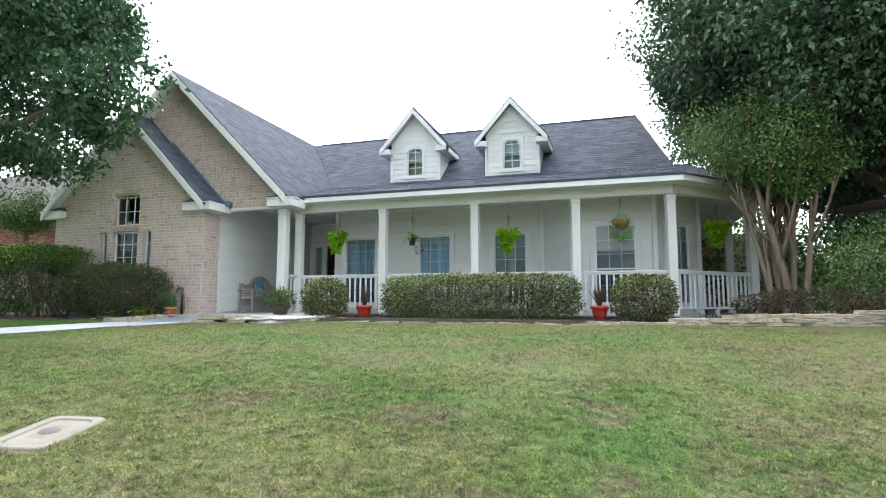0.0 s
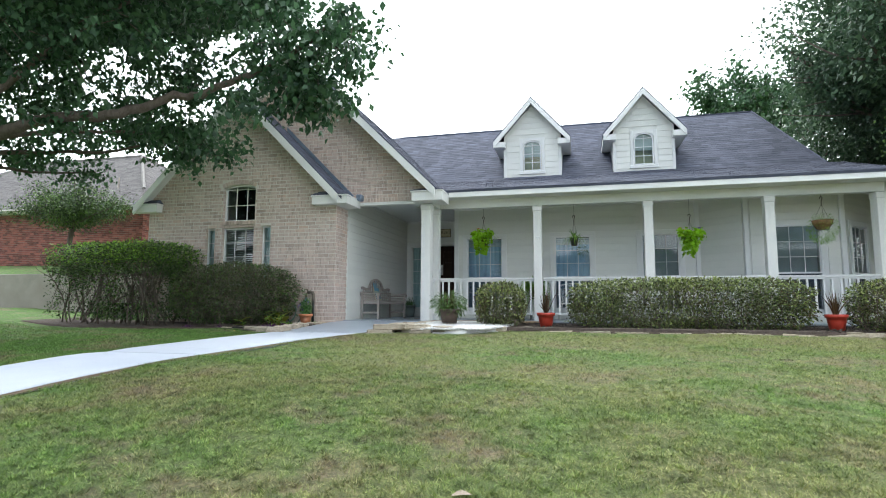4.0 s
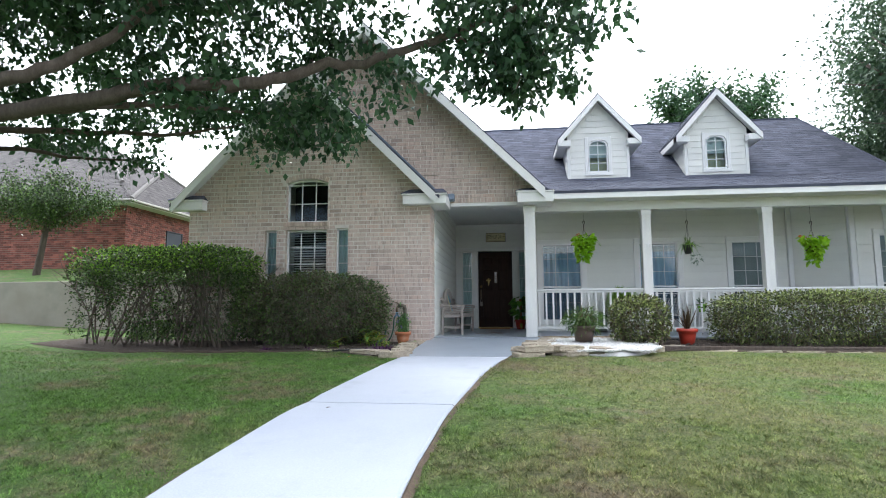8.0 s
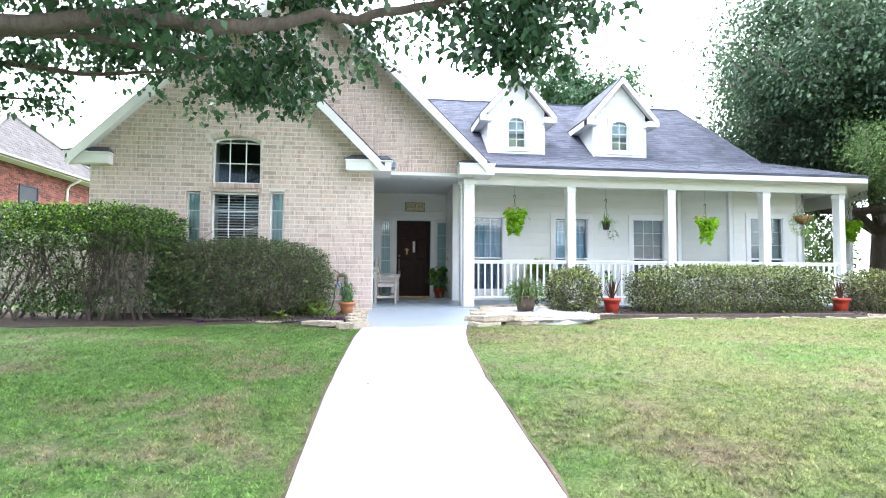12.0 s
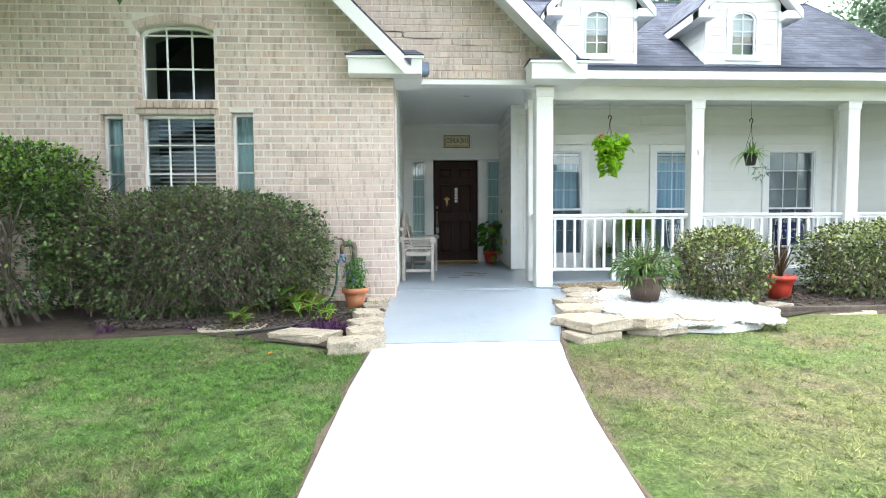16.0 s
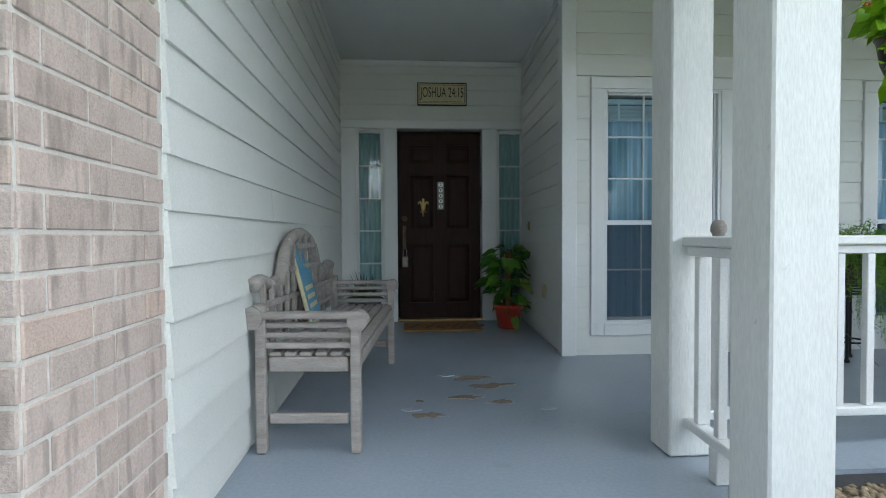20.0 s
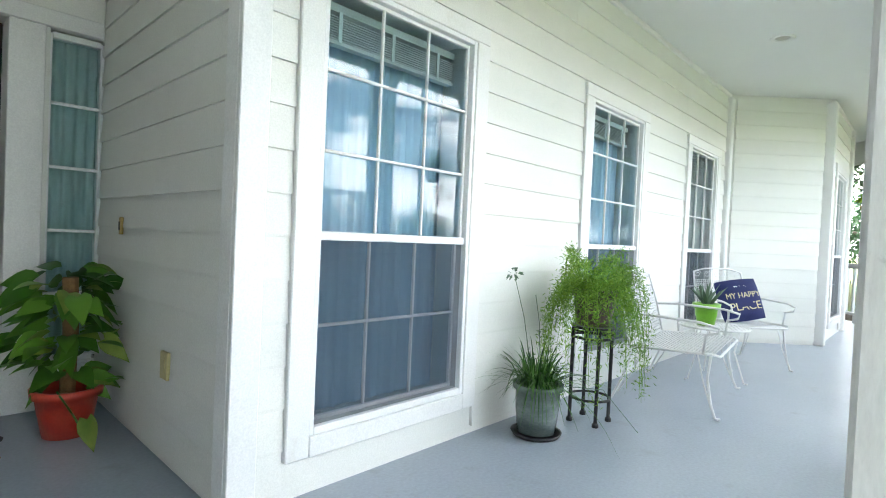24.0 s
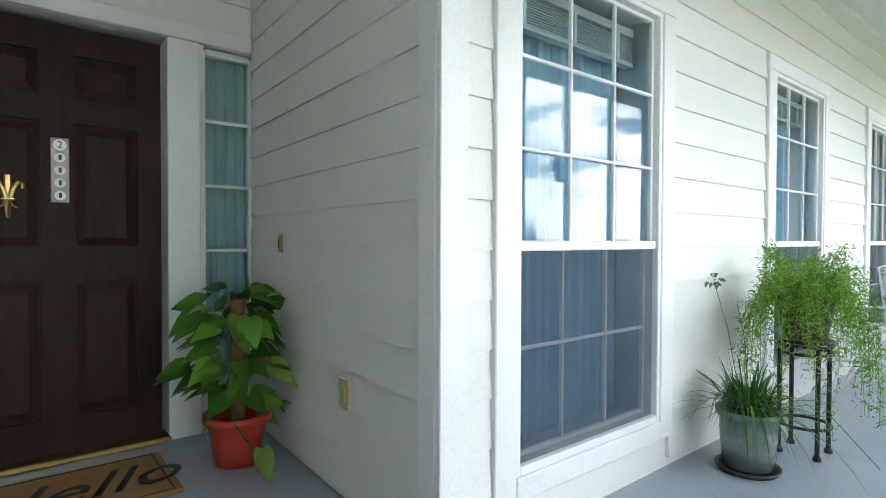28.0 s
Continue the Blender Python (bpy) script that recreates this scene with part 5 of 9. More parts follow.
    jb.box(x0 - 0.003, x1 + 0.003, y + 0.081, y + 0.19, WZ1 + 0.006, WZ1 + 0.03)
    jb.box(x0 - 0.003, x1 + 0.003, y + 0.081, y + 0.19, WZ0 - 0.03, WZ0 - 0.006)
    P("inner_jamb", jb, "vinyl", "white inner window return")
    for k, (mt, z0, z1) in enumerate(inside):
        if mt == "raised":      # a blind drawn up to the head: rail, stacked slats, bottom rail and cords
            b = thing("window_blind", "white slatted blind drawn up behind the window glass", "blind", tuple(m @ Vector(((x0 + x1) / 2, y + 0.12, z1))), "window blinds")
            bits = [("head_rail", z1 - 0.035, z1, 0.095, 0.140)] + [("slat", z0 + 0.02 + 0.0105 * q, z0 + 0.0245 + 0.0105 * q, 0.100, 0.136) for q in range(int((z1 - z0 - 0.06) / 0.0105))] + [("bottom_rail", z0, z0 + 0.017, 0.098, 0.138)]
            for nm, za, zb_, ya, yb_ in bits:
                P(nm, Geo().box(x0 + 0.02, x1 - 0.02, y + ya, y + yb_, za, zb_), "blind", "", b)
            for fx in (0.16, 0.5, 0.84):
                xx = x0 + (x1 - x0) * fx
                P("cord_loop", Geo().box(xx - 0.009, xx + 0.009, y + 0.092, y + 0.0975, z0 + 0.01, z1 - 0.03), "vinyl", "", b)
        elif mt in ("curtain", "sheer"):
            cg, n = Geo(), 90
            for i in range(n + 1):
                x = x0 - 0.08 + (x1 - x0 + 0.16) * i / n
                yy = y + 0.20 + 0.022 * math.sin(i * 0.62 + k) + 0.012 * math.sin(i * 1.7 + 1)
                cg.v += [(x, yy, z0), (x, yy + 0.01 * math.sin(i * 0.9), (z0 + z1) / 2), (x, yy, z1)]
            for i in range(n):
                for j in (0, 1):
                    cg.f.append((i * 3 + j, i * 3 + 3 + j, i * 3 + 4 + j, i * 3 + 1 + j))
            cg.v = [tuple(m @ Vector(p)) for p in cg.v]
            c = part("curtain", cg, M[mt], None, smooth=True)
            tagged(c, "pleated blue-grey curtain hanging behind the window", "curtain", "window curtains")
        else:
            b = thing("window_blind", "slatted blind behind the window glass", "blind", tuple(m @ Vector(((x0 + x1) / 2, y + 0.1, z1))), "window blinds")
            zz = z1
            while zz > z0:
                gg = Geo().add([(x0 + 0.02, y + 0.09, zz), (x1 - 0.02, y + 0.09, zz), (x1 - 0.02, y + 0.105, zz + 0.030), (x0 + 0.02, y + 0.105, zz + 0.030), (x0 + 0.02, y + 0.09, zz - 0.003), (x1 - 0.02, y + 0.09, zz - 0.003), (x1 - 0.02, y + 0.105, zz + 0.027), (x0 + 0.02, y + 0.105, zz + 0.027)],
                               [(0, 1, 2, 3), (7, 6, 5, 4), (0, 4, 5, 1)])
                gg.v = [tuple(m @ Vector(p)) for p in gg.v]
                part("slat", gg, M[mt], b)
                zz -= 0.030
    return t


sash_window("window_1", *WIN[0], WY, "white double-hung window with blue-grey curtains and a dark screen below", [("curtain", 0.2, 2.0), ("raised", WZ1 - 0.20, WZ1 - 0.03)])
sash_window("window_2", *WIN[1], WY, "white double-hung window with pale blue curtains", [("curtain", 0.2, 2.0), ("raised", WZ1 - 0.19, WZ1 - 0.03)])
sash_window("window_3", *WIN[2], WY, "white double-hung window with a lowered grey slatted blind", [("slat_dim", 0.3, 2.04)])
sash_window("window_4", 8.56, 9.43, BAY[1][1], "white double-hung bay window with a lowered grey blind", [("slat_dim", 0.3, 2.04)])
d = Vector((BAY[3][0] - BAY[2][0], BAY[3][1] - BAY[2][1], 0))
mb = Matrix.Translation((BAY[2][0], BAY[2][1], 0)) @ Matrix.Rotation(math.atan2(d.y, d.x), 4, "Z")
sash_window("window_5", 0.40, 1.14, 0.0, "white double-hung bay window facing the porch end", [("slat_dim", 0.3, 2.04)], mb)

# ==== brick front: windows ====
def brick_window(name, hole, label, cols, rows, arch=False, inside="blue_blind"):
    x0, x1, z0, z1 = hole
    y = BY + 0.115
    t = thing(name, label, "window", ((x0 + x1) / 2, y, z0), "brick wall windows", "structure")
    zt = arch_z((x0 + x1) / 2) if arch else z1
    arch_window_parts(t, x0 + 0.002, x1 - 0.002, z0 + 0.002, z1 - (0.02 if arch else 0.002), zt - 0.012 if arch else z1 - 0.002, y, cols, rows, 0.03)
    if inside == "blue_blind":
        b = thing("window_blind", "slate-blue slatted blind behind the window glass", "blind", ((x0 + x1) / 2, y + 0.1, z1), "window blinds")
        zz = z1 - 0.05
        while zz > z0:
            part("slat", Geo().add([(x0, y + 0.10, zz), (x1, y + 0.10, zz), (x1, y + 0.14, zz + 0.02), (x0, y + 0.14, zz + 0.02), (x0, y + 0.10, zz - 0.003), (x1, y + 0.10, zz - 0.003)], [(0, 1, 2, 3), (0, 4, 5, 1)]), M["blind"], b)
            zz -= 0.05
    elif inside == "sheer":
        g, n = Geo(), 36
        for i in range(n + 1):
            x = x0 - 0.05 + (x1 - x0 + 0.1) * i / n
            g.v += [(x, y + 0.085 + 0.015 * math.sin(i * 0.9), z0), (x, y + 0.085 + 0.015 * math.sin(i * 0.9 + 0.3), z1)]
        g.f = [(2 * i, 2 * i + 2, 2 * i + 3, 2 * i + 1) for i in range(n)]
        tagged(part("curtain", g, M["sheer"], None, smooth=True), "teal sheer curtain behind a narrow window", "curtain", "window curtains")
    return t


brick_window("window_6", B_HOLES[0], "narrow window with teal curtains in the brick wall", 1, 4, inside="sheer")
brick_window("window_7", B_HOLES[1], "window with white muntins and slatted blinds in the brick wall", 3, 4)
brick_window("window_8", B_HOLES[2], "narrow window with teal curtains in the brick wall", 1, 4, inside="sheer")
brick_window("window_9", B_HOLES[3], "arched window with white muntins and a dark room behind", 3, 3, True, "dark")
sill = thing("brick_sill", "rowlock brick sill under the arched window", "sill", (-3.15, BY, 2.15), kind="structure")
part("bed", Geo().cbox(AWX0 - 0.04, AWX1 + 0.04, BY - 0.01, BY + 0.09, 2.087, 2.145, 0.004), M["brick_rest"], sill)
for i in range(13):
    xa = AWX0 - 0.04 + 0.0714 * i
    part("brick", Geo().cbox(xa + 0.004, xa + 0.0674, BY - 0.03, BY + 0.09, 2.149, 2.236, 0.005), M["brick"], sill)
ring = thing("brick_arch", "soldier brick arch over the arched window", "arch", (-3.15, BY, 3.0), kind="structure")
a0 = math.asin((AWX1 - ARCH_C[0]) / ARCH_R)
for i in range(13):
    am = -a0 + 2 * a0 * (i + 0.5) / 13
    m = Matrix.Translation((ARCH_C[0], 0, ARCH_C[1])) @ Matrix.Rotation(am, 4, "Y")
    part("brick", Geo().cbox(-0.031, 0.031, BY - 0.008, BY + 0.09, ARCH_R + 0.004, ARCH_R + 0.098, 0.004, m), M["brick"], ring)

# ==== front door ====
door = thing("door_1", "dark mahogany six-panel front door, closed, with brass hardware", "door", (0.47, 0.02, 0), kind="structure")
DX0, DX1, DT = 0.022, 0.918, 2.085
g = Geo()
px = [(DX0 + 0.11, 0.405), (0.535, DX1 - 0.11)]
pz = [(0.20, 0.86), (1.02, 1.62), (1.74, 1.95)]
g.box(DX0, DX1, 0.055, 0.085, 0.03, DT)
for x0, x1, z0, z1 in [(DX0, px[0][0], 0.03, DT), (px[0][1], px[1][0], 0.03, DT), (px[1][1], DX1, 0.03, DT)] + [(a, b, c, d_) for a, b in px for c, d_ in ((0.03, pz[0][0]), (pz[0][1], pz[1][0]), (pz[1][1], pz[2][0]), (pz[2][1], DT))]:
    g.box(x0, x1, 0.035, 0.0549, z0, z1)
part("slab", g, M["door"], door)
for a, b in px:
    for c, d_ in pz:
        pg = Geo()
        vs = [(a + 0.012, 0.052, c + 0.012), (b - 0.012, 0.052, c + 0.012), (b - 0.012, 0.052, d_ - 0.012), (a + 0.012, 0.052, d_ - 0.012), (a + 0.05, 0.040, c + 0.05), (b - 0.05, 0.040, c + 0.05), (b - 0.05, 0.040, d_ - 0.05), (a + 0.05, 0.040, d_ - 0.05)]
        pg.add(vs, [(0, 1, 5, 4), (1, 2, 6, 5), (2, 3, 7, 6), (3, 0, 4, 7), (4, 5, 6, 7)])
        part("panel", pg, M["door"], door)
hs = part("handle_set", Geo().cbox(0.055, 0.095, 0.022, 0.034, 0.80, 1.06, 0.008), M["bronze"], door, "antique brass handle plate")
part("grip", Geo().tube([(0.075, 0.02, 1.0), (0.075, -0.02, 0.98), (0.075, -0.028, 0.92), (0.075, -0.02, 0.86), (0.075, 0.02, 0.83)], 0.008, 8), M["bronze"], hs, smooth=True)
part("thumb_latch", Geo().cbox(0.062, 0.088, -0.012, 0.02, 1.012, 1.022, 0.003), M["bronze"], hs)
part("deadbolt", Geo().lathe([(0.0, 0.0), (0.03, 0.0), (0.032, 0.006), (0.026, 0.016), (0.012, 0.018), (0.012, 0.022), (0.0, 0.022)], (0, 0, 0), 20), M["brass"], door, smooth=True).matrix_basis = Matrix.Translation((0.076, 0.034, 1.135)) @ Matrix.Rotation(radians(90), 4, "X")
part("lock_box", Geo().cbox(0.048, 0.115, -0.02, 0.02, 0.60, 0.72, 0.008), M["galv"], door, "grey key lock box hanging on the handle")
part("shackle", Geo().tube([(0.060, 0.0, 0.72), (0.060, 0.0, 0.79), (0.075, 0.0, 0.815), (0.098, 0.0, 0.79), (0.098, 0.0, 0.72)], 0.005, 6), M["galv"], door)
g = Geo().cbox(0.270, 0.300, 0.014, 0.032, 1.25, 1.36, 0.007).cbox(0.258, 0.312, 0.014, 0.032, 1.238, 1.252, 0.004)
g.tube([(0.285, 0.022, 1.24), (0.285, 0.02, 1.19), (0.285, 0.022, 1.16)], 0.015, 7, 0.007)
for sg in (-1, 1):
    g.tube([(0.285 + sg * 0.008, 0.022, 1.25), (0.285 + sg * 0.018, 0.018, 1.29), (0.285 + sg * 0.036, 0.018, 1.325), (0.285 + sg * 0.052, 0.02, 1.318), (0.285 + sg * 0.052, 0.022, 1.295)], 0.014, 7, 0.009)
    g.tube([(0.285 + sg * 0.006, 0.022, 1.24), (0.285 + sg * 0.018, 0.02, 1.215), (0.285 + sg * 0.034, 0.022, 1.205)], 0.006, 6, 0.004)
part("door_knocker", g, M["brass"], door, "brass fleur-de-lis knocker")
plq = part("number_plate", Geo().cbox(0.442, 0.518, 0.020, 0.0345, 1.235, 1.545, 0.004), M["galv"], door, "mosaic house number plate")
for i in range(5):
    part("number_tile", Geo().lathe([(0.0, 0.0), (0.022, 0.0), (0.024, -0.003)] if i else [(0.0, 0.0), (0.0265, 0.0), (0.028, -0.003)], (0, 0, 0), 16), M["vinyl"], plq, smooth=False).matrix_basis = Matrix.Translation((0.48, 0.0185, 1.51 - 0.06 * i)) @ Matrix.Rotation(radians(90), 4, "X")


def words(name, text, size, mat_, parent, m, extrude=0.002, squeeze=1.0, label="", slant=0.0):
    cu = bpy.data.curves.new(name, "FONT")
    cu.body, cu.size, cu.extrude, cu.align_x, cu.align_y, cu.shear = text, size, extrude, "CENTER", "CENTER", slant
    tmp = bpy.data.objects.new(name, cu)
    scene.collection.objects.link(tmp)
    me = bpy.data.meshes.new_from_object(tmp.evaluated_get(bpy.context.evaluated_depsgraph_get()))
    bpy.data.objects.remove(tmp)
    me.transform(m @ Matrix.Diagonal((squeeze, 1, 1, 1)))
    me.materials.clear()
    me.materials.append(mat_)
    return part(name, me, mat_, parent, label)


FACE = Matrix.Rotation(radians(90), 4, "X")
for i, ch in enumerate("2"):
    words("digit", ch, 0.045, M["black"], plq, Matrix.Translation((0.48, 0.013, 1.51 - 0.06 * i)) @ FACE, 0.001)
for i in range(1, 5):
    part("digit", Geo().cbox(0.474, 0.486, 0.0105, 0.0125, 1.498 - 0.06 * i, 1.522 - 0.06 * i, 0.0005), M["black"], plq)
part("threshold", Geo().cbox(-0.005, 0.945, -0.05, 0.10, 0.003, 0.030, 0.006), M["brass"], door, "brass threshold")

for nm, x0, x1 in (("door_sidelight", -0.43, -0.17), ("door_sidelight", 1.125, 1.385)):
    t = thing(nm, "narrow white sidelight beside the front door with sheer curtains", "sidelight", ((x0 + x1) / 2, 0.02, 0.25), "door sidelights", "structure")
    g = Geo()
    g.cbox(x0 - 0.02, x0 + 0.012, 0.01, 0.07, 0.27, 2.10, 0.003)
    g.cbox(x1 - 0.012, x1 + 0.02 - (0.012 if x1 > 1.3 else 0), 0.01, 0.07, 0.27, 2.10, 0.003)
    g.cbox(x0 + 0.012, x1 - 0.012, 0.01, 0.07, 0.25, 0.285, 0.003)
    g.cbox(x0 + 0.012, x1 - 0.012, 0.01, 0.07, 2.075, 2.11, 0.003)
    part("frame", g, M["vinyl"], t)
    for j in range(1, 5):
        z = 0.285 + (2.075 - 0.285) * j / 5
        part("muntin", Geo().cbox(x0 + 0.012, x1 - 0.012, 0.016, 0.034, z - 0.009, z + 0.009, 0.003), M["vinyl"], t)
    gl = part("glass", Geo().add([(x0, 0.035, 0.27), (x1, 0.035, 0.27), (x1, 0.035, 2.09), (x0, 0.035, 2.09)], [(0, 1, 2, 3)]), M["glass"], t)
    gl.visible_shadow = False
    g, n = Geo(), 30
    for i in range(n + 1):
        x = x0 - 0.02 + (x1 - x0 + 0.04) * i / n
        g.v += [(x, 0.11 + 0.012 * math.sin(i * 1.1), 0.26), (x, 0.11 + 0.012 * math.sin(i * 1.1 + 0.2), 2.09)]
    g.f = [(2 * i, 2 * i + 2, 2 * i + 3, 2 * i + 1) for i in range(n)]
    tagged(part("curtain", g, M["sheer"], None, smooth=True), "gathered sheer curtain behind the sidelight", "curtain", "window curtains")
g = Geo()
for x0, x1 in ((LX + 0.022, -0.455), (-0.145, 0.002), (0.938, 1.10)):
    g.cbox(x0, x1, -0.028, 0.0, 0.0, 2.12, 0.004)
g.cbox(LX + 0.022, CX - 0.024, -0.034, 0.0, 2.121, 2.212, 0.005)
g.cbox(-0.45, -0.15, -0.02, 0.0, 0.0, 0.245, 0.004)
g.cbox(1.105, 1.375, -0.02, 0.0, 0.0, 0.245, 0.004)
solid("trim_door", g, M["white"], "cream casing round the front door and sidelights", "trim")

sign = thing("wall_sign", "cream wall sign with black lettering above the front door", "sign", (0.495, -0.03, 2.5))
part("board", Geo().cbox(0.225, 0.768, -0.042, -0.022, 2.37, 2.62, 0.003), M["black"], sign)
part("face", Geo().box(0.238, 0.755, -0.045, -0.0425, 2.383, 2.607), M["sign_paint"], sign)
g = Geo()
for x0, x1, z0, z1 in ((0.25, 0.743, 2.590, 2.594), (0.25, 0.743, 2.397, 2.401), (0.25, 0.254, 2.401, 2.590), (0.739, 0.743, 2.401, 2.590)):
    g.box(x0, x1, -0.0462, -0.0452, z0, z1)
part("border", g, M["black"], sign)
words("lettering", "JOSHUA 24:15", 0.155, M["black"], sign, Matrix.Translation((0.497, -0.0465, 2.508)) @ FACE, 0.0008, 0.50)
g = Geo()
for i in range(24):
    g.box(0.285 + i * 0.0178, 0.285 + i * 0.0178 + 0.012, -0.0462, -0.0452, 2.412, 2.417)
part("small_line", g, M["black"], sign)

mat_ = thing("doormat", "brown coir doormat with black scroll lettering before the door", "doormat", (0.45, -0.42, 0))
part("pad", Geo().cbox(0.06, 0.85, -0.70, -0.20, 0.003, 0.02, 0.006), M["mat"], mat_)
MATUP = Matrix.Translation((0.47, -0.46, 0.0205))
words("lettering", "Hello", 0.36, M["black"], mat_, MATUP, 0.001, 1.0, slant=0.42)
g = Geo()
for x0, x1, y0, y1 in ((0.09, 0.82, -0.685, -0.677), (0.09, 0.82, -0.223, -0.215), (0.09, 0.098, -0.677, -0.223), (0.812, 0.82, -0.677, -0.223)):
    g.box(x0, x1, y0, y1, 0.0195, 0.0215)
part("border", g, M["black"], mat_)

for nm, y_, z_, h in (("wall_outlet", -1.22, 0.39, 0.12), ("door_bell", -0.50, 1.0, 0.09)):
    t = thing(nm, "cream outlet cover on the siding" if nm == "wall_outlet" else "small brass doorbell button on the siding", "outlet" if nm == "wall_outlet" else "doorbell", (CX, y_, z_))
    hw = 0.038 if nm == "wall_outlet" else 0.014
    part("plate", Geo().cbox(CX + 0.0437 * y_ - 0.034, CX + 0.0437 * y_ - 0.018, y_ - hw, y_ + hw, z_, z_ + h, 0.003), M["plate" if nm == "wall_outlet" else "brass"], t)
    part("socket", Geo().cbox(CX + 0.0437 * y_ - 0.038, CX + 0.0437 * y_ - 0.0345, y_ - hw * 0.5, y_ + hw * 0.5, z_ + h * 0.25, z_ + h * 0.75, 0.001), M["black" if nm == "door_bell" else "plate"], t)


# ==== bench ====
def bench():
    t = thing("garden_bench", "weathered grey teak bench with a curved back against the siding", "bench", (-0.35, -2.75, 0))
    x0, x1, y0, y1 = -0.585, -0.125, -3.62, -1.93     # back, front, near end, far end
    def bx(nm, *a, parent=t, c=0.006):
        return part(nm, Geo().cbox(*a, c), M["teak"], parent)
    for y in (y0, y1 - 0.06):
        bx("leg", x1 - 0.046, x1, y, y + 0.05, 0.003, 0.60)
        bx("leg", x0, x0 + 0.046, y, y + 0.05, 0.003, 0.66)
        bx("side_rail", x0 + 0.056, x1 - 0.056, y + 0.012, y + 0.048, 0.36, 0.425)
        bx("stretcher", x0 + 0.056, x1 - 0.056, y + 0.015, y + 0.045, 0.13, 0.175)
        for z in (0.475, 0.52, 0.565):
            bx("arm_slat", x0 + 0.02, x1 - 0.01, y + 0.014, y + 0.046, z - 0.013, z + 0.013)
        bx("arm_rest", x0 - 0.02, x1 - 0.02, y - 0.012, y + 0.072, 0.595, 0.622)
        sc = Geo()
        sc.tube([(x1 - 0.012, y - 0.014, 0.585), (x1 - 0.012, y + 0.074, 0.585)], 0.044, 18)
        part("arm_scroll", sc, M["teak"], t)
        sc = Geo()
        sc.tube([(x0 - 0.01, y - 0.014, 0.60), (x0 - 0.01, y + 0.074, 0.60)], 0.05, 18)
        part("arm_scroll", sc, M["teak"], t)
    for x in (x0 + 0.03, x1 - 0.045):
        bx("long_rail", x, x + 0.035, y0 + 0.061, y1 - 0.061, 0.36, 0.42)
    for i in range(6):
        x = x0 + 0.055 + i * 0.067
        bx("seat_slat", x, x + 0.054, y0 + 0.02, y1 - 0.02, 0.426, 0.446)
    n, top = 26, []
    for i in range(n + 1):
        s = i / n
        y = y0 + 0.03 + (y1 - y0 - 0.06) * s
        u = abs(s - 0.5) * 2
        z = 0.70 + 0.05 * math.cos(u * math.pi * 2.2) * (1 if u > 0.45 else 0) + (0.27 * math.sqrt(max(0, 1 - (u / 0.48) ** 2)) if u < 0.48 else 0.0) + (0.05 if 0.45 < u < 0.62 else 0)
        top.append((x0 - 0.005 - 0.03 * (z - 0.45), y, z))
    part("top_rail", Geo().tube(top, 0.034, 8), M["teak"], t, "curved weathered top rail", smooth=True)
    for i in range(1, n, 1):
        y, z = top[i][1], top[i][2]
        if i % 2:
            part("back_slat", Geo().cbox(x0 + 0.0, x0 + 0.022, y - 0.016, y + 0.016, 0.45, z, 0.003), M["teak"], t)
    for z in (0.52, 0.64, 0.78, 0.90):
        ys = [p[1] for p in top if p[2] > z + 0.02]
        if ys:
            part("back_rail", Geo().cbox(x0 - 0.004, x0 + 0.026, min(ys), max(ys), z - 0.015, z + 0.015, 0.003), M["teak"], t)
    t.location.x += 0.062
    t.rotation_euler = (0, 0, radians(-4.0))      # its far end stands a little off the wall
    return t


bench()
m = Matrix.Translation((-0.445, -2.85, 0.452)) @ Matrix.Rotation(radians(-14), 4, "Y")
sg = thing("wooden_plaque", "blue painted plaque with a wooden edge leaning on the bench", "plaque", (-0.415, -2.85, 0.452))
part("panel", Geo().cbox(0.0, 0.02, -0.17, 0.17, 0.0, 0.50, 0.003, m), M["sign_paint"], sg)
blue = surface("washed blue paint", (0.05, 0.20, 0.33), (0.20, 0.42, 0.56), 0.7, 7, 60, 0.2, 0.002)
part("painting", Geo().cbox(0.021, 0.023, -0.16, 0.16, 0.03, 0.49, 0.001, m), blue, sg)
g = Geo()
for i in range(3):
    g.cbox(0.0235, 0.0245, -0.12, 0.11, 0.10 + i * 0.05, 0.125 + i * 0.05, 0.0004, m)
part("lettering", g, M["sign_paint"], sg, "plain pale letter bars")


# ==== plants: leaf batches ====
def unit(a):
    return a / np.maximum(np.linalg.norm(a, axis=1, keepdims=True), 1e-9)


def leaf_batch(P, D, size, ratio=0.5, droop=0.15, seed=0):
    """Folded leaves, one quad each, as vertex and face arrays: P bases, D ways, size lengths."""
    rs = np.random.default_rng(seed)
    n = len(P)
    size = np.broadcast_to(size, (n,))[:, None]
    D = unit(D)
    S = unit(np.cross(D, rs.normal(size=(n, 3))))
    N = np.cross(S, D)
    tip = P + D * size - np.array([0, 0, 1.0]) * size * droop
    mid = P + D * size * 0.48
    w = size * ratio * 0.5
    v = np.stack([P, mid + S * w + N * w * 0.35, tip, mid - S * w + N * w * 0.35], 1).reshape(-1, 3)
    return v, np.arange(4 * n).reshape(-1, 4)


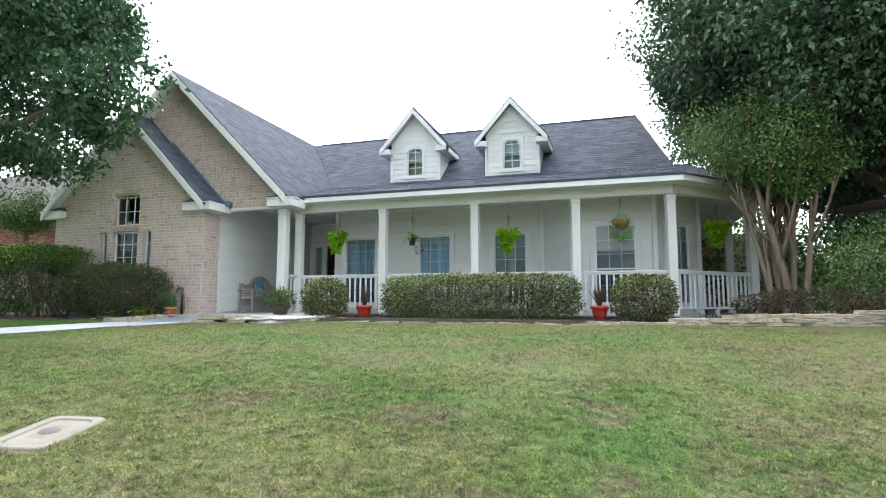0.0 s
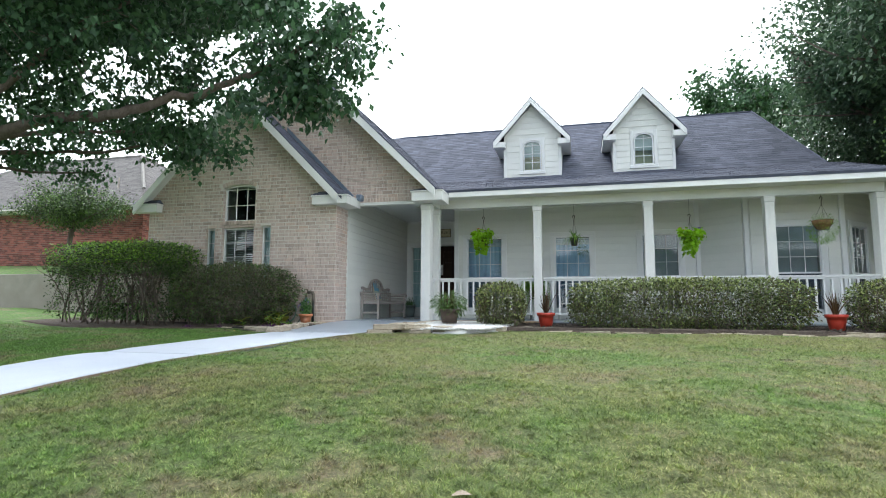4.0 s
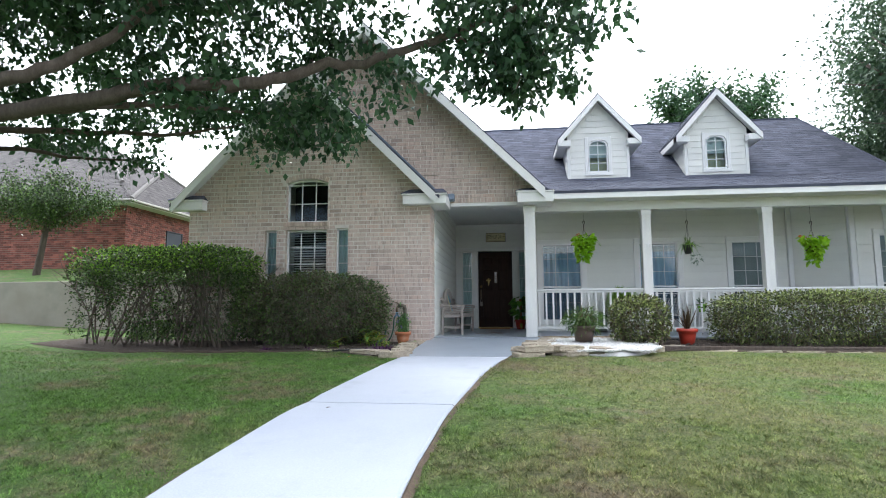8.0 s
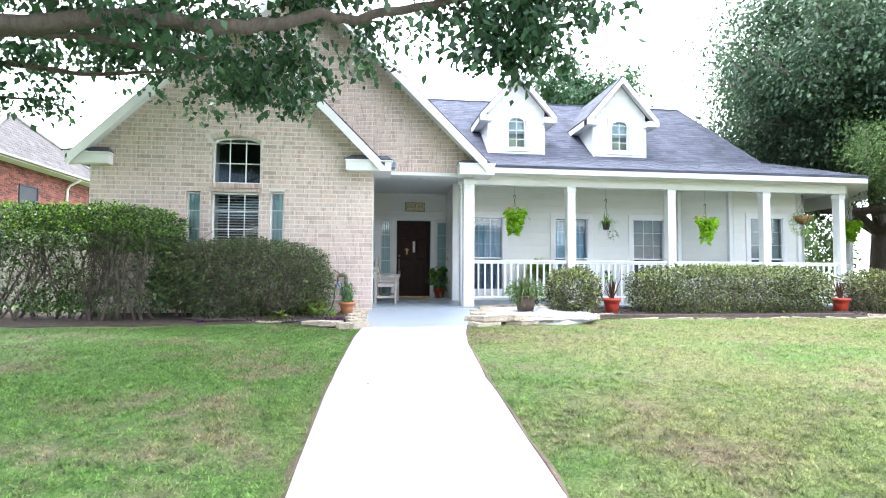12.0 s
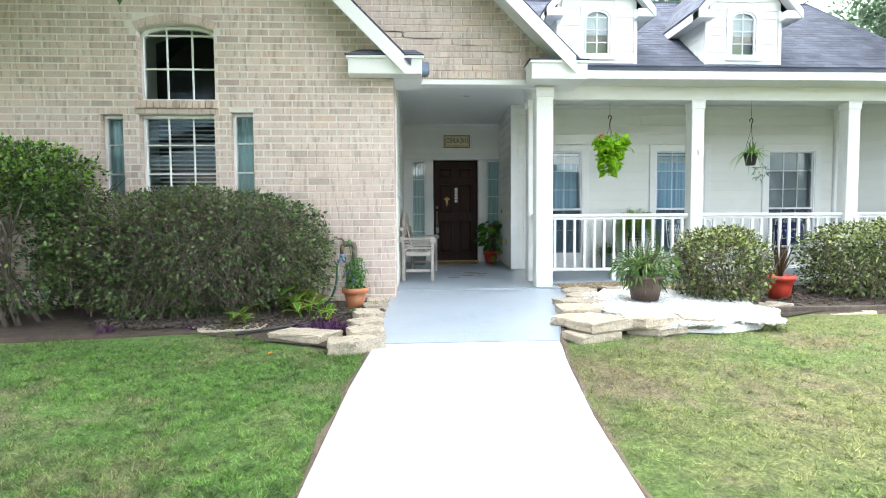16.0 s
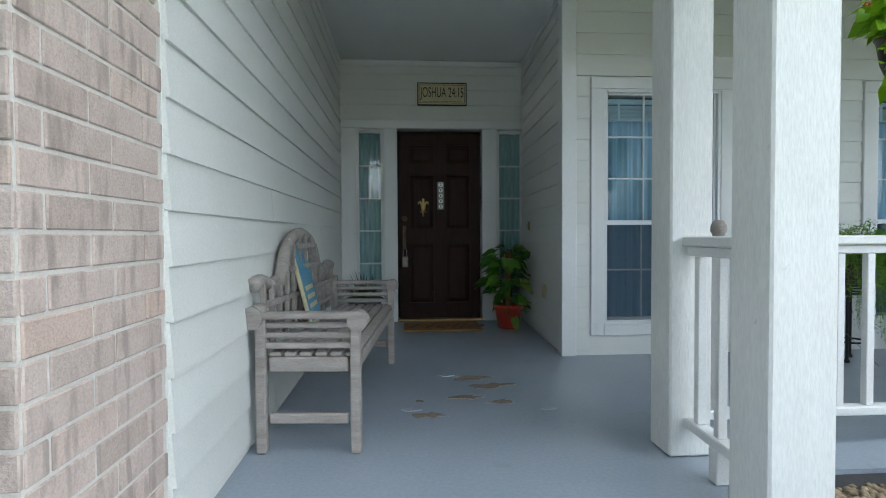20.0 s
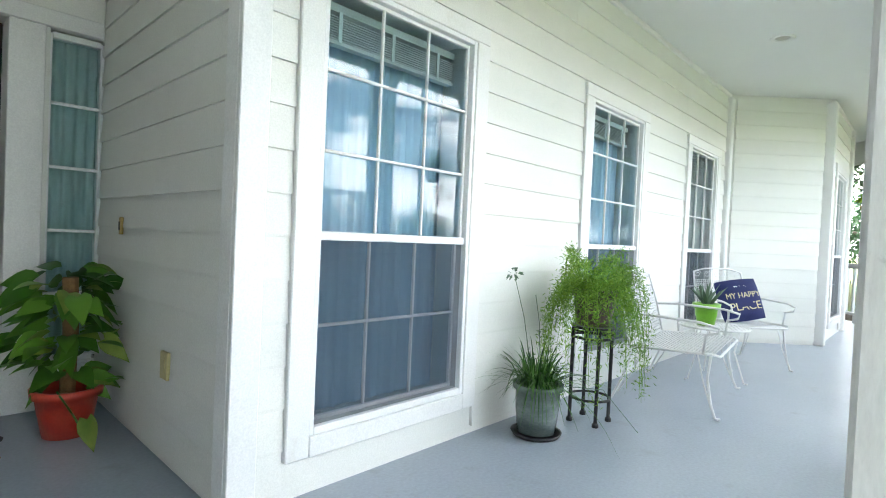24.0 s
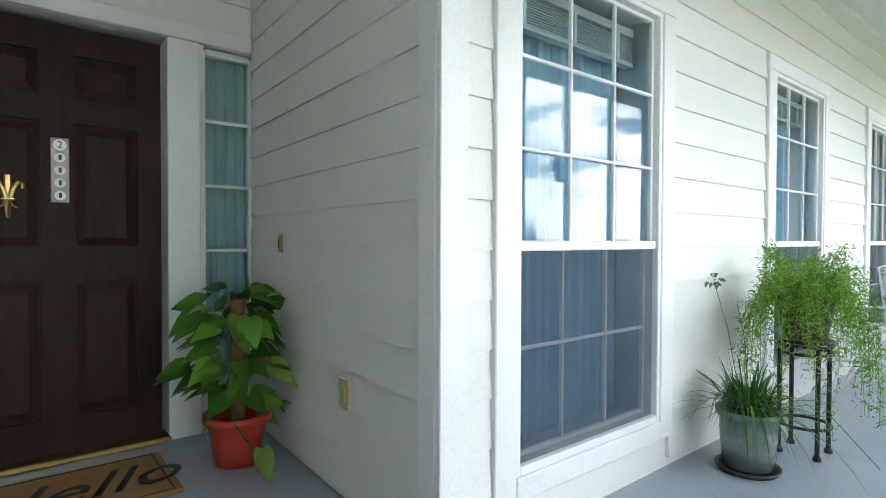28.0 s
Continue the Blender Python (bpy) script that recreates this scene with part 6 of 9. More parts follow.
def heart_batch(P, D, size, ratio=0.9, droop=0.2, seed=0):
    """Heart-shaped leaves, folded along a bending midrib, mostly facing up and outward."""
    rs = np.random.default_rng(seed)
    n = len(P)
    size = np.broadcast_to(size, (n,))[:, None]
    D = unit(D)
    S = unit(np.cross(D, np.array([0, 0, 1.0]) + 0.55 * rs.normal(size=(n, 3))))
    N = np.cross(S, D)
    N = np.where(N[:, 2:] < 0, -N, N)
    w = size * ratio * 0.5
    cols = []
    for u, k, back in ((0.0, 0.55, 0.14), (0.14, 0.94, 0.05), (0.32, 1.0, 0.0), (0.55, 0.76, 0.0), (0.78, 0.38, 0.0), (1.0, 0.0, 0.0)):
        mid = P + D * size * u - np.array([0, 0, 1.0]) * size * droop * u * u
        for sg in (-1, 0, 1):
            cols.append(mid + sg * S * w * k - abs(sg) * D * size * back + abs(sg) * N * w * k * 0.22)
    v = np.stack(cols, 1).reshape(-1, 3)
    q = [(r * 3 + c, r * 3 + c + 1, r * 3 + c + 4, r * 3 + c + 3) for r in range(5) for c in (0, 1)]
    tri = np.array([t_ for a, b, c, d in q for t_ in ((a, b, c), (a, c, d))])
    return v, (np.arange(n)[:, None, None] * 18 + tri[None]).reshape(-1, 3)


def blade_batch(P, D, size, width, bend, seed=0, segs=3):
    """Long narrow arching leaves of several quads."""
    rs = np.random.default_rng(seed)
    n = len(P)
    size, width, bend = (np.broadcast_to(q, (n,))[:, None] for q in (size, width, bend))
    D = unit(D)
    S = unit(np.cross(D, np.array([[0, 0, 1.0]]) + 0.2 * rs.normal(size=(n, 3))))
    cols = []
    for k in range(segs + 1):
        t = k / segs
        c = P + D * size * t - np.array([0, 0, 1.0]) * size * bend * t * t
        w = width * (1 - t ** 2) * (0.55 + 0.9 * min(t, 0.5)) + 0.0006
        cols += [c - S * w, c + S * w]
    v = np.stack(cols, 1).reshape(-1, 3)
    m = 2 * (segs + 1)
    f = [np.arange(n)[:, None] * m + np.array([2 * k, 2 * k + 1, 2 * k + 3, 2 * k + 2]) for k in range(segs)]
    return v, np.concatenate(f)


def batch_mesh(name, batches, mat_):
    vs, fs, n = [], [], 0
    for v, f in batches:
        vs.append(v)
        fs.append(f + n)
        n += len(v)
    v, f = np.concatenate(vs), np.concatenate(fs)
    me = bpy.data.meshes.new(name)
    me.vertices.add(len(v))
    me.vertices.foreach_set("co", v.astype(np.float32).ravel())
    k = f.shape[1]
    me.loops.add(f.size)
    me.loops.foreach_set("vertex_index", f.astype(np.int32).ravel())
    me.polygons.add(len(f))
    me.polygons.foreach_set("loop_start", np.arange(0, f.size, k, dtype=np.int32))
    me.polygons.foreach_set("loop_total", np.full(len(f), k, dtype=np.int32))
    me.materials.append(mat_)
    me.update(calc_edges=True)
    return me


def pot(name, label, at, prof, mat_, soil=True, group=""):
    t = thing(name, label, "potted plant", at, group)
    part("pot", Geo().lathe(prof, at, 30), mat_, t, smooth=True)
    if soil:
        r, z = prof[-1][0] * 0.97, prof[-1][1] - 0.02
        part("soil", Geo().lathe([(r, z), (r * 0.5, z + 0.012), (0.0, z + 0.015)], at, 20), M["soil"], t)
    return t


def round_pot(r0, r1, h, lip=0.02):
    return [(0.0, 0.003), (r0, 0.003), (r0 + (r1 - r0) * 0.5, h * 0.5), (r1 - 0.01, h - lip * 2), (r1 + lip * 0.4, h - lip * 2), (r1 + lip * 0.6, h), (r1 - 0.012, h), (r1 - 0.03, h - 0.05)]


def tuft(t, at, n, size, width, bend, mat_, spread=0.6, base_r=0.06, seed=0, lift=1.0, nm="foliage"):
    rs = np.random.default_rng(seed)
    a = rs.uniform(0, 2 * np.pi, n)
    P = np.stack([np.cos(a) * base_r * rs.random(n), np.sin(a) * base_r * rs.random(n), np.zeros(n)], 1) + np.array(at)
    k = rs.normal(0, spread, n)
    D = np.stack([np.cos(a) * np.abs(k), np.sin(a) * np.abs(k), lift * (0.6 + rs.random(n))], 1)
    v, f = blade_batch(P, D, size * rs.uniform(0.6, 1.1, n), width, bend * rs.uniform(0.4, 1.3, n), seed, 5)
    return part(nm, batch_mesh(nm, [(v, f)], mat_), mat_, t, smooth=False)


def leaf_cloud(t, centre, radii, n, size, mat_, seed=0, ratio=0.55, droop=0.3, outward=1.0, nm="foliage", shell=0.35):
    rs = np.random.default_rng(seed)
    d = unit(rs.normal(size=(n, 3)))
    r = (1 - shell * rs.random(n) ** 1.5)[:, None]
    P = np.array(centre) + d * r * np.array(radii)
    D = d * outward + 0.6 * rs.normal(size=(n, 3))
    v, f = leaf_batch(P, D, size * rs.uniform(0.6, 1.25, n), ratio, droop, seed)
    return part(nm, batch_mesh(nm, [(v, f)], mat_), mat_, t)


# plants on the porch
p = pot("potted_pothos", "red plastic pot with a variegated climbing pothos beside the door", (1.13, -0.52, 0), round_pot(0.10, 0.145, 0.24), M["red_plastic"])
part("moss_pole", Geo().tube([(1.13, -0.52, 0.2), (1.14, -0.51, 0.5), (1.13, -0.52, 0.78)], 0.035, 9), M["coir"], p)
rs = np.random.default_rng(5)
n = 84
zz = rs.uniform(0.24, 0.82, n)
a = rs.uniform(0, 6.283, n)
rr = 0.06 + 0.17 * (1 - np.abs(zz - 0.5) * 1.2) * rs.random(n)
P = np.stack([1.13 + rr * np.cos(a), -0.52 + rr * np.sin(a), zz], 1)
v, f = heart_batch(P, np.stack([np.cos(a), np.sin(a), rs.normal(-0.05, 0.4, n)], 1), rs.uniform(0.10, 0.165, n), 0.70, 0.35, 5)
part("foliage", batch_mesh("foliage", [(v, f)], M["leaf_pothos"]), M["leaf_pothos"], p)
for k in range(0, n, 4):
    v, f = heart_batch(P[k:k + 1] + 0.012, np.array([[math.cos(a[k]), math.sin(a[k]), rs.normal(0.0, 0.3)]]), rs.uniform(0.10, 0.15), 0.68, 0.4, 6 + k)
    part("striped_leaf", batch_mesh("striped_leaf", [(v, f)], M["leaf_stripe"]), M["leaf_stripe"], p, "yellow-streaked leaf")
g = Geo().tube([(1.06, -0.64, 0.25), (1.10, -0.76, 0.16), (1.14, -0.84, 0.05)], 0.005, 5)
part("trailing_stem", g, M["leaf_green"], p)
v, f = heart_batch(np.array([[1.14, -0.82, 0.15]]), np.array([[0.1, -0.35, -0.8]]), 0.14, 0.72, 0.1, 8)
part("trailing_leaf", batch_mesh("trailing_leaf", [(v, f)], M["leaf_stripe"]), M["leaf_stripe"], p)

p = pot("potted_grass", "grey-green glazed pot with dark grassy leaves beside the sidelight", (-0.32, -0.62, 0), round_pot(0.13, 0.17, 0.34), M["zinc"])
tuft(p, (-0.32, -0.62, 0.32), 150, 0.46, 0.005, 0.75, M["leaf_green"], 0.55, 0.10, 31)

p = pot("potted_sedge", "grey glazed pot with arching grass-like leaves on the porch floor", (2.95, -2.09, 0.02), round_pot(0.105, 0.132, 0.265, 0.013), M["zinc"])
part("saucer", Geo().lathe([(0.0, 0.0), (0.125, 0.0), (0.14, 0.022), (0.13, 0.022), (0.12, 0.008)], (2.95, -2.09, 0.002), 28), M["black"], p, "dark blue saucer", smooth=True)
tuft(p, (2.95, -2.09, 0.27), 330, 0.42, 0.0032, 0.85, M["leaf_green"], 0.7, 0.10, 32)
g = Geo()
for q in ([(2.93, -2.07, 0.28), (2.87, -2.03, 0.65), (2.83, -1.98, 0.88)], [(2.97, -2.09, 0.28), (3.0, -2.05, 0.6), (3.01, -2.01, 0.76)], [(2.98, -2.13, 0.28), (3.2, -2.35, 0.26), (3.34, -2.5, 0.03)]):
    g.tube(q, 0.002, 5)
part("flower_stalk", g, M["leaf_aloe"], p)
leaf_cloud(p, (2.83, -1.98, 0.88), (0.03, 0.03, 0.02), 14, 0.035, M["leaf_aloe"], 3, nm="flower_head")

FX, FY = 3.39, -2.18
st = thing("plant_stand", "black iron plant stand with a ring stretcher", "plant stand", (FX, FY, 0))
for k in range(4):
    aa = radians(45 + 90 * k)
    x, y = FX + 0.118 * math.cos(aa), FY + 0.118 * math.sin(aa)
    lg = part("leg", Geo().tube([(x, y, 0.02), (x, y, 0.565)], 0.011, 8), M["iron"], st)
    part("foot", Geo().lathe([(0.0, 0.003), (0.019, 0.003), (0.019, 0.02), (0.011, 0.03)], (x, y, 0), 12), M["iron"], lg)
for z, r in ((0.15, 0.116), (0.55, 0.118), (0.51, 0.118)):
    part("ring", Geo().tube([(FX + r * math.cos(q * 0.2618), FY + r * math.sin(q * 0.2618), z) for q in range(24)], 0.008, 6, closed=True), M["iron"], st, smooth=True)
part("shelf", Geo().lathe([(0.0, 0.562), (0.124, 0.562), (0.128, 0.57), (0.124, 0.577), (0.0, 0.577)], (FX, FY, 0), 26), M["iron"], st)
p = pot("potted_fern", "dark pot overflowing with feathery asparagus fern on the iron stand", (FX, FY, 0.577), round_pot(0.095, 0.135, 0.22), M["brown_pot"])
rs = np.random.default_rng(9)
Ps, Ds = [], []
stems = Geo()
for k in range(88):
    aa = rs.uniform(0, 6.283)
    L, up = rs.uniform(0.10, 0.74), rs.uniform(0.0, 1.0) ** 1.5 * 0.30
    pts = [Vector((FX + 0.1 * math.cos(aa), FY + 0.1 * math.sin(aa), 0.79))]
    for s in range(1, 9):
        t_ = s / 8
        rad = 0.09 + 0.27 * math.sin(min(t_ * 1.7, 1.57)) * min(1.1, 0.25 + L / 0.8)
        pts.append(Vector((FX + rad * math.cos(aa + 0.25 * t_), FY + rad * 0.8 * math.sin(aa + 0.25 * t_), 0.79 + up * math.sin(t_ * 2.6) - 0.85 * L * t_ ** 2.2)))
    pts = [q if q.y < WY - 0.08 else Vector((q.x, WY - 0.08, q.z)) for q in pts]
    stems.tube(pts, 0.002, 4, 0.001)
    for s in range(1, 9):
        for _ in range(20):
            Ps.append(pts[s] + (pts[s - 1] - pts[s]) * rs.random() + Vector(rs.normal(0, 0.020, 3)))
            Ds.append(rs.normal(0, 1, 3))
part("stem_mass", stems, M["leaf_fern"], p)
v, f = leaf_batch(np.array(Ps), np.array(Ds), rs.uniform(0.018, 0.038, len(Ps)), 0.2, 0.1, 10)
part("foliage", batch_mesh("foliage", [(v, f)], M["leaf_fern"]), M["leaf_fern"], p, "feathery bright green fronds")


# ==== wrought iron furniture ====
def wire_chair(at, rz, label, W=0.27):
    t = thing("garden_chair", label, "chair", at, "wire mesh chairs")
    m = Matrix.Translation(at) @ Matrix.Rotation(radians(rz), 4, "Z")
    def tb(nm, pts, r=0.009, parent=t, closed=False):
        return part(nm, Geo().tube([m @ Vector(q) for q in pts], r, 7, closed=closed), M["white_iron"], parent, smooth=True)
    D_ = 0.26
    def mesh_panel(nm, corner, ux, uy, nx, ny):
        g = Geo()
        o, a_, b_ = Vector(corner), Vector(ux), Vector(uy)
        for i in range(nx + 1):
            g.tube([m @ (o + a_ * (i / nx)), m @ (o + a_ * (i / nx) + b_)], 0.0028, 4)
        for j in range(ny + 1):
            g.tube([m @ (o + b_ * (j / ny)), m @ (o + b_ * (j / ny) + a_)], 0.0028, 4)
        return part(nm, g, M["white_iron"], t, "white expanded wire mesh")
    mesh_panel("seat", (-W, -D_, 0.40), (2 * W, 0, 0), (0, 2 * D_, -0.02), 26, 24)
    tb("seat_frame", [(-W, -D_, 0.40), (-W * 0.9, -D_ - 0.03, 0.385), (W * 0.9, -D_ - 0.03, 0.385), (W, -D_, 0.40), (W, D_, 0.38), (-W, D_, 0.38)], closed=True)
    mesh_panel("backrest", (-W * 0.9, D_, 0.40), (1.8 * W, 0, 0), (0, 0.10, 0.36), 24, 18)
    tb("back_frame", [(-W, D_, 0.38), (-W, D_ + 0.05, 0.60), (-W * 0.95, D_ + 0.12, 0.84), (-W * 0.5, D_ + 0.13, 0.87), (0, D_ + 0.135, 0.875), (W * 0.5, D_ + 0.13, 0.87), (W * 0.95, D_ + 0.12, 0.84), (W, D_ + 0.05, 0.60), (W, D_, 0.38)])
    g = Geo()
    for k in range(5):
        cx_ = -W * 0.8 + k * W * 0.4
        g.tube([m @ Vector((cx_ + 0.04 * math.cos(q * 0.5) * (1 - q / 26), D_ + 0.118, 0.815 + 0.035 * math.sin(q * 0.5) * (1 - q / 26))) for q in range(20)], 0.003, 5)
    part("scrollwork", g, M["white_iron"], t, "curled white iron scrolls")
    for s in (-1, 1):
        tb("arm", [(s * W, D_ + 0.05, 0.60), (s * (W + 0.04), D_ - 0.1, 0.61), (s * (W + 0.05), -D_ + 0.08, 0.60), (s * (W + 0.045), -D_ - 0.03, 0.575), (s * (W + 0.03), -D_ - 0.02, 0.54), (s * (W + 0.01), -D_ + 0.05, 0.52), (s * W, -D_ + 0.06, 0.40)])
        lf = tb("leg", [(s * W * 0.92, -D_ + 0.02, 0.39), (s * W, -D_ + 0.03, 0.25), (s * W * 1.05, -D_ + 0.0, 0.09), (s * W * 1.08, -D_ - 0.03, 0.012), (s * W * 1.08, -D_ - 0.06, 0.012)])
        tb("leg_strut", [(s * W * 0.92, -D_ + 0.10, 0.39), (s * W * 0.98, -D_ + 0.05, 0.2), (s * W * 1.06, -D_ - 0.01, 0.05)], 0.005, lf)
        lb = tb("leg", [(s * W * 0.92, D_ - 0.02, 0.38), (s * W, D_ + 0.02, 0.2), (s * W * 1.05, D_ + 0.10, 0.012), (s * W * 1.05, D_ + 0.13, 0.012)])
        tb("leg_strut", [(s * W * 0.92, D_ - 0.10, 0.38), (s * W * 0.98, D_ - 0.02, 0.2), (s * W * 1.04, D_ + 0.06, 0.06)], 0.005, lb)
    return t


wire_chair((4.47, -2.36, 0), 7.0, "wide white wrought-iron mesh seat against the porch wall", 0.45)
wire_chair((6.04, -2.35, 0), -40, "white wrought-iron mesh armchair holding a navy pillow")
TX, TY = 5.17, -2.36
tb_ = thing("side_table", "round white wire-mesh side table between the chairs", "table", (TX, TY, 0))
g = Geo()
for k in range(24):
    x = -0.25 + 0.5 * k / 23
    h = math.sqrt(max(0.0, 0.26 ** 2 - x ** 2))
    g.tube([(TX + x, TY - h, 0.435), (TX + x, TY + h, 0.435)], 0.0045, 4)
    g.tube([(TX - h, TY + x, 0.437), (TX + h, TY + x, 0.437)], 0.0045, 4)
part("tabletop", g, M["white_iron"], tb_)
part("rim", Geo().tube([(TX + 0.26 * math.cos(q * 0.2618), TY + 0.26 * math.sin(q * 0.2618), 0.435) for q in range(24)], 0.009, 7, closed=True), M["white_iron"], tb_, smooth=True)
for k in range(3):
    aa = radians(30 + 120 * k)
    c_, s_ = math.cos(aa), math.sin(aa)
    part("leg", Geo().tube([(TX + 0.2 * c_, TY + 0.2 * s_, 0.43), (TX + 0.16 * c_, TY + 0.16 * s_, 0.25), (TX + 0.24 * c_, TY + 0.24 * s_, 0.012), (TX + 0.27 * c_, TY + 0.27 * s_, 0.012)], 0.007, 7), M["white_iron"], tb_, smooth=True)
p = pot("potted_aloe", "lime green pot with a spiky grey-green succulent on the side table", (5.08, -2.32, 0.446), round_pot(0.065, 0.095, 0.18, 0.02), M["lime_pot"])
tuft(p, (5.08, -2.32, 0.61), 26, 0.24, 0.017, 0.25, M["leaf_aloe"], 0.5, 0.03, 41)

pl = thing("throw_pillow", "navy blue pillow with yellow and white lettering on the chair", "pillow", (6.02, -2.33, 0.42))
mp = Matrix.Translation((6.02, -2.335, 0.60)) @ Matrix.Rotation(radians(-46), 4, "Z") @ Matrix.Rotation(radians(70), 4, "X") @ Matrix.Rotation(radians(9), 4, "Z")
g, n = Geo(), 14
for sgn in (1, -1):
    b0 = len(g.v)
    for i in range(n + 1):
        for j in range(n + 1):
            u, w_ = -1 + 2 * i / n, -1 + 2 * j / n
            g.v.append(tuple(mp @ Vector((0.21 * u * (1 - 0.05 * w_ * w_), 0.20 * w_ * (1 - 0.05 * u * u), sgn * 0.075 * (1 - u ** 4) * (1 - w_ ** 4)))))
    for i in range(n):
        for j in range(n):
            q = (b0 + i * (n + 1) + j, b0 + (i + 1) * (n + 1) + j, b0 + (i + 1) * (n + 1) + j + 1, b0 + i * (n + 1) + j + 1)
            g.f.append(q if sgn > 0 else q[::-1])
part("cushion", g, M["navy"], pl, smooth=True)
words("lettering", "MY HAPPY", 0.075, M["sign_paint"], pl, mp @ Matrix.Translation((0.0, 0.03, 0.074)), 0.001, 0.95, "yellow lettering")
words("lettering", "PLACE", 0.105, M["sign_paint"], pl, mp @ Matrix.Translation((0.0, -0.075, 0.072)), 0.001, 1.0)
words("lettering", "This is", 0.05, M["white"], pl, mp @ Matrix.Translation((0.0, 0.105, 0.066)), 0.001, 1.0, "white lettering")


# ==== hanging baskets ====
def hanger(t, x, y, z_top, z_pot, r):
    part("hanger_cord", Geo().tube([(x, y, z_top), (x, y, z_pot + 0.47)], 0.0025, 5), M["iron"], t)
    part("hook", Geo().tube([(x - 0.022, y, z_pot + 0.435), (x - 0.024, y, z_pot + 0.465), (x, y, z_pot + 0.487), (x + 0.022, y, z_pot + 0.465), (x + 0.018, y, z_pot + 0.435), (x + 0.004, y, z_pot + 0.405), (x, y, z_pot + 0.37), (x, y, z_pot + 0.33)], 0.0075, 7), M["iron"], t, "black iron S-hook", smooth=True)
    for k in range(3):
        aa = radians(20 + 120 * k)
        part("hanger_wire", Geo().tube([(x, y, z_pot + 0.335), (x + r * math.cos(aa), y + r * math.sin(aa), z_pot)], 0.0025, 5), M["iron"], t)


def vine_basket(at, seed, mat_pot, label):
    x, y, z = at
    t = thing("hanging_basket", label, "hanging plant", at, "hanging baskets")
    hanger(t, x, y, 2.66, z + 0.06, 0.12)
    part("pot", Geo().lathe([(0.0, -0.14), (0.085, -0.14), (0.115, -0.06), (0.13, 0.04), (0.14, 0.06), (0.125, 0.06), (0.11, 0.03), (0.0, 0.03)], at, 24), mat_pot, t, smooth=True)
    rs = np.random.default_rng(seed)
    n = 430
    a = np.where(rs.random(n) < 0.82, rs.uniform(3.3, 6.1, n), rs.uniform(0, 3.1, n))
    tt = rs.random(n) ** 1.25
    rad = (0.05 + 0.21 * np.sqrt(rs.random(n))) * (1 - 0.62 * tt)
    side = rs.choice([-1, 1])
    P = np.stack([x + rad * np.cos(a) + side * 0.05 * tt ** 2, y - 0.04 + rad * 0.8 * np.sin(a), z + 0.17 - np.where(np.sin(a) < 0.2, 0.46, 0.12) * tt ** 1.2 + 0.03 * rs.normal(size=n)], 1)
    D = np.stack([np.cos(a), np.sin(a), 0.25 - 0.9 * rs.random(n)], 1) + 0.45 * rs.normal(size=(n, 3))
    v, f = heart_batch(P, D, rs.uniform(0.05, 0.092, n), 1.0, 0.25, seed)
    part("foliage", batch_mesh("foliage", [(v, f)], M["leaf_lime"]), M["leaf_lime"], t, "bright lime potato-vine leaves")
    for k in range(6):      # reaching tendrils with small leaves
        aa = rs.uniform(3.0, 6.4)
        up = rs.uniform(-0.02, 0.14)
        q = [Vector((x + r_ * math.cos(aa + 0.5 * r_), y + 0.8 * r_ * math.sin(aa + 0.5 * r_), z + 0.07 + up * math.sin(r_ * 8) - d_)) for r_, d_ in ((0.08, 0.0), (0.18, -0.02), (0.27, 0.0), (0.33, 0.05))]
        st = part("tendril", Geo().tube(q, 0.0028, 5, 0.0015), M["leaf_lime"], t)
        v, f = heart_batch(np.array([tuple(p_) for p_ in q[1:]]), rs.normal(size=(3, 3)) + np.array([0, 0, -0.4]), np.array([0.045, 0.035, 0.026]), 0.9, 0.2, seed + k)
        part("tendril_leaf", batch_mesh("tendril_leaf", [(v, f)], M["leaf_lime"]), M["leaf_lime"], st)
    for mt, nm, k in (("flower_orange", "orange_flower", 3), ("flower_purple", "purple_flower", 2)):
        for q in range(k):
            aa = rs.uniform(0, 6.283)
            leaf_cloud(t, (x + (-1 if k == 3 else 1) * (0.06 + 0.14 * rs.random()), y + 0.08 * math.sin(aa), z + 0.21 + 0.05 * rs.random()), (0.018, 0.018, 0.014), 22, 0.03, M[mt], seed + q, 0.6, 0, nm=nm)
    return t


vine_basket((2.39, -3.655, 1.80), 51, M["brown_pot"], "brown hanging pot of lime potato vine with orange flowers")
vine_basket((6.70, -3.78, 1.68), 52, M["brown_pot"], "brown hanging pot of trailing lime potato vine")
vine_basket((11.10, -2.90, 1.80), 53, M["coir"], "hanging pot of lime leaves at the porch end")
t = thing("hanging_basket", "small dark hanging pot with a spider plant", "hanging plant", (4.39, -3.78, 1.72), "hanging baskets")
hanger(t, 4.39, -3.78, 2.66, 1.80, 0.08)
part("pot", Geo().lathe([(0.0, -0.10), (0.06, -0.10), (0.09, 0.05), (0.10, 0.07), (0.08, 0.07), (0.0, 0.04)], (4.39, -3.78, 1.72), 22), M["black"], t, smooth=True)
tuft(t, (4.39, -3.78, 1.78), 70, 0.36, 0.008, 0.95, M["leaf_fern"], 0.9, 0.05, 54, 0.7)
leaf_cloud(t, (4.55, -3.78, 1.52), (0.09, 0.06, 0.10), 60, 0.07, M["leaf_aloe"], 55, 0.25, 0.4)
t = thing("hanging_basket", "coir-lined wire hanging basket with pale trailing fern", "hanging plant", (9.11, -3.74, 1.98), "hanging baskets")
hanger(t, 9.11, -3.74, 2.66, 2.0, 0.16)
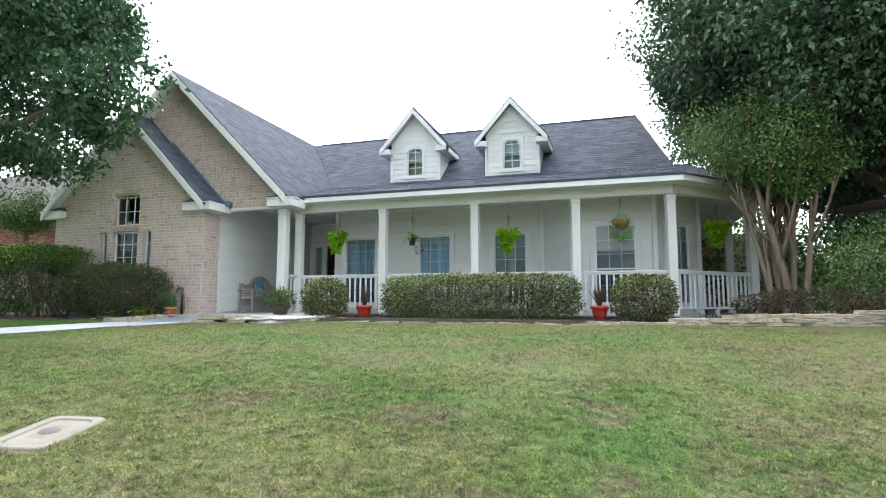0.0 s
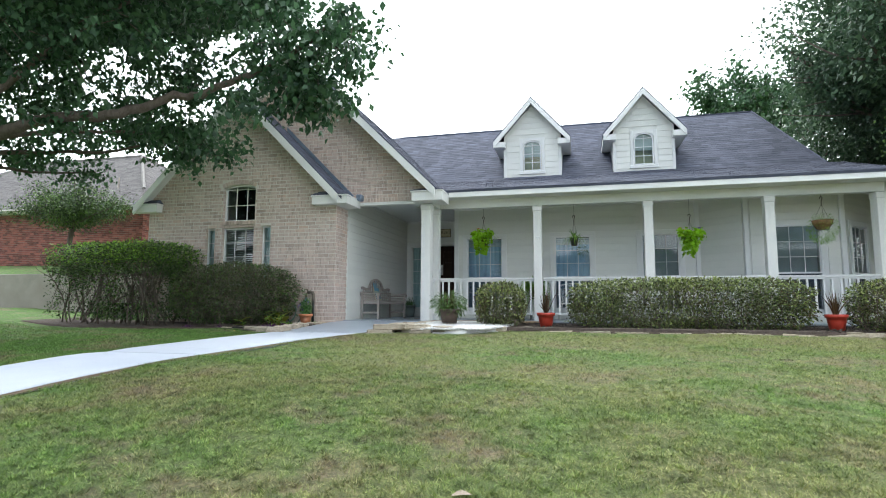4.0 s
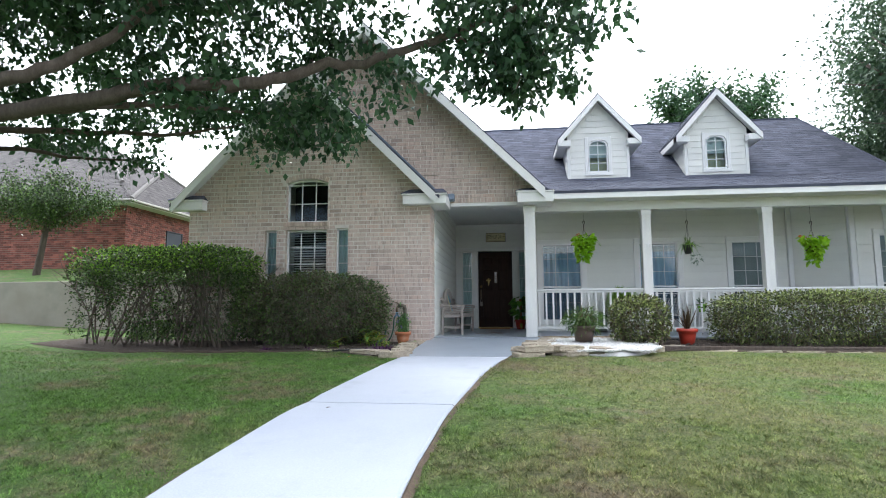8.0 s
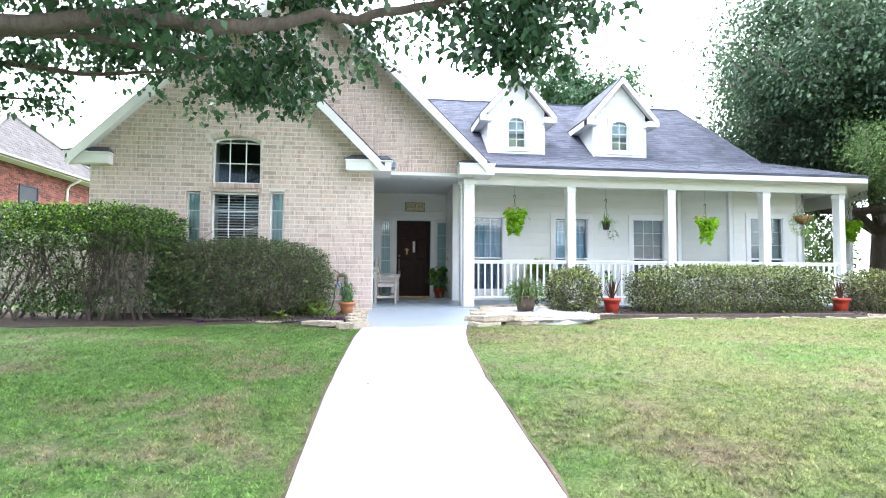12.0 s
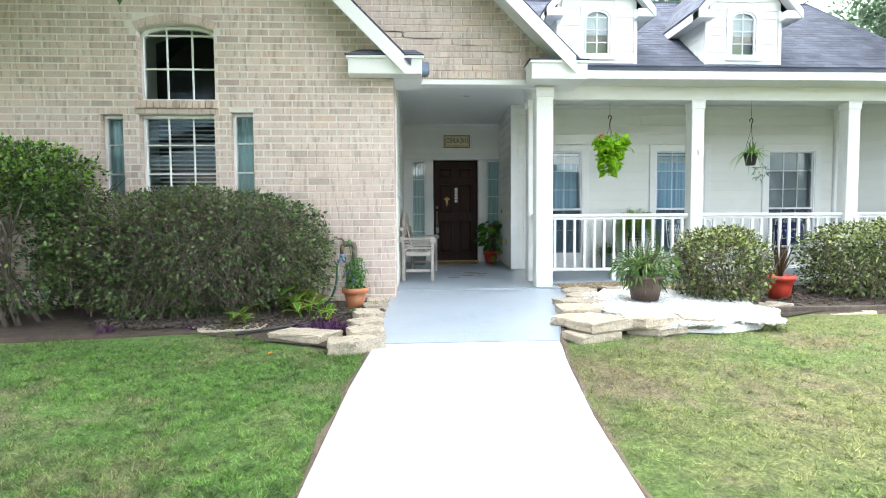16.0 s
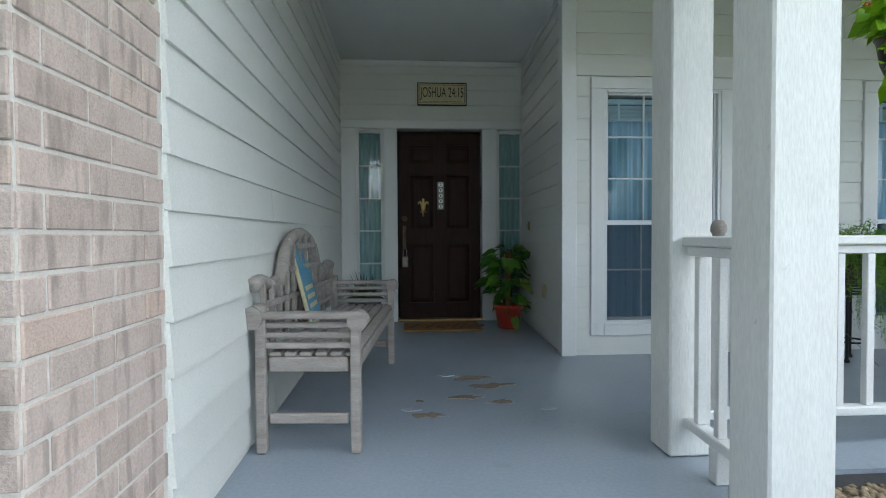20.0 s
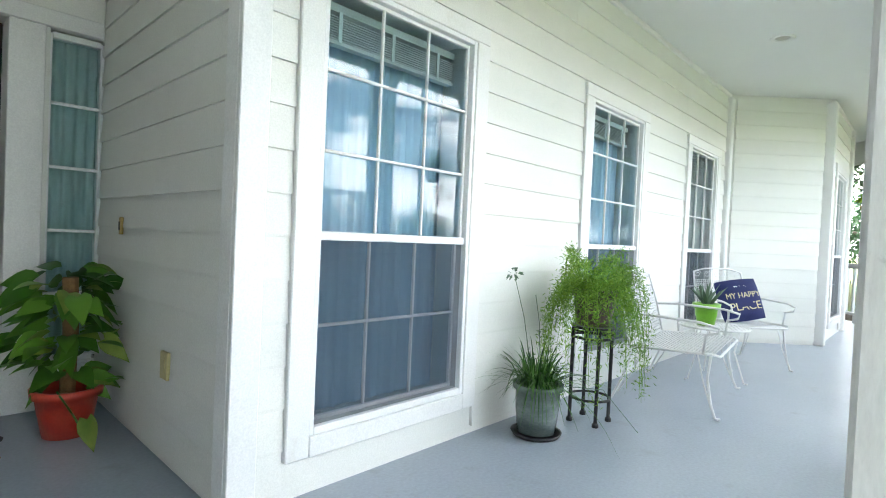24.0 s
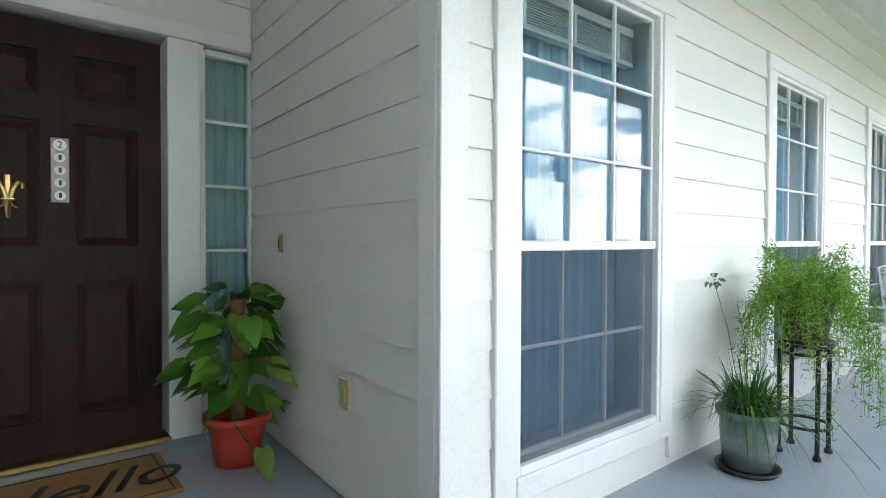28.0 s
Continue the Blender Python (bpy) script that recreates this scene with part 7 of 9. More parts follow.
part("basket", Geo().lathe([(0.0, -0.16), (0.09, -0.14), (0.16, -0.05), (0.185, 0.03), (0.17, 0.03), (0.0, 0.0)], (9.11, -3.74, 1.98), 24), M["coir"], t, smooth=True)
for q in range(8):
    aa = q * 0.785
    part("wire_rib", Geo().tube([(9.11 + r_ * math.cos(aa), -3.74 + r_ * math.sin(aa), 1.98 + z_) for r_, z_ in ((0.03, -0.166), (0.1, -0.145), (0.168, -0.05), (0.192, 0.035))], 0.003, 5), M["iron"], t)
leaf_cloud(t, (9.11, -3.74, 1.86), (0.27, 0.24, 0.30), 900, 0.045, M["leaf_fern"], 56, 0.25, 0.5)


# small ornament fixed to a porch post
g = Geo().lathe([(0.0, -0.035), (0.010, -0.022), (0.014, 0.0), (0.010, 0.020), (0.013, 0.030), (0.008, 0.042), (0.0, 0.045)], (3.62, -3.812, 1.80), 12)
for sg in (-1, 1):
    g.tube([(3.62, -3.812, 1.80), (3.62 + sg * 0.025, -3.816, 1.825), (3.62 + sg * 0.045, -3.818, 1.85)], 0.009, 6, 0.003)
g.tube([(3.62, -3.79, 1.80), (3.62, -3.812, 1.80)], 0.004, 6)
solid("bird_ornament", g, M["vinyl"], "small white bird ornament fixed to a porch post", "ornament", "thing", smooth=True)


# ==== shrubs and hedges ====
def shrub(name, label, centre, radii, n, size, mat_, seed, boxy=2.0, stems=30, category="shrub", group="", second=None, bare=0.0, twigs=0, airy=0.0, third=None):
    """A clipped shrub: many small leaves in an uneven shell over twigs. boxy: 2 round, more for squarer."""
    cx_, cy_ = centre
    z0 = float(ground(cx_, cy_))
    t = thing(name, label, category, (cx_, cy_, z0), group)
    rs = np.random.default_rng(seed)
    d = unit(rs.normal(size=(n, 3)))
    k = (np.abs(d) ** boxy).sum(1) ** (-1 / boxy)
    d = d * k[:, None]
    lump = np.array([1 + (0.10 if boxy < 4 else 0.045) * noise.noise((q[0] * 2.6 + seed, q[1] * 2.6, q[2] * 2.6)) + 0.06 * noise.noise((q[0] * 7 + seed, q[1] * 7, q[2] * 7)) + 0.06 * noise.noise((q[0] * 15, q[1] * 15 + seed, q[2] * 15)) for q in d])
    r = (1 - 0.45 * rs.random(n) ** 1.5) * lump
    cz = z0 + radii[2] * (1 + bare)
    P = np.array([cx_, cy_, cz]) + d * r[:, None] * np.array(radii)
    keep = (P[:, 2] > z0 + 0.03 + bare * radii[2] * (0.5 + 0.8 * rs.random(n)))
    if airy:      # thin below, dense in the clipped top
        keep &= rs.random(n) < np.where(P[:, 2] > z0 + 1.32 * radii[2], 1.0, np.where(np.array([noise.noise((q[0] * 1.6, q[1] * 1.6, q[2] * 2.2)) for q in P]) > 0.18, 0.55, airy))
    P, d = P[keep], d[keep]
    D = d + 0.9 * rs.normal(size=P.shape)
    v, f = leaf_batch(P, D, size * rs.uniform(0.55, 1.3, len(P)), 0.55, 0.1, seed)
    part("foliage", batch_mesh("foliage", [(v, f)], mat_), mat_, t)
    if second:
        mt, frac, only_top = second
        m2 = rs.random(len(P)) < frac
        if only_top:
            m2 &= P[:, 2] > cz + radii[2] * 0.45
        v, f = leaf_batch(P[m2] + d[m2] * 0.02, D[m2], size * rs.uniform(0.7, 1.3, m2.sum()), 0.6, 0.1, seed + 1)
        part("new_growth", batch_mesh("new_growth", [(v, f)], mt), mt, t, "paler new leaves", kind="stuff")
    if third:     # old bronze leaves, in patches
        mt, frac = third
        m3 = (rs.random(len(P)) < frac) & (np.array([noise.noise((q[0] * 1.3 + seed, q[1] * 1.3, q[2] * 2.0)) for q in P]) > -0.05)
        v, f = leaf_batch(P[m3] + d[m3] * 0.015, D[m3], size * rs.uniform(0.5, 1.0, m3.sum()), 0.5, 0.15, seed + 2)
        part("old_growth", batch_mesh("old_growth", [(v, f)], mt), mt, t, "bronze older leaves", kind="stuff")
    g = Geo()
    for i in range(stems):
        bx_, by_ = cx_ + radii[0] * rs.uniform(-0.75, 0.75), cy_ + radii[1] * rs.uniform(-0.6, 0.6)
        gz = float(ground(bx_, by_)) - 0.02
        ex, ey, ez = bx_ + rs.normal(0, 0.18), by_ + rs.normal(0, 0.14), cz + radii[2] * rs.uniform(-0.1, 0.75)
        mid = ((bx_ + ex) / 2 + rs.normal(0, 0.06), (by_ + ey) / 2 + rs.normal(0, 0.06), (gz + ez) / 2)
        g.tube([(bx_, by_, gz), mid, (ex, ey, ez)], rs.uniform(0.006, 0.014), 5, 0.003)
    part("stem_mass", g, M["twig"], t, kind="stuff")
    if twigs:
        i = rs.integers(0, len(P), twigs)
        tw = unit(d[i] + 0.8 * rs.normal(size=(twigs, 3)))
        v, f = blade_batch(P[i] - tw * 0.12, tw, rs.uniform(0.12, 0.26, twigs), 0.0022, 0.05, seed, 2)
        part("twig_mass", batch_mesh("twig_mass", [(v, f)], M["twig"]), M["twig"], t)
    return t


shrub("hedge", "tall clipped green hedge with bare stems below", (-5.37, -5.75), (1.64, 0.62, 0.83), 48000, 0.050, M["leaf_hedge"], 61, 8.0, 0, "hedge", second=(M["leaf_fern"], 0.34, True), bare=0.13, twigs=1500, airy=0.10)
hd = bpy.data.objects["hedge"]
rs = np.random.default_rng(611)
for i in range(34):
    x, y = -6.95 + 3.15 * (i + rs.random()) / 34, -5.75 + rs.uniform(-0.3, 0.3)
    gz = float(ground(x, y)) - 0.03
    p = Vector((x, y, gz))
    pts = [p]
    dd = Vector((rs.normal(0, 0.3), rs.normal(0, 0.15), 1.0)).normalized()
    g = Geo()
    for k in range(6):
        dd = (dd + Vector(rs.normal(0, 0.16, 3)) + Vector((0, 0, 0.1))).normalized()
        p = p + dd * 0.22
        pts.append(p.copy())
        if k > 0:
            for _ in range(3):
                e = (dd + Vector(rs.normal(0, 0.75, 3))).normalized()
                q = p + e * rs.uniform(0.15, 0.3)
                g.tube([p, q, q + (e + Vector((0, 0, 0.6)) + Vector(rs.normal(0, 0.4, 3))).normalized() * 0.22], 0.007, 5, 0.003)
    r = rs.uniform(0.014, 0.030)
    g.tube(pts, r, 7, r * 0.45)
    part("stem", g, M["bark"], hd, smooth=True)
shrub("bush", "rounded brown-green twiggy bush before the brick wall", (-2.72, -5.48), (1.36, 0.72, 0.65), 21000, 0.043, M["leaf_bush"], 62, 2.9, 60, "bush", second=(M["leaf_croton"], 0.34, False), twigs=15000, third=(M["leaf_bronze"], 0.22))
shrub("abelia_hedge", "low clipped hedge with glossy cream-green leaves along the porch", (6.30, -5.12), (1.98, 0.50, 0.45), 23000, 0.048, M["leaf_var"], 63, 5.0, 60, "hedge", second=(M["leaf_cream"], 0.20, True), twigs=5000, third=(M["leaf_bronze"], 0.34))
shrub("abelia_shrub", "small rounded shrub with pale green and bronze leaves", (3.02, -5.42), (0.46, 0.42, 0.43), 5200, 0.048, M["leaf_var"], 64, 2.8, 30, "shrub", "abelia shrubs", second=(M["leaf_cream"], 0.28, True), twigs=1600, third=(M["leaf_bronze"], 0.35))
shrub("abelia_shrub", "small square shrub with bronze and pale green leaves", (9.45, -5.15), (0.54, 0.45, 0.42), 6000, 0.048, M["leaf_var"], 65, 3.5, 30, "shrub", "abelia shrubs", second=(M["leaf_cream"], 0.2, True), twigs=2200, third=(M["leaf_bronze"], 0.6))
shrub("low_shrub", "low bronze ground shrub under the crape myrtle", (12.3, -4.6), (1.3, 0.5, 0.28), 6000, 0.04, M["leaf_bronze"], 66, 2.5, 40, "shrub", second=(M["leaf_bush"], 0.5, False), twigs=1200)

# pots and bed plants
p = pot("potted_ruellia", "terracotta pot of drooping green leaves and purple flowers", (-1.05, -5.42, float(ground(-1.05, -5.3)) + 0.02), round_pot(0.085, 0.130, 0.22, 0.026), M["terracotta"])
z = float(ground(-1.05, -5.3)) + 0.23
rs = np.random.default_rng(71)
g = Geo()
Ps, Ds = [], []
for k in range(24):
    aa = rs.uniform(0, 6.283)
    top = Vector((-1.05 + 0.17 * math.cos(aa) * rs.random(), -5.42 + 0.13 * math.sin(aa) * rs.random(), z + rs.uniform(0.15, 0.34)))
    if k == 0:
        top = Vector((-1.12, -5.38, z + 0.52))
    b0 = Vector((-1.05 + 0.06 * math.cos(aa), -5.42 + 0.06 * math.sin(aa), z - 0.02))
    g.tube([b0, (b0 + top) / 2 + Vector((0.01, 0, 0.02)), top], 0.004, 5)
    for s in range(11):
        q = b0 + (top - b0) * (0.2 + 0.8 * s / 10)
        Ps.append(q)
        Ds.append((math.cos(s * 2.4), math.sin(s * 2.4), -0.5 + 0.7 * rs.random()))
part("stem_mass", g, M["leaf_green"], p)
v, f = leaf_batch(np.array(Ps), np.array(Ds), rs.uniform(0.05, 0.09, len(Ps)), 0.30, 0.7, 72)
part("foliage", batch_mesh("foliage", [(v, f)], M["leaf_ruellia"]), M["leaf_ruellia"], p)
for k in range(4):
    leaf_cloud(p, (-1.05 + rs.uniform(-0.14, 0.14), -5.54, z + rs.uniform(0.08, 0.36)), (0.014, 0.014, 0.012), 8, 0.024, M["flower_purple"], 73 + k, 0.8, 0, nm="flower")

p = pot("potted_croton_grass", "brown pot with leafy greens and purple fountain grass on white stones", (2.07, -5.63, float(ground(2.0, -5.6)) + 0.11), round_pot(0.14, 0.19, 0.26), M["brown_pot"])
zb = float(ground(2.0, -5.6)) + 0.36
leaf_cloud(p, (2.07, -5.63, zb + 0.10), (0.33, 0.29, 0.22), 1150, 0.085, M["leaf_croton"], 74, 0.20, 0.45, shell=0.8)
tuft(p, (2.07, -5.63, zb), 90, 0.74, 0.0040, 0.75, M["leaf_bronze"], 0.55, 0.08, 75, 1.1, nm="grass_plume")
tuft(p, (2.07, -5.63, zb), 80, 0.72, 0.005, 0.8, M["leaf_bush"], 0.5, 0.06, 76, 1.1, nm="grass")
for x, y, sd in ((3.85, -5.22, 77), (8.66, -5.18, 78)):
    zg = float(ground(x, y)) + 0.02
    p = pot("potted_dracaena", "red plastic pot with spiky bronze leaves before the porch railing", (x, y, zg), round_pot(0.11, 0.155, 0.27, 0.03), M["red_plastic"], group="red pots")
    tuft(p, (x, y, zg + 0.25), 40, 0.5, 0.012, 0.25, M["leaf_bronze"], 0.4, 0.04, sd, 1.3)

def shell_ginger(x, y, canes, reach, seed):
    """Leaning canes with broad leaves: a yellow blade edge under a narrower green middle."""
    z0 = float(ground(x, y))
    t = thing("shell_ginger", "variegated ginger plant with yellow-edged green leaves in the mulch bed", "plant", (x, y, z0), "ginger plants")
    rs = np.random.default_rng(seed)
    for k in range(canes):
        aa = rs.uniform(0, 6.283)
        lean = Vector((math.cos(aa) * 0.35, math.sin(aa) * 0.3, 1.0)).normalized()
        h = reach * rs.uniform(0.55, 1.0)
        b0 = Vector((x + 0.06 * math.cos(aa), y + 0.06 * math.sin(aa), z0))
        part("cane", Geo().tube([b0, b0 + lean * h * 0.5, b0 + lean * h], 0.008, 6, 0.004), M["leaf_fern"], t)
        n = 4
        P = np.array([tuple(b0 + lean * h * (0.35 + 0.65 * i / (n - 1))) for i in range(n)])
        da = aa + np.array([math.pi * (i % 2) for i in range(n)]) + rs.normal(0, 0.4, n)
        D = np.stack([np.cos(da), np.sin(da), rs.uniform(0.35, 0.9, n)], 1)
        L, bend = rs.uniform(0.55, 0.8, n) * (0.24 + 0.42 * reach), rs.uniform(0.3, 0.6, n)
        for nm, w, up, mt in (("leaf_edge", 0.20, 0.0, "leaf_yellow"), ("leaf_blade", 0.125, 0.004, "leaf_green2")):
            v, f = blade_batch(P + np.array([0, 0, up]), D, L, L * w, bend, seed + k, 6)
            part(nm, batch_mesh(nm, [(v, f)], M[mt]), M[mt], t, "yellow leaf margins" if up == 0 else "")


for x, y, canes, reach, sd in ((-1.58, -5.50, 4, 0.50, 80), (-1.47, -5.88, 4, 0.34, 85), (-1.70, -5.72, 2, 0.30, 90), (-1.22, -6.05, 2, 0.20, 95), (-1.95, -6.12, 2, 0.22, 97)):
    shell_ginger(x, y, canes, reach, sd)
for i, (x, y, r) in enumerate([(-1.22, -6.32, 0.17), (-1.08, -6.42, 0.12), (-2.45, -6.22, 0.10), (-1.55, -6.25, 0.10), (-3.2, -6.3, 0.09), (10.6, -5.0, 0.25), (12.0, -4.9, 0.2)]):
    zg = float(ground(x, y))
    t = thing("purple_heart", "low purple-leaved trailing plant in the bed", "plant", (x, y, zg), "purple ground plants")
    tuft(t, (x, y, zg + 0.02), 90 if r > 0.11 else 26, r * 0.95, 0.016, 0.45, M["leaf_purple"], 1.0, r * 1.3, 82 + i, 0.45)
for i, (x, y) in enumerate([(-0.86, -5.45), (-1.0, -5.75), (-1.3, -5.6), (-2.2, -5.9), (1.62, -4.35), (1.85, -4.25), (2.5, -4.2)]):
    zg = float(ground(x, y)) + 0.02
    t = thing("weed", "small green weed growing in the bed", "plant", (x, y, zg), "weeds")
    tuft(t, (x, y, zg), 46, 0.13, 0.006, 0.6, M["leaf_fern"], 0.7, 0.06, 90 + i, 0.8)

# hose bib and hose
t = thing("water_tap", "old metal water tap on a foam-wrapped standpipe by the brick wall", "tap", (-1.12, -5.03, 0))
part("standpipe", Geo().tube([(-1.09, -5.03, -0.1), (-1.09, -5.03, 0.40)], 0.028, 10), M["black"], t, smooth=True)
part("pipe_wrap", Geo().tube([(-1.09, -5.03, 0.40), (-1.09, -5.03, 0.55)], 0.033, 12), M["foam"], t, "grey foam pipe wrap", smooth=True)
part("elbow", Geo().tube([(-1.09, -5.03, 0.54), (-1.10, -5.035, 0.60), (-1.15, -5.04, 0.615), (-1.22, -5.045, 0.60)], 0.034, 12), M["foam"], t, "brown-grey wrapped elbow", smooth=True)
part("handle", Geo().tube([(-1.20, -5.05, 0.635), (-1.245, -5.055, 0.665)], 0.009, 8).tube([(-1.27, -5.09, 0.665), (-1.225, -5.02, 0.672)], 0.008, 8), M["bronze"], t, "dull brass tap handle", smooth=True)
vb = part("valve", Geo().tube([(-1.22, -5.05, 0.60), (-1.235, -5.07, 0.55), (-1.23, -5.08, 0.49)], 0.022, 12), M["bronze"], t, "brass valve body", smooth=True)
part("splitter", Geo().tube([(-1.23, -5.08, 0.49), (-1.23, -5.085, 0.45)], 0.027, 12).tube([(-1.23, -5.085, 0.455), (-1.275, -5.09, 0.40)], 0.019, 10).tube([(-1.23, -5.085, 0.455), (-1.185, -5.09, 0.40)], 0.019, 10), M["timer"], t, "grey-blue two-way hose splitter", smooth=True)
hose = [(-1.275, -5.09, 0.40), (-1.285, -5.10, 0.33), (-1.30, -5.11, 0.15), (-1.37, -5.13, -0.02), (-1.50, -5.15, -0.06), (-1.62, -5.14, 0.03), (-1.67, -5.11, 0.16), (-1.63, -5.09, 0.27), (-1.52, -5.09, 0.31), (-1.44, -5.12, 0.24), (-1.43, -5.2, 0.08), (-1.5, -5.34, -0.03), (-1.7, -5.5, -0.04)]
dense = []
for i in range(len(hose) - 1):
    for k in range(6):
        p0, p1, p2, p3 = (Vector(hose[max(0, min(len(hose) - 1, j))]) for j in (i - 1, i, i + 1, i + 2))
        u = k / 6
        dense.append(0.5 * (2 * p1 + (p2 - p0) * u + (2 * p0 - 5 * p1 + 4 * p2 - p3) * u * u + (3 * p1 - p0 - 3 * p2 + p3) * u ** 3))
solid("garden_hose", Geo().tube(dense, 0.013, 8), M["hose"], "green garden hose looped from the tap", "hose", "thing", smooth=True)
drip = [(-1.185, -5.09, 0.0), (-0.86, -5.30, 0.0), (-0.95, -5.55, -0.04), (-1.15, -5.9, -0.06), (-1.4, -6.2, -0.06), (-1.75, -6.45, -0.07), (-1.95, -6.6, -0.1)]
solid("drip_hose", Geo().tube([(x, y, float(ground(x, y)) + 0.045) for x, y, _ in drip], 0.014, 7), M["black"], "black soaker hose lying along the bed", "hose", "thing", smooth=True)


# ==== stones ====
def slab_stone(x, y, lx, ly, h, rz, seed, lift=0.0, z=None, tilt=0.0, group="edging stones"):
    """A rough quarried slab: an uneven polygon with chipped edges and a worn, dished top."""
    rs = random.Random(seed)
    h *= 0.85
    n = rs.choice((4, 5, 5))
    corner = []
    for i in range(n):
        aa = 2 * math.pi * (i + 0.40 * rs.random()) / n + 0.4
        k = 0.92 + 0.30 * rs.random()
        corner.append((lx / 2 * k * math.copysign(abs(math.cos(aa)) ** 0.6, math.cos(aa)), ly / 2 * k * math.copysign(abs(math.sin(aa)) ** 0.6, math.sin(aa))))
    ring_ = []
    for i in range(n):
        (ax, ay), (bx2, by2) = corner[i], corner[(i + 1) % n]
        for u in (0.0, 0.1, 0.36, 0.64, 0.9):
            j = 0.0 if u in (0.0, 0.1, 0.9) else 0.018
            ring_.append((ax + (bx2 - ax) * u + rs.uniform(-j, j), ay + (by2 - ay) * u + rs.uniform(-j, j)))
    m = len(ring_)
    g = Geo()
    slope = (rs.uniform(-0.05, 0.05), rs.uniform(-0.05, 0.05))
    for kz, sc, jz in ((0.0, 0.93, 0.0), (0.25, 1.0, 0.006), (0.62, 0.975, 0.008), (0.90, 0.99, 0.006), (1.0, 0.955, 0.005), (1.0, 0.62, 0.007), (0.98, 0.28, 0.006)):
        for (px_, py_) in ring_:
            w = 0.007 if sc > 0.9 else 0.004
            px2, py2 = px_ * sc + rs.uniform(-w, w), py_ * sc + rs.uniform(-w, w)
            g.v.append((px2, py2, h * kz + rs.uniform(-jz, jz) + (px2 * slope[0] + py2 * slope[1] if kz > 0.3 else 0)))
    for r_ in range(6):
        for i in range(m):
            g.f.append((r_ * m + i, r_ * m + (i + 1) % m, (r_ + 1) * m + (i + 1) % m, (r_ + 1) * m + i))
    g.v.append((0, 0, h * 0.97))
    g.f += [(6 * m + i, 6 * m + (i + 1) % m, 7 * m) for i in range(m)]
    zz = (float(ground(x, y)) - 0.02 + lift) if z is None else z
    ob = part("edging_stone", g, M["limestone"], None)
    ob.matrix_basis = Matrix.Translation((x, y, zz)) @ Matrix.Rotation(radians(rz), 4, "Z") @ Matrix.Rotation(radians(tilt), 4, "X")
    return tagged(ob, "rough flat limestone slab edging the garden bed", "stone", group)


# x, y, length, width, thickness, turn, height of the top
EDGE = [(-0.84, -5.05, 0.30, 0.34, 0.08, 10, 0.03), (-0.84, -5.45, 0.32, 0.30, 0.08, 20, 0.03), (-0.87, -5.93, 0.33, 0.30, 0.10, 25, 0.03), (-0.86, -6.34, 0.34, 0.34, 0.11, 30, 0.02), (-0.85, -6.68, 0.34, 0.32, 0.12, 40, 0.005), (-0.90, -6.98, 0.42, 0.36, 0.13, 35, -0.01),
        (-1.38, -6.62, 0.58, 0.34, 0.11, -18, -0.02), (-2.10, -6.24, 0.68, 0.34, 0.11, 6, -0.045),
        (1.62, -4.80, 0.40, 0.42, 0.10, -35, 0.015), (1.52, -5.18, 0.40, 0.36, 0.11, -15, 0.01), (1.36, -5.56, 0.46, 0.40, 0.12, 25, 0.005), (1.24, -5.98, 0.44, 0.38, 0.12, 30, 0.0), (1.16, -6.34, 0.52, 0.38, 0.10, 22, -0.03), (2.15, -4.72, 0.55, 0.26, 0.09, 0, 0.02), (2.62, -4.75, 0.45, 0.26, 0.09, 8, 0.02),
        (1.13, -6.76, 0.56, 0.36, 0.10, 20, -0.09), (1.21, -6.68, 0.60, 0.44, 0.11, 24, 0.0), (1.72, -6.64, 0.50, 0.30, 0.09, 14, -0.075), (1.68, -6.58, 0.52, 0.36, 0.10, 10, 0.005), (2.34, -6.36, 0.78, 0.40, 0.11, 27, -0.035), (2.93, -6.06, 0.62, 0.42, 0.11, 14, -0.04), (3.40, -5.68, 0.52, 0.30, 0.09, 16, -0.055)]
for i, e in enumerate(EDGE):
    low = 0.055 if e[0] < 0 else 0.0
    slab_stone(e[0], e[1], e[2], e[3], e[4], e[5], 200 + i, z=e[6] - low - 0.85 * e[4])
for i, x in enumerate(np.arange(4.1, 8.5, 0.62)):
    slab_stone(float(x), -5.98, 0.55, 0.22, 0.05, 2, 260 + i, -0.01)
wall_rows = [(8.75, 1), (9.3, 1), (9.85, 2), (10.4, 2), (10.95, 3), (11.5, 3), (12.05, 3), (12.6, 4), (13.15, 4), (13.7, 3)]
for i, (x, k) in enumerate(wall_rows):
    y = -6.0 + 0.13 * max(0, x - 9.4)
    for j in range(k):
        slab_stone(x + 0.25 * (j % 2), y + 0.03 * j, 0.62, 0.36, 0.085, 8 + 5 * math.sin(i * 2.1 + j), 280 + 5 * i + j, 0.062 * j, group="stacked wall stones")


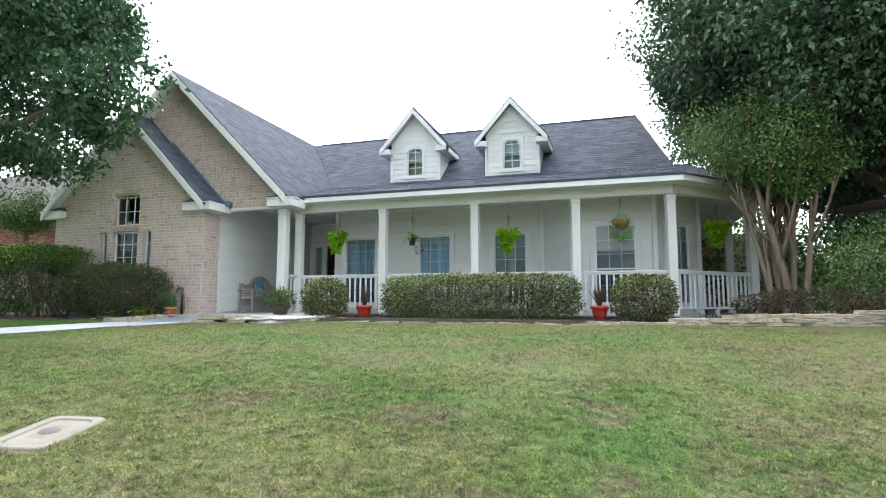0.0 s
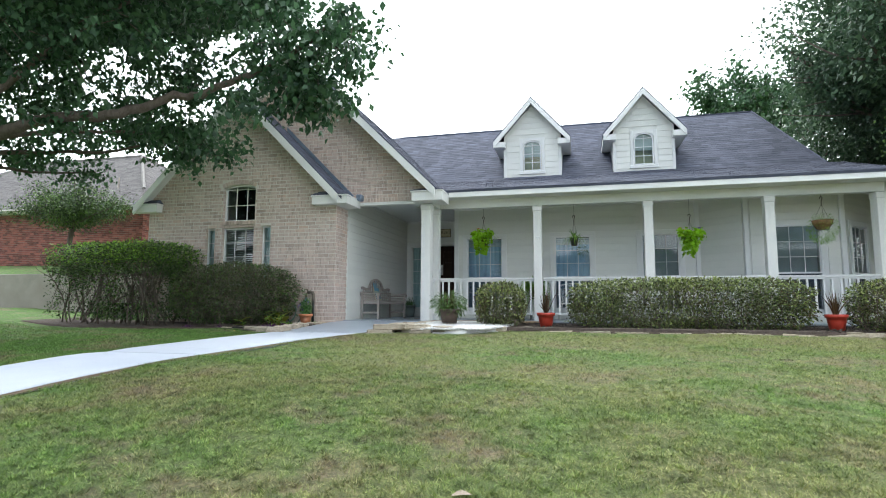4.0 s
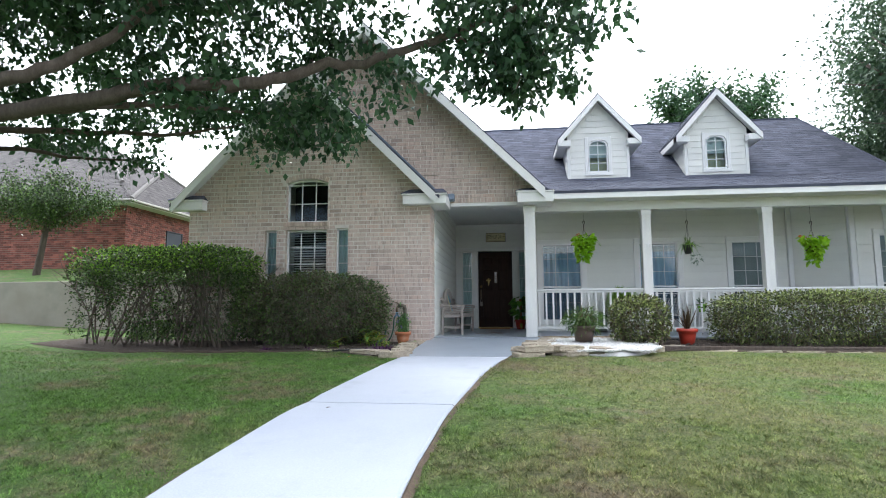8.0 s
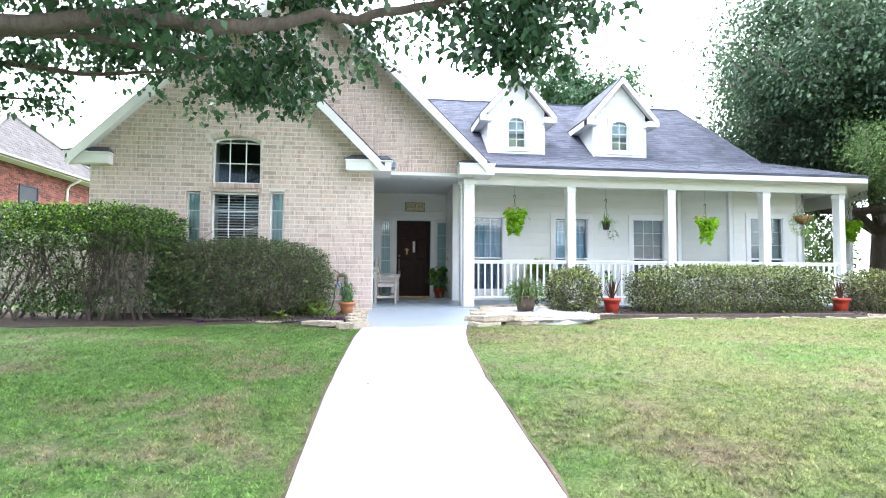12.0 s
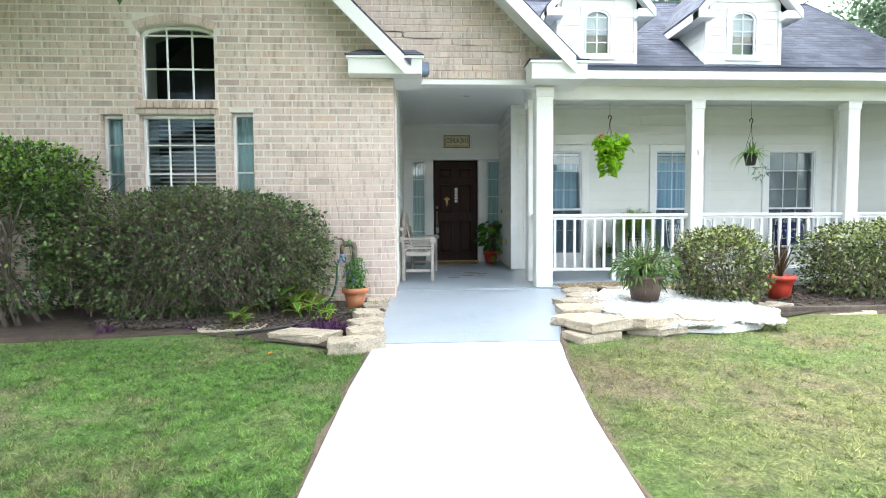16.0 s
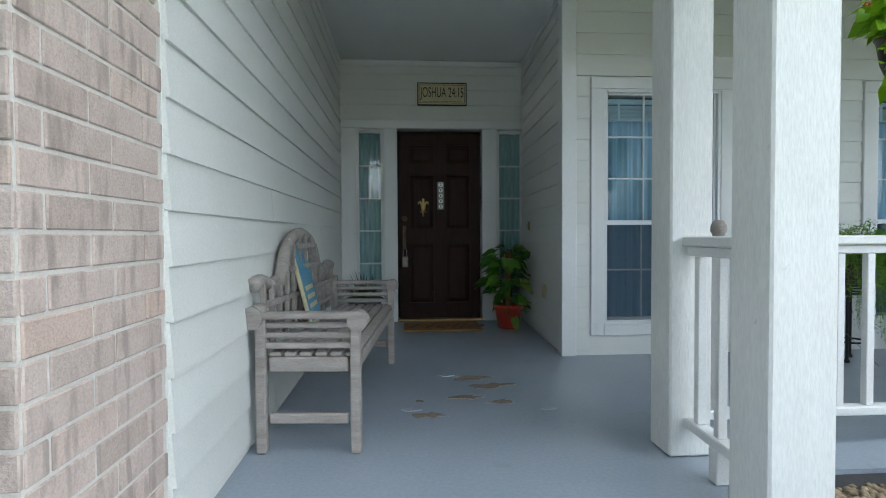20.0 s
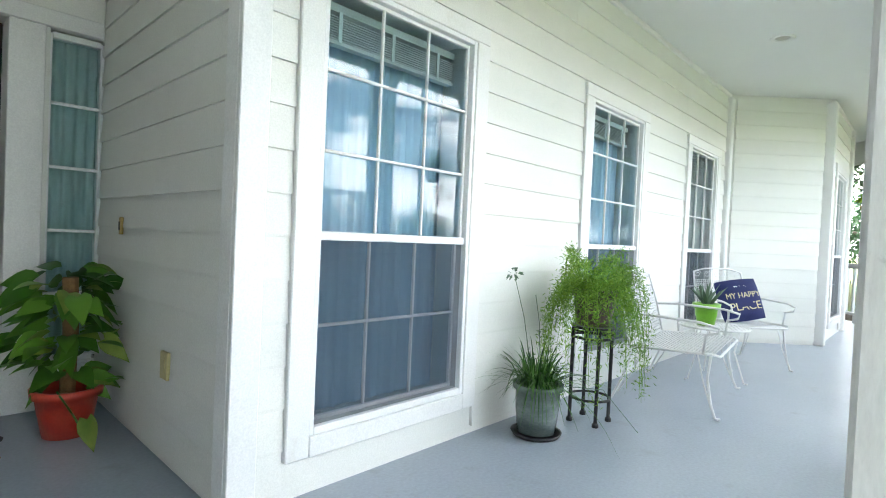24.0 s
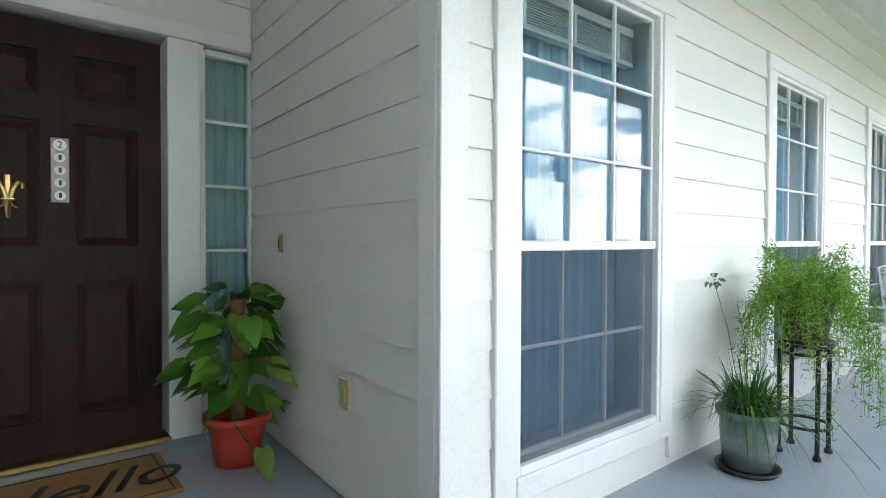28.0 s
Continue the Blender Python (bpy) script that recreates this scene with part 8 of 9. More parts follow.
def chips(name, label, poly_c, radii, n, size, mat_, seed, lift):
    """A bed of loose stones, each a small faceted pebble, in one mesh."""
    rs = np.random.default_rng(seed)
    a = rs.uniform(0, 6.283, n)
    r = np.sqrt(rs.random(n)) * (1 + 0.09 * np.sin(a * 5 + seed) + 0.06 * np.sin(a * 11))
    x, y = poly_c[0] + radii[0] * r * np.cos(a), poly_c[1] + radii[1] * r * np.sin(a)
    z = ground(x, y) + lift + rs.uniform(-0.005, 0.02, n)
    base = np.array([(1, 0, 0), (0, 1, 0), (-1, 0, 0), (0, -1, 0), (0, 0, 0.8), (0, 0, -0.8)], float)
    s = size * rs.uniform(0.5, 1.2, (n, 1, 1)) * rs.uniform(0.7, 1.3, (n, 6, 1))
    th = rs.uniform(0, 6.283, n)
    c_, s_ = np.cos(th)[:, None], np.sin(th)[:, None]
    v = base[None] * s
    v = np.stack([v[:, :, 0] * c_ - v[:, :, 1] * s_, v[:, :, 0] * s_ + v[:, :, 1] * c_, v[:, :, 2] * 0.7], 2) + np.stack([x, y, z], 1)[:, None]
    tri = np.array([(0, 1, 4), (1, 2, 4), (2, 3, 4), (3, 0, 4), (1, 0, 5), (2, 1, 5), (3, 2, 5), (0, 3, 5)])
    f = (np.arange(n)[:, None, None] * 6 + tri[None]).reshape(-1, 3)
    me = batch_mesh(name, [(v.reshape(-1, 3), f)], mat_)
    return tagged(part(name, me, mat_, None), label, "stones", kind="stuff")


bed("gravel_bed", [(2.30 + 0.94 * math.cos(k * 0.5236), -5.72 + 0.96 * math.sin(k * 0.5236)) for k in range(12)], 0.060, "white stone bed before the porch", M["pebble"])
chips("marble_chips", "bright white marble chips in the planted bed", (2.30, -5.72), (0.93, 1.02), 13000, 0.026, M["pebble"], 301, 0.072)
chips("gravel_strip", "tan pea gravel along the porch edge", (2.55, -4.30), (1.15, 0.30), 5200, 0.022, M["gravel"], 302, 0.065)
chips("mulch_chips", "dark bark chips and dry leaves on the bed", (-2.2, -5.75), (1.35, 0.6), 2600, 0.022, M["bark"], 303, 0.03)
chips("mulch_chips", "dark bark chips along the porch bed", (6.3, -5.0), (4.2, 0.95), 2600, 0.024, M["bark"], 304, 0.03)
for i, (x0, x1, y) in enumerate(((1.5, 3.1, -4.52), (3.2, 8.2, -5.93))):
    solid("bed_edging", Geo().cbox(x0, x1, y - 0.02, y + 0.02, float(ground(x0, y)) - 0.05, float(ground(x0, y)) + 0.07, 0.008), M["bark"], "brown timber strip edging the bed", "edging")

# valve box lid in the lawn
bx_, by_ = 5.55, -13.22
zb = float(ground(bx_, by_)) - 0.010
lawn_n = Vector((float(ground(bx_ - 0.4, by_) - ground(bx_ + 0.4, by_)) / 0.8, float(ground(bx_, by_ - 0.4) - ground(bx_, by_ + 0.4)) / 0.8, 1.0)).normalized()
mbx = Matrix.Translation((bx_, by_, zb)) @ Vector((0, 0, 1)).rotation_difference(lawn_n).to_matrix().to_4x4() @ Matrix.Rotation(radians(-76), 4, "Z")
t = thing("meter_box", "concrete water meter box with an iron lid set in the lawn", "meter box", (bx_, by_, zb))
def round_rect(hx, hy, r, n=5):
    """Corner points of a rectangle with rounded corners, in order."""
    return [(sx * (hx - r) + r * math.cos(c + math.pi / 2 * i / n), sy * (hy - r) + r * math.sin(c + math.pi / 2 * i / n)) for sx, sy, c in ((1, 1, 0), (-1, 1, math.pi / 2), (-1, -1, math.pi), (1, -1, 3 * math.pi / 2)) for i in range(n + 1)]


g = Geo()
rings = [(0.285, 0.195, 0.075, -0.12), (0.285, 0.195, 0.075, 0.008), (0.277, 0.187, 0.07, 0.016), (0.226, 0.136, 0.045, 0.016), (0.220, 0.130, 0.042, 0.008), (0.220, 0.130, 0.042, -0.06)]
for hx_, hy_, r_, z_ in rings:
    g.v += [tuple(mbx @ Vector((px_, py_, z_))) for px_, py_ in round_rect(hx_, hy_, r_)]
k = len(g.v) // len(rings)
g.f = [(j * k + i, j * k + (i + 1) % k, (j + 1) * k + (i + 1) % k, (j + 1) * k + i) for j in range(len(rings) - 1) for i in range(k)]
part("frame", g, M["box_concrete"], t)
g = Geo().prism(round_rect(0.210, 0.120, 0.038), "z", -0.06, 0.009)
g.v = [tuple(mbx @ Vector(q)) for q in g.v]
part("cover", g, M["box_concrete"], t)
part("plate", Geo().cbox(-0.12, 0.12, -0.06, 0.06, 0.0065, 0.010, 0.002, mbx), M["chip"], t, "rusty brown plate")
g = Geo().lathe([(0.0, 0.012), (0.05, 0.01), (0.062, 0.0)], (0, 0, 0), 20)
g.v = [tuple(mbx @ Vector((q[0], q[1], q[2] + 0.010))) for q in g.v]
part("iron_cap", g, M["iron_grey"], t, "grey round iron cap", smooth=True)


# ==== trees ====
def limb(g, p, d, L, r, depth, rs, tips, wob=0.25, up=0.08, split=3, sides=7, main=False, fan=0.75):
    """A branching limb, grown step by step; collects the places where leaves sit."""
    pts, q, dd = [Vector(p)], Vector(p), Vector(d).normalized()
    k = max(3, int(L / 0.35))
    for i in range(k):
        dd = (dd + Vector(rs.normal(0, wob * (0.16 if main else 0.35), 3)) + Vector((0, 0, 0 if main else up * 0.3))).normalized()
        q = q + dd * (L / k)
        pts.append(q.copy())
        if depth <= 1:
            tips.append((q.copy(), dd.copy()))
    g.tube(pts, r, sides if depth > 1 else 5, r * (0.55 if depth else 0.25))
    if depth == 0:
        return
    for j in range(split + (1 if depth > 1 else 0)):
        s = pts[min(k, max(1, int(k * (0.35 + 0.65 * (j + 1) / (split + 1)))))]
        nd = (dd + Vector(rs.normal(0, fan, 3)) + Vector((0, 0, up))).normalized()
        nd.z = max(nd.z, 0.02 if main else -0.15)
        limb(g, s, nd, L * rs.uniform(0.5, 0.72), r * 0.5, depth - 1, rs, tips, wob, up, split, 6, False, fan)


def tree(name, label, base, trunk_h, trunk_r, limbs, leaf_n, leaf_size, leaf_mat, bark, seed, depth=2, spread=0.34, ratio=0.6, up=0.08, split=3, limit=None, group="", z0=None, fan=0.75):
    rs = np.random.default_rng(seed)
    z0 = float(ground(base[0], base[1])) - 0.1 if z0 is None else z0
    t = thing(name, label, "tree", (base[0], base[1], z0), group)
    g, tips = Geo(), []
    top = Vector((base[0] + rs.normal(0, 0.1), base[1] + rs.normal(0, 0.1), z0 + trunk_h))
    g.tube([(base[0], base[1], z0), (base[0], base[1], z0 + 0.15), (Vector((base[0], base[1], z0)) + top) / 2, top], trunk_r * 1.25, 12, trunk_r * 0.8)
    trunk = part("trunk", g, bark, t, smooth=True)
    for (start, d, L, r) in limbs:
        lg = Geo()
        limb(lg, start if start else top - Vector((0, 0, 0.15)), d, L, r, depth, rs, tips, 0.25, up, split, 8, True, fan)
        part("limb", lg, bark, t, smooth=True)
    P0 = np.array([tuple(q) for q, _ in tips])
    D0 = np.array([tuple(q) for _, q in tips])
    i = rs.integers(0, len(P0), leaf_n)
    P = P0[i] + rs.normal(0, spread, (leaf_n, 3)) * np.array([1, 1, 0.75])
    if limit is not None:
        m = limit(P)
        P, i = P[m], i[m]
    D = unit(rs.normal(size=P.shape)) + D0[i] * 0.3 - np.array([0, 0, 0.35])
    v, f = leaf_batch(P, D, leaf_size * rs.uniform(0.65, 1.25, len(P)), ratio, 0.2, seed)
    part("crown", batch_mesh("crown", [(v, f)], leaf_mat), leaf_mat, t)
    return t


# the large tree whose limbs reach over the path
def shade_tree():
    rs = np.random.default_rng(401)
    bx, by = -7.4, -10.2
    z0 = float(ground(bx, by)) - 0.1
    t = thing("shade_tree", "broad shade tree with long low limbs over the lawn", "tree", (bx, by, z0))
    part("trunk", Geo().tube([(bx, by, z0), (bx, by, z0 + 0.2), (bx + 0.05, by, 1.0), (bx + 0.15, by, 2.2)], 0.30, 12, 0.21), M["bark"], t, smooth=True)
    def smooth_path(pts):
        out = []
        for i in range(len(pts) - 1):
            p0, p1, p2, p3 = (Vector(pts[max(0, min(len(pts) - 1, j))]) for j in (i - 1, i, i + 1, i + 2))
            for k in range(5):
                u = k / 5
                out.append(0.5 * (2 * p1 + (p2 - p0) * u + (2 * p0 - 5 * p1 + 4 * p2 - p3) * u * u + (3 * p1 - p0 - 3 * p2 + p3) * u ** 3))
        return out + [Vector(pts[-1])]
    mains = [([(-7.3, -10.2, 1.8), (-5.2, -9.9, 2.62), (-3.7, -9.75, 2.88), (-2.75, -9.7, 3.02), (-1.85, -9.55, 3.05), (-1.25, -9.3, 3.32), (-0.65, -9.2, 3.42), (0.2, -9.3, 3.58), (0.85, -9.45, 3.72), (1.4, -9.6, 3.9)], 0.105, 0.022),
             ([(-7.3, -10.2, 2.0), (-5.2, -10.5, 2.55), (-3.95, -10.48, 2.80), (-3.4, -10.3, 3.12), (-2.6, -10.1, 3.75), (-1.8, -9.8, 4.5), (-1.0, -9.4, 5.2)], 0.09, 0.02),
             ([(-7.3, -10.2, 2.1), (-6.2, -8.9, 2.9), (-5.2, -8.0, 3.15), (-4.2, -7.4, 3.25), (-3.2, -7.2, 3.5)], 0.065, 0.014),
             ([(-7.3, -10.2, 2.1), (-6.4, -8.6, 2.8), (-5.9, -7.4, 2.95), (-5.4, -6.6, 3.1)], 0.05, 0.012),
             ([(-7.2, -10.2, 2.2), (-6.2, -9.9, 3.6), (-5.0, -9.4, 4.8), (-3.8, -8.8, 5.6)], 0.11, 0.025),
             ([(-7.2, -10.2, 2.2), (-7.2, -9.6, 3.8), (-6.6, -8.6, 5.2), (-5.8, -7.8, 6.1)], 0.12, 0.03),
             ([(-4.5, -9.8, 2.76), (-3.6, -9.0, 3.1), (-2.9, -8.3, 3.25), (-2.3, -7.9, 3.3)], 0.05, 0.012),
             ([(-1.3, -9.3, 3.3), (-1.6, -8.6, 3.8), (-1.3, -7.9, 4.3)], 0.035, 0.01),
             ([(0.25, -9.3, 3.58), (0.6, -9.35, 3.35), (0.95, -9.3, 3.1)], 0.018, 0.006)]
    for pts, r0, r1 in mains:
        q = smooth_path(pts)
        q = [p + Vector(rs.normal(0, 0.018, 3)) for p in q]
        part("limb", Geo().tube(q, r0, 10, r1), M["bark"], t, smooth=True)
    cl = []
    while len(cl) < 430:
        x, y = rs.uniform(-8.8, -0.3), rs.uniform(-11.4, -6.4)
        rho = ((x + 4.5) / 4.2) ** 2 + ((y + 8.9) / 2.5) ** 2
        if rho > 1:
            continue
        lo = 3.26 + 0.36 * math.sin(x * 1.7 + y) * math.cos(y * 1.3) + 0.5 * max(0.0, -9.9 - y) + 0.25 * max(0.0, x + 1.6)
        hi = 3.4 + 3.3 * math.sqrt(1 - rho)
        cl.append((x, y, lo + (hi - lo) * rs.random() ** 1.6))
    for c, s, k in (((0.95, -9.3, 3.02), (0.22, 0.2, 0.16), 12), ((0.75, -9.4, 3.35), (0.35, 0.25, 0.16), 12), ((1.35, -9.55, 3.7), (0.28, 0.25, 0.22), 14), ((0.35, -9.3, 3.75), (0.3, 0.25, 0.15), 8), ((-2.3, -7.85, 3.0), (0.3, 0.2, 0.1), 9), ((-1.7, -8.6, 3.05), (0.35, 0.3, 0.12), 10), ((-5.2, -6.9, 2.98), (0.12, 0.12, 0.08), 3), ((1.1, -9.2, 4.1), (0.35, 0.3, 0.2), 10)):
        cl += [tuple(np.array(c) + rs.normal(0, 1, 3) * np.array(s)) for _ in range(k)]
    while len(cl) < 2560:      # the tall upper crown
        x, y = rs.uniform(-10.5, 0.6), rs.uniform(-13.0, -5.6)
        rho = ((x + 5.0) / 5.4) ** 2 + ((y + 9.3) / 3.6) ** 2
        lo = max(4.25, 0.85 + 0.60 * (y + 15.0) + 0.03 * abs(x))
        hi = 4.6 + 5.6 * max(0.0, 1 - rho) ** 0.4
        if rho < 1 and hi > lo:
            cl.append((x, y, lo + (hi - lo) * rs.random()))
    cl = np.array(cl)
    g = Geo()
    for c in cl[::2]:
        d = rs.normal(0, 1, 3)
        d = d / np.linalg.norm(d) * 0.3
        g.tube([tuple(c - d - np.array([0, 0, 0.05])), tuple(c), tuple(c + d * 0.8 - np.array([0, 0, 0.06]))], 0.006, 4, 0.002)
    part("twig_mass", g, M["bark"], t, kind="stuff")
    i = np.repeat(np.arange(len(cl)), 62)
    P = cl[i] + rs.normal(0, 0.165, (len(i), 3)) * np.array([1, 1, 0.7]) * rs.uniform(0.6, 1.25, (len(cl), 1))[i]
    P = P[P[:, 2] > 2.66]
    D = unit(rs.normal(size=P.shape)) - np.array([0, 0, 0.5])
    v, f = leaf_batch(P, D, 0.098 * rs.uniform(0.6, 1.25, len(P)), 0.76, 0.2, 401)
    part("crown", batch_mesh("crown", [(v, f)], M["leaf_tree"]), M["leaf_tree"], t)


shade_tree()

# the crape myrtle beside the porch end
t_base = (12.0, -4.15)
tree("crape_myrtle", "crape myrtle with a sheaf of smooth pale trunks", t_base, 0.35, 0.13,
     [((12.05 + dx, -4.15 + dy, -0.05), (ux * 0.7, uy, 1.0), 2.5, r_) for dx, dy, ux, uy, r_ in ((-0.20, 0, -0.14, 0.0, 0.055), (-0.10, 0.06, -0.06, 0.05, 0.07), (0.0, -0.06, 0.03, -0.05, 0.08), (0.10, 0.05, 0.07, 0.05, 0.075), (-0.04, 0.12, -0.02, 0.12, 0.065), (0.20, -0.05, 0.20, -0.03, 0.065), (-0.24, -0.04, -0.10, -0.05, 0.04), (0.12, 0.14, 0.12, 0.15, 0.055))],
     42000, 0.070, M["leaf_crape"], M["smooth_bark"], 402, 2, 0.22, 0.55, 0.35, 3, limit=lambda P: (P[:, 2] > 2.35 + 0.3 * np.sin(P[:, 0] * 3)) & (P[:, 2] > 2.2 + 0.6 * (12.0 - P[:, 0])) & ((P[:, 0] - 12.1) ** 2 + (P[:, 1] + 4.15) ** 2 < 5.0), fan=0.40)
tree("dark_tree", "tall dark-leaved tree beside the house", (15.6, -0.6), 3.0, 0.30,
     [(None, (a_, b_, c_), 5.3 if c_ > 1 else 4.6, 0.15) for a_, b_, c_ in ((-0.9, -0.2, 0.6), (-0.6, 0.7, 0.8), (0.7, 0.5, 0.7), (0.8, -0.6, 0.6), (-0.3, -0.9, 0.6), (0.1, 0.1, 1.2), (-0.7, -0.4, 1.1), (0.5, 0.0, 1.1), (-0.5, -0.9, 0.4), (0.4, -0.9, 0.3), (-0.2, 0.9, 0.1))] + [(None, (-0.9, -0.05, 0.85), 4.4, 0.12), (None, (-0.9, 0.2, 1.05), 4.8, 0.12)],
     185000, 0.135, M["leaf_dark"], M["bark"], 403, 2, 0.50, 0.6, 0.12, 3, limit=lambda P: (P[:, 2] > np.maximum(2.0, 6.9 - 1.15 * (P[:, 0] - 9.5)) + 0.3 * np.sin(P[:, 0] * 4)) & (P[:, 0] > 9.6 + 0.35 * np.sin(P[:, 2] * 3) + 0.3 * np.sin(P[:, 1] * 4)))
tree("dark_tree", "tall leafy tree behind the house end", (19.5, 4.5), 2.6, 0.34,
     [(None, (a_, b_, c_), 5.2, 0.16) for a_, b_, c_ in ((-0.9, -0.2, 0.7), (-0.6, 0.7, 0.9), (0.7, 0.5, 0.8), (0.8, -0.6, 0.6), (-0.3, -0.9, 0.7), (0.1, 0.1, 1.3), (-0.7, -0.4, 1.2))],
     60000, 0.16, M["leaf_dark"], M["bark"], 404, 2, 0.55, 0.6, 0.12, 3)
tree("street_tree", "broad dark green tree on the lawn past the porch end", (19.6, -6.5), 2.2, 0.22,
     [(None, (math.cos(q * 0.9), math.sin(q * 0.9), 0.25 + 0.45 * (q % 2)), 2.7, 0.10) for q in range(7)] + [(None, (0, 0.1, 1), 3.2, 0.11)],
     60000, 0.13, M["leaf_tree"], M["bark"], 419, 2, 0.42, 0.6, 0.1, 3)
FAR = [(20.1, 36, 14.6, 7.9, 405), (-6.5, 16, 3.6, 2.6, 406), (22, 16, 3, 4, 407), (-11.5, 14, 3.2, 3.0, 408), (28, -3, 1.2, 3.6, 409), (25, 3, 1.2, 3.8, 410), (34, 6, 1.5, 4, 411), (-26, 6, 2.5, 3.6, 412), (31, -9, 1.5, 4, 413), (22, 24, 0.8, 3.4, 414), (27, 30, 1.0, 4.0, 415), (19.5, 17, 0.5, 2.6, 416), (33, 42, 1.5, 4.5, 417), (24, 40, 1.0, 4.5, 418)]
for x, y, h, L, sd in FAR:
    tree("far_tree", "leafy green tree standing beyond the house", (x, y), h, 0.22, [(None, (math.cos(q * 1.05), math.sin(q * 1.05), 0.5 + 0.5 * (q % 2)), L * 0.7, 0.12) for q in range(6)] + [(None, (0, 0.1, 1), L * 0.7, 0.12)],
         14000 if L > 7 else 9000, 0.42 if L > 7 else 0.20, M["leaf_tree"] if sd % 2 else M["leaf_dark"], M["bark"], sd, 1, 0.62, 0.6, 0.1, 4, group="far trees")
for x, y, sx, sz, sd in ((22, -6, 2.6, 1.5, 441), (27, -11, 3.2, 1.6, 442), (19.0, -8.5, 1.3, 0.7, 443), (19.2, 9.0, 2.4, 1.5, 444), (22.5, 15.0, 3.0, 1.9, 445), (13.9, 6.5, 2.0, 1.9, 446), (17.2, 6.0, 2.2, 1.7, 447)):
    shrub("far_shrub", "broad green shrub beyond the lawn", (x, y), (sx, sx * 0.8, sz), 5000, 0.16, M["leaf_tree"] if sd in (441, 442) else M["leaf_crape"], sd, 2.2, 10, "shrub", "far shrubs")
tree("small_tree", "small dark ornamental tree before the neighbouring house", (-13.0, -0.6), 1.75, 0.09, [(None, (math.cos(q * 1.05), math.sin(q * 1.05), 0.45 + 0.35 * (q % 2)), 1.5 - 0.2 * (q % 3), 0.045) for q in range(6)] + [(None, (0.1, 0, 1), 1.2, 0.05)],
     17000, 0.080, M["leaf_hedge"], M["bark"], 430, 1, 0.25, 0.5, 0.1, 4, z0=1.48)


# loose leaves and a pebble
def dry_leaf(x, y, z, rz, size, mt, label):
    m = Matrix.Translation((x, y, z)) @ Matrix.Rotation(rz, 4, "Z")
    g = Geo()
    for k in range(7):
        u = k / 6
        w = size * 0.32 * math.sin(math.pi * min(1.0, u * 0.92 + 0.06))
        for sg in (-1, 0, 1):
            g.v.append(tuple(m @ Vector((size * (u - 0.5), sg * w, 0.006 + 0.10 * size * math.sin(3.1 * u) + 0.12 * w * abs(sg)))))
    for k in range(6):
        for j in range(2):
            g.f.append((3 * k + j, 3 * k + j + 1, 3 * k + 4 + j, 3 * k + 3 + j))
    solid("dry_leaf", g, mt, label, "leaf", "thing", smooth=True)


dry_leaf(-0.60, -10.75, lerp_table(WALK_Z, -10.75), 0.6, 0.05, M["bark"], "small dry brown leaf lying on the garden path")
dry_leaf(-1.51, -7.13, float(ground(-1.51, -7.13)) + 0.02, 1.2, 0.06, M["flower_orange"], "fallen orange leaf lying in the grass")
dry_leaf(3.98, -13.35, float(ground(3.98, -13.35)) + 0.02, 0.3, 0.09, M["chip"], "fallen brown leaf lying in the lawn")
dry_leaf(5.15, -13.5, float(ground(5.15, -13.5)) + 0.02, 2.0, 0.07, M["chip"], "curled brown leaf lying in the lawn")


# ==== neighbouring house, retaining wall, house across the street ====
def terrace_z(y):
    """Height of the raised lawn: it climbs from the retaining wall to the neighbouring house."""
    return float(np.interp(y, [-2.7, 2.0, 30.0], [1.22, 1.95, 2.1]))


nb = thing("neighbour_house", "single-storey red brick house with a weathered grey hip roof", "house", (-19, 8, 1.9))
part("wall", Geo().box(-30, -12.05, 1.75, 13.0, 1.2, 4.1), M["old_concrete"], nb)
g = Geo()
for r_ in range(33):
    z_ = 1.60 + r_ * 0.076
    y_ = 1.74 - (0.10 if r_ % 2 else 0)
    while y_ < 12.0:
        a_, b_ = max(y_, 1.74), min(y_ + 0.195, 12.0)
        if b_ > a_ and not (3.95 < (a_ + b_) / 2 < 4.95 and 2.25 < z_ + 0.035 < 3.5):
            g.add([(-12.035, a_, z_), (-12.035, b_, z_), (-12.035, b_, z_ + 0.066), (-12.035, a_, z_ + 0.066), (-12.05, a_, z_), (-12.05, b_, z_), (-12.05, b_, z_ + 0.066), (-12.05, a_, z_ + 0.066)], [(0, 1, 2, 3), (3, 2, 6, 7), (4, 5, 1, 0), (0, 3, 7, 4), (1, 5, 6, 2)])
        y_ += 0.205
    x_ = -28.0 - (0.10 if r_ % 2 else 0)
    while x_ < -12.05:
        a_, b_ = x_, min(x_ + 0.195, -12.05)
        g.add([(a_, 1.735, z_), (b_, 1.735, z_), (b_, 1.735, z_ + 0.066), (a_, 1.735, z_ + 0.066), (a_, 1.75, z_), (b_, 1.75, z_), (b_, 1.75, z_ + 0.066), (a_, 1.75, z_ + 0.066)], [(0, 1, 2, 3), (3, 2, 6, 7), (4, 5, 1, 0), (0, 3, 7, 4), (1, 5, 6, 2)])
        x_ += 0.205
part("brickwork", g, M["red_brick"], nb, "dark and light red brick courses", kind="stuff")
nw = part("window", Geo().box(-12.05, -12.03, 4.0, 4.9, 2.3, 3.45), M["screen"], nb, "dark screened window")
part("window_frame", Geo().cbox(-12.048, -12.0, 3.95, 4.01, 2.25, 3.5, 0.01).cbox(-12.048, -12.0, 4.89, 4.95, 2.25, 3.5, 0.01).cbox(-12.048, -12.0, 4.01, 4.89, 3.45, 3.5, 0.01), M["screen"], nw)
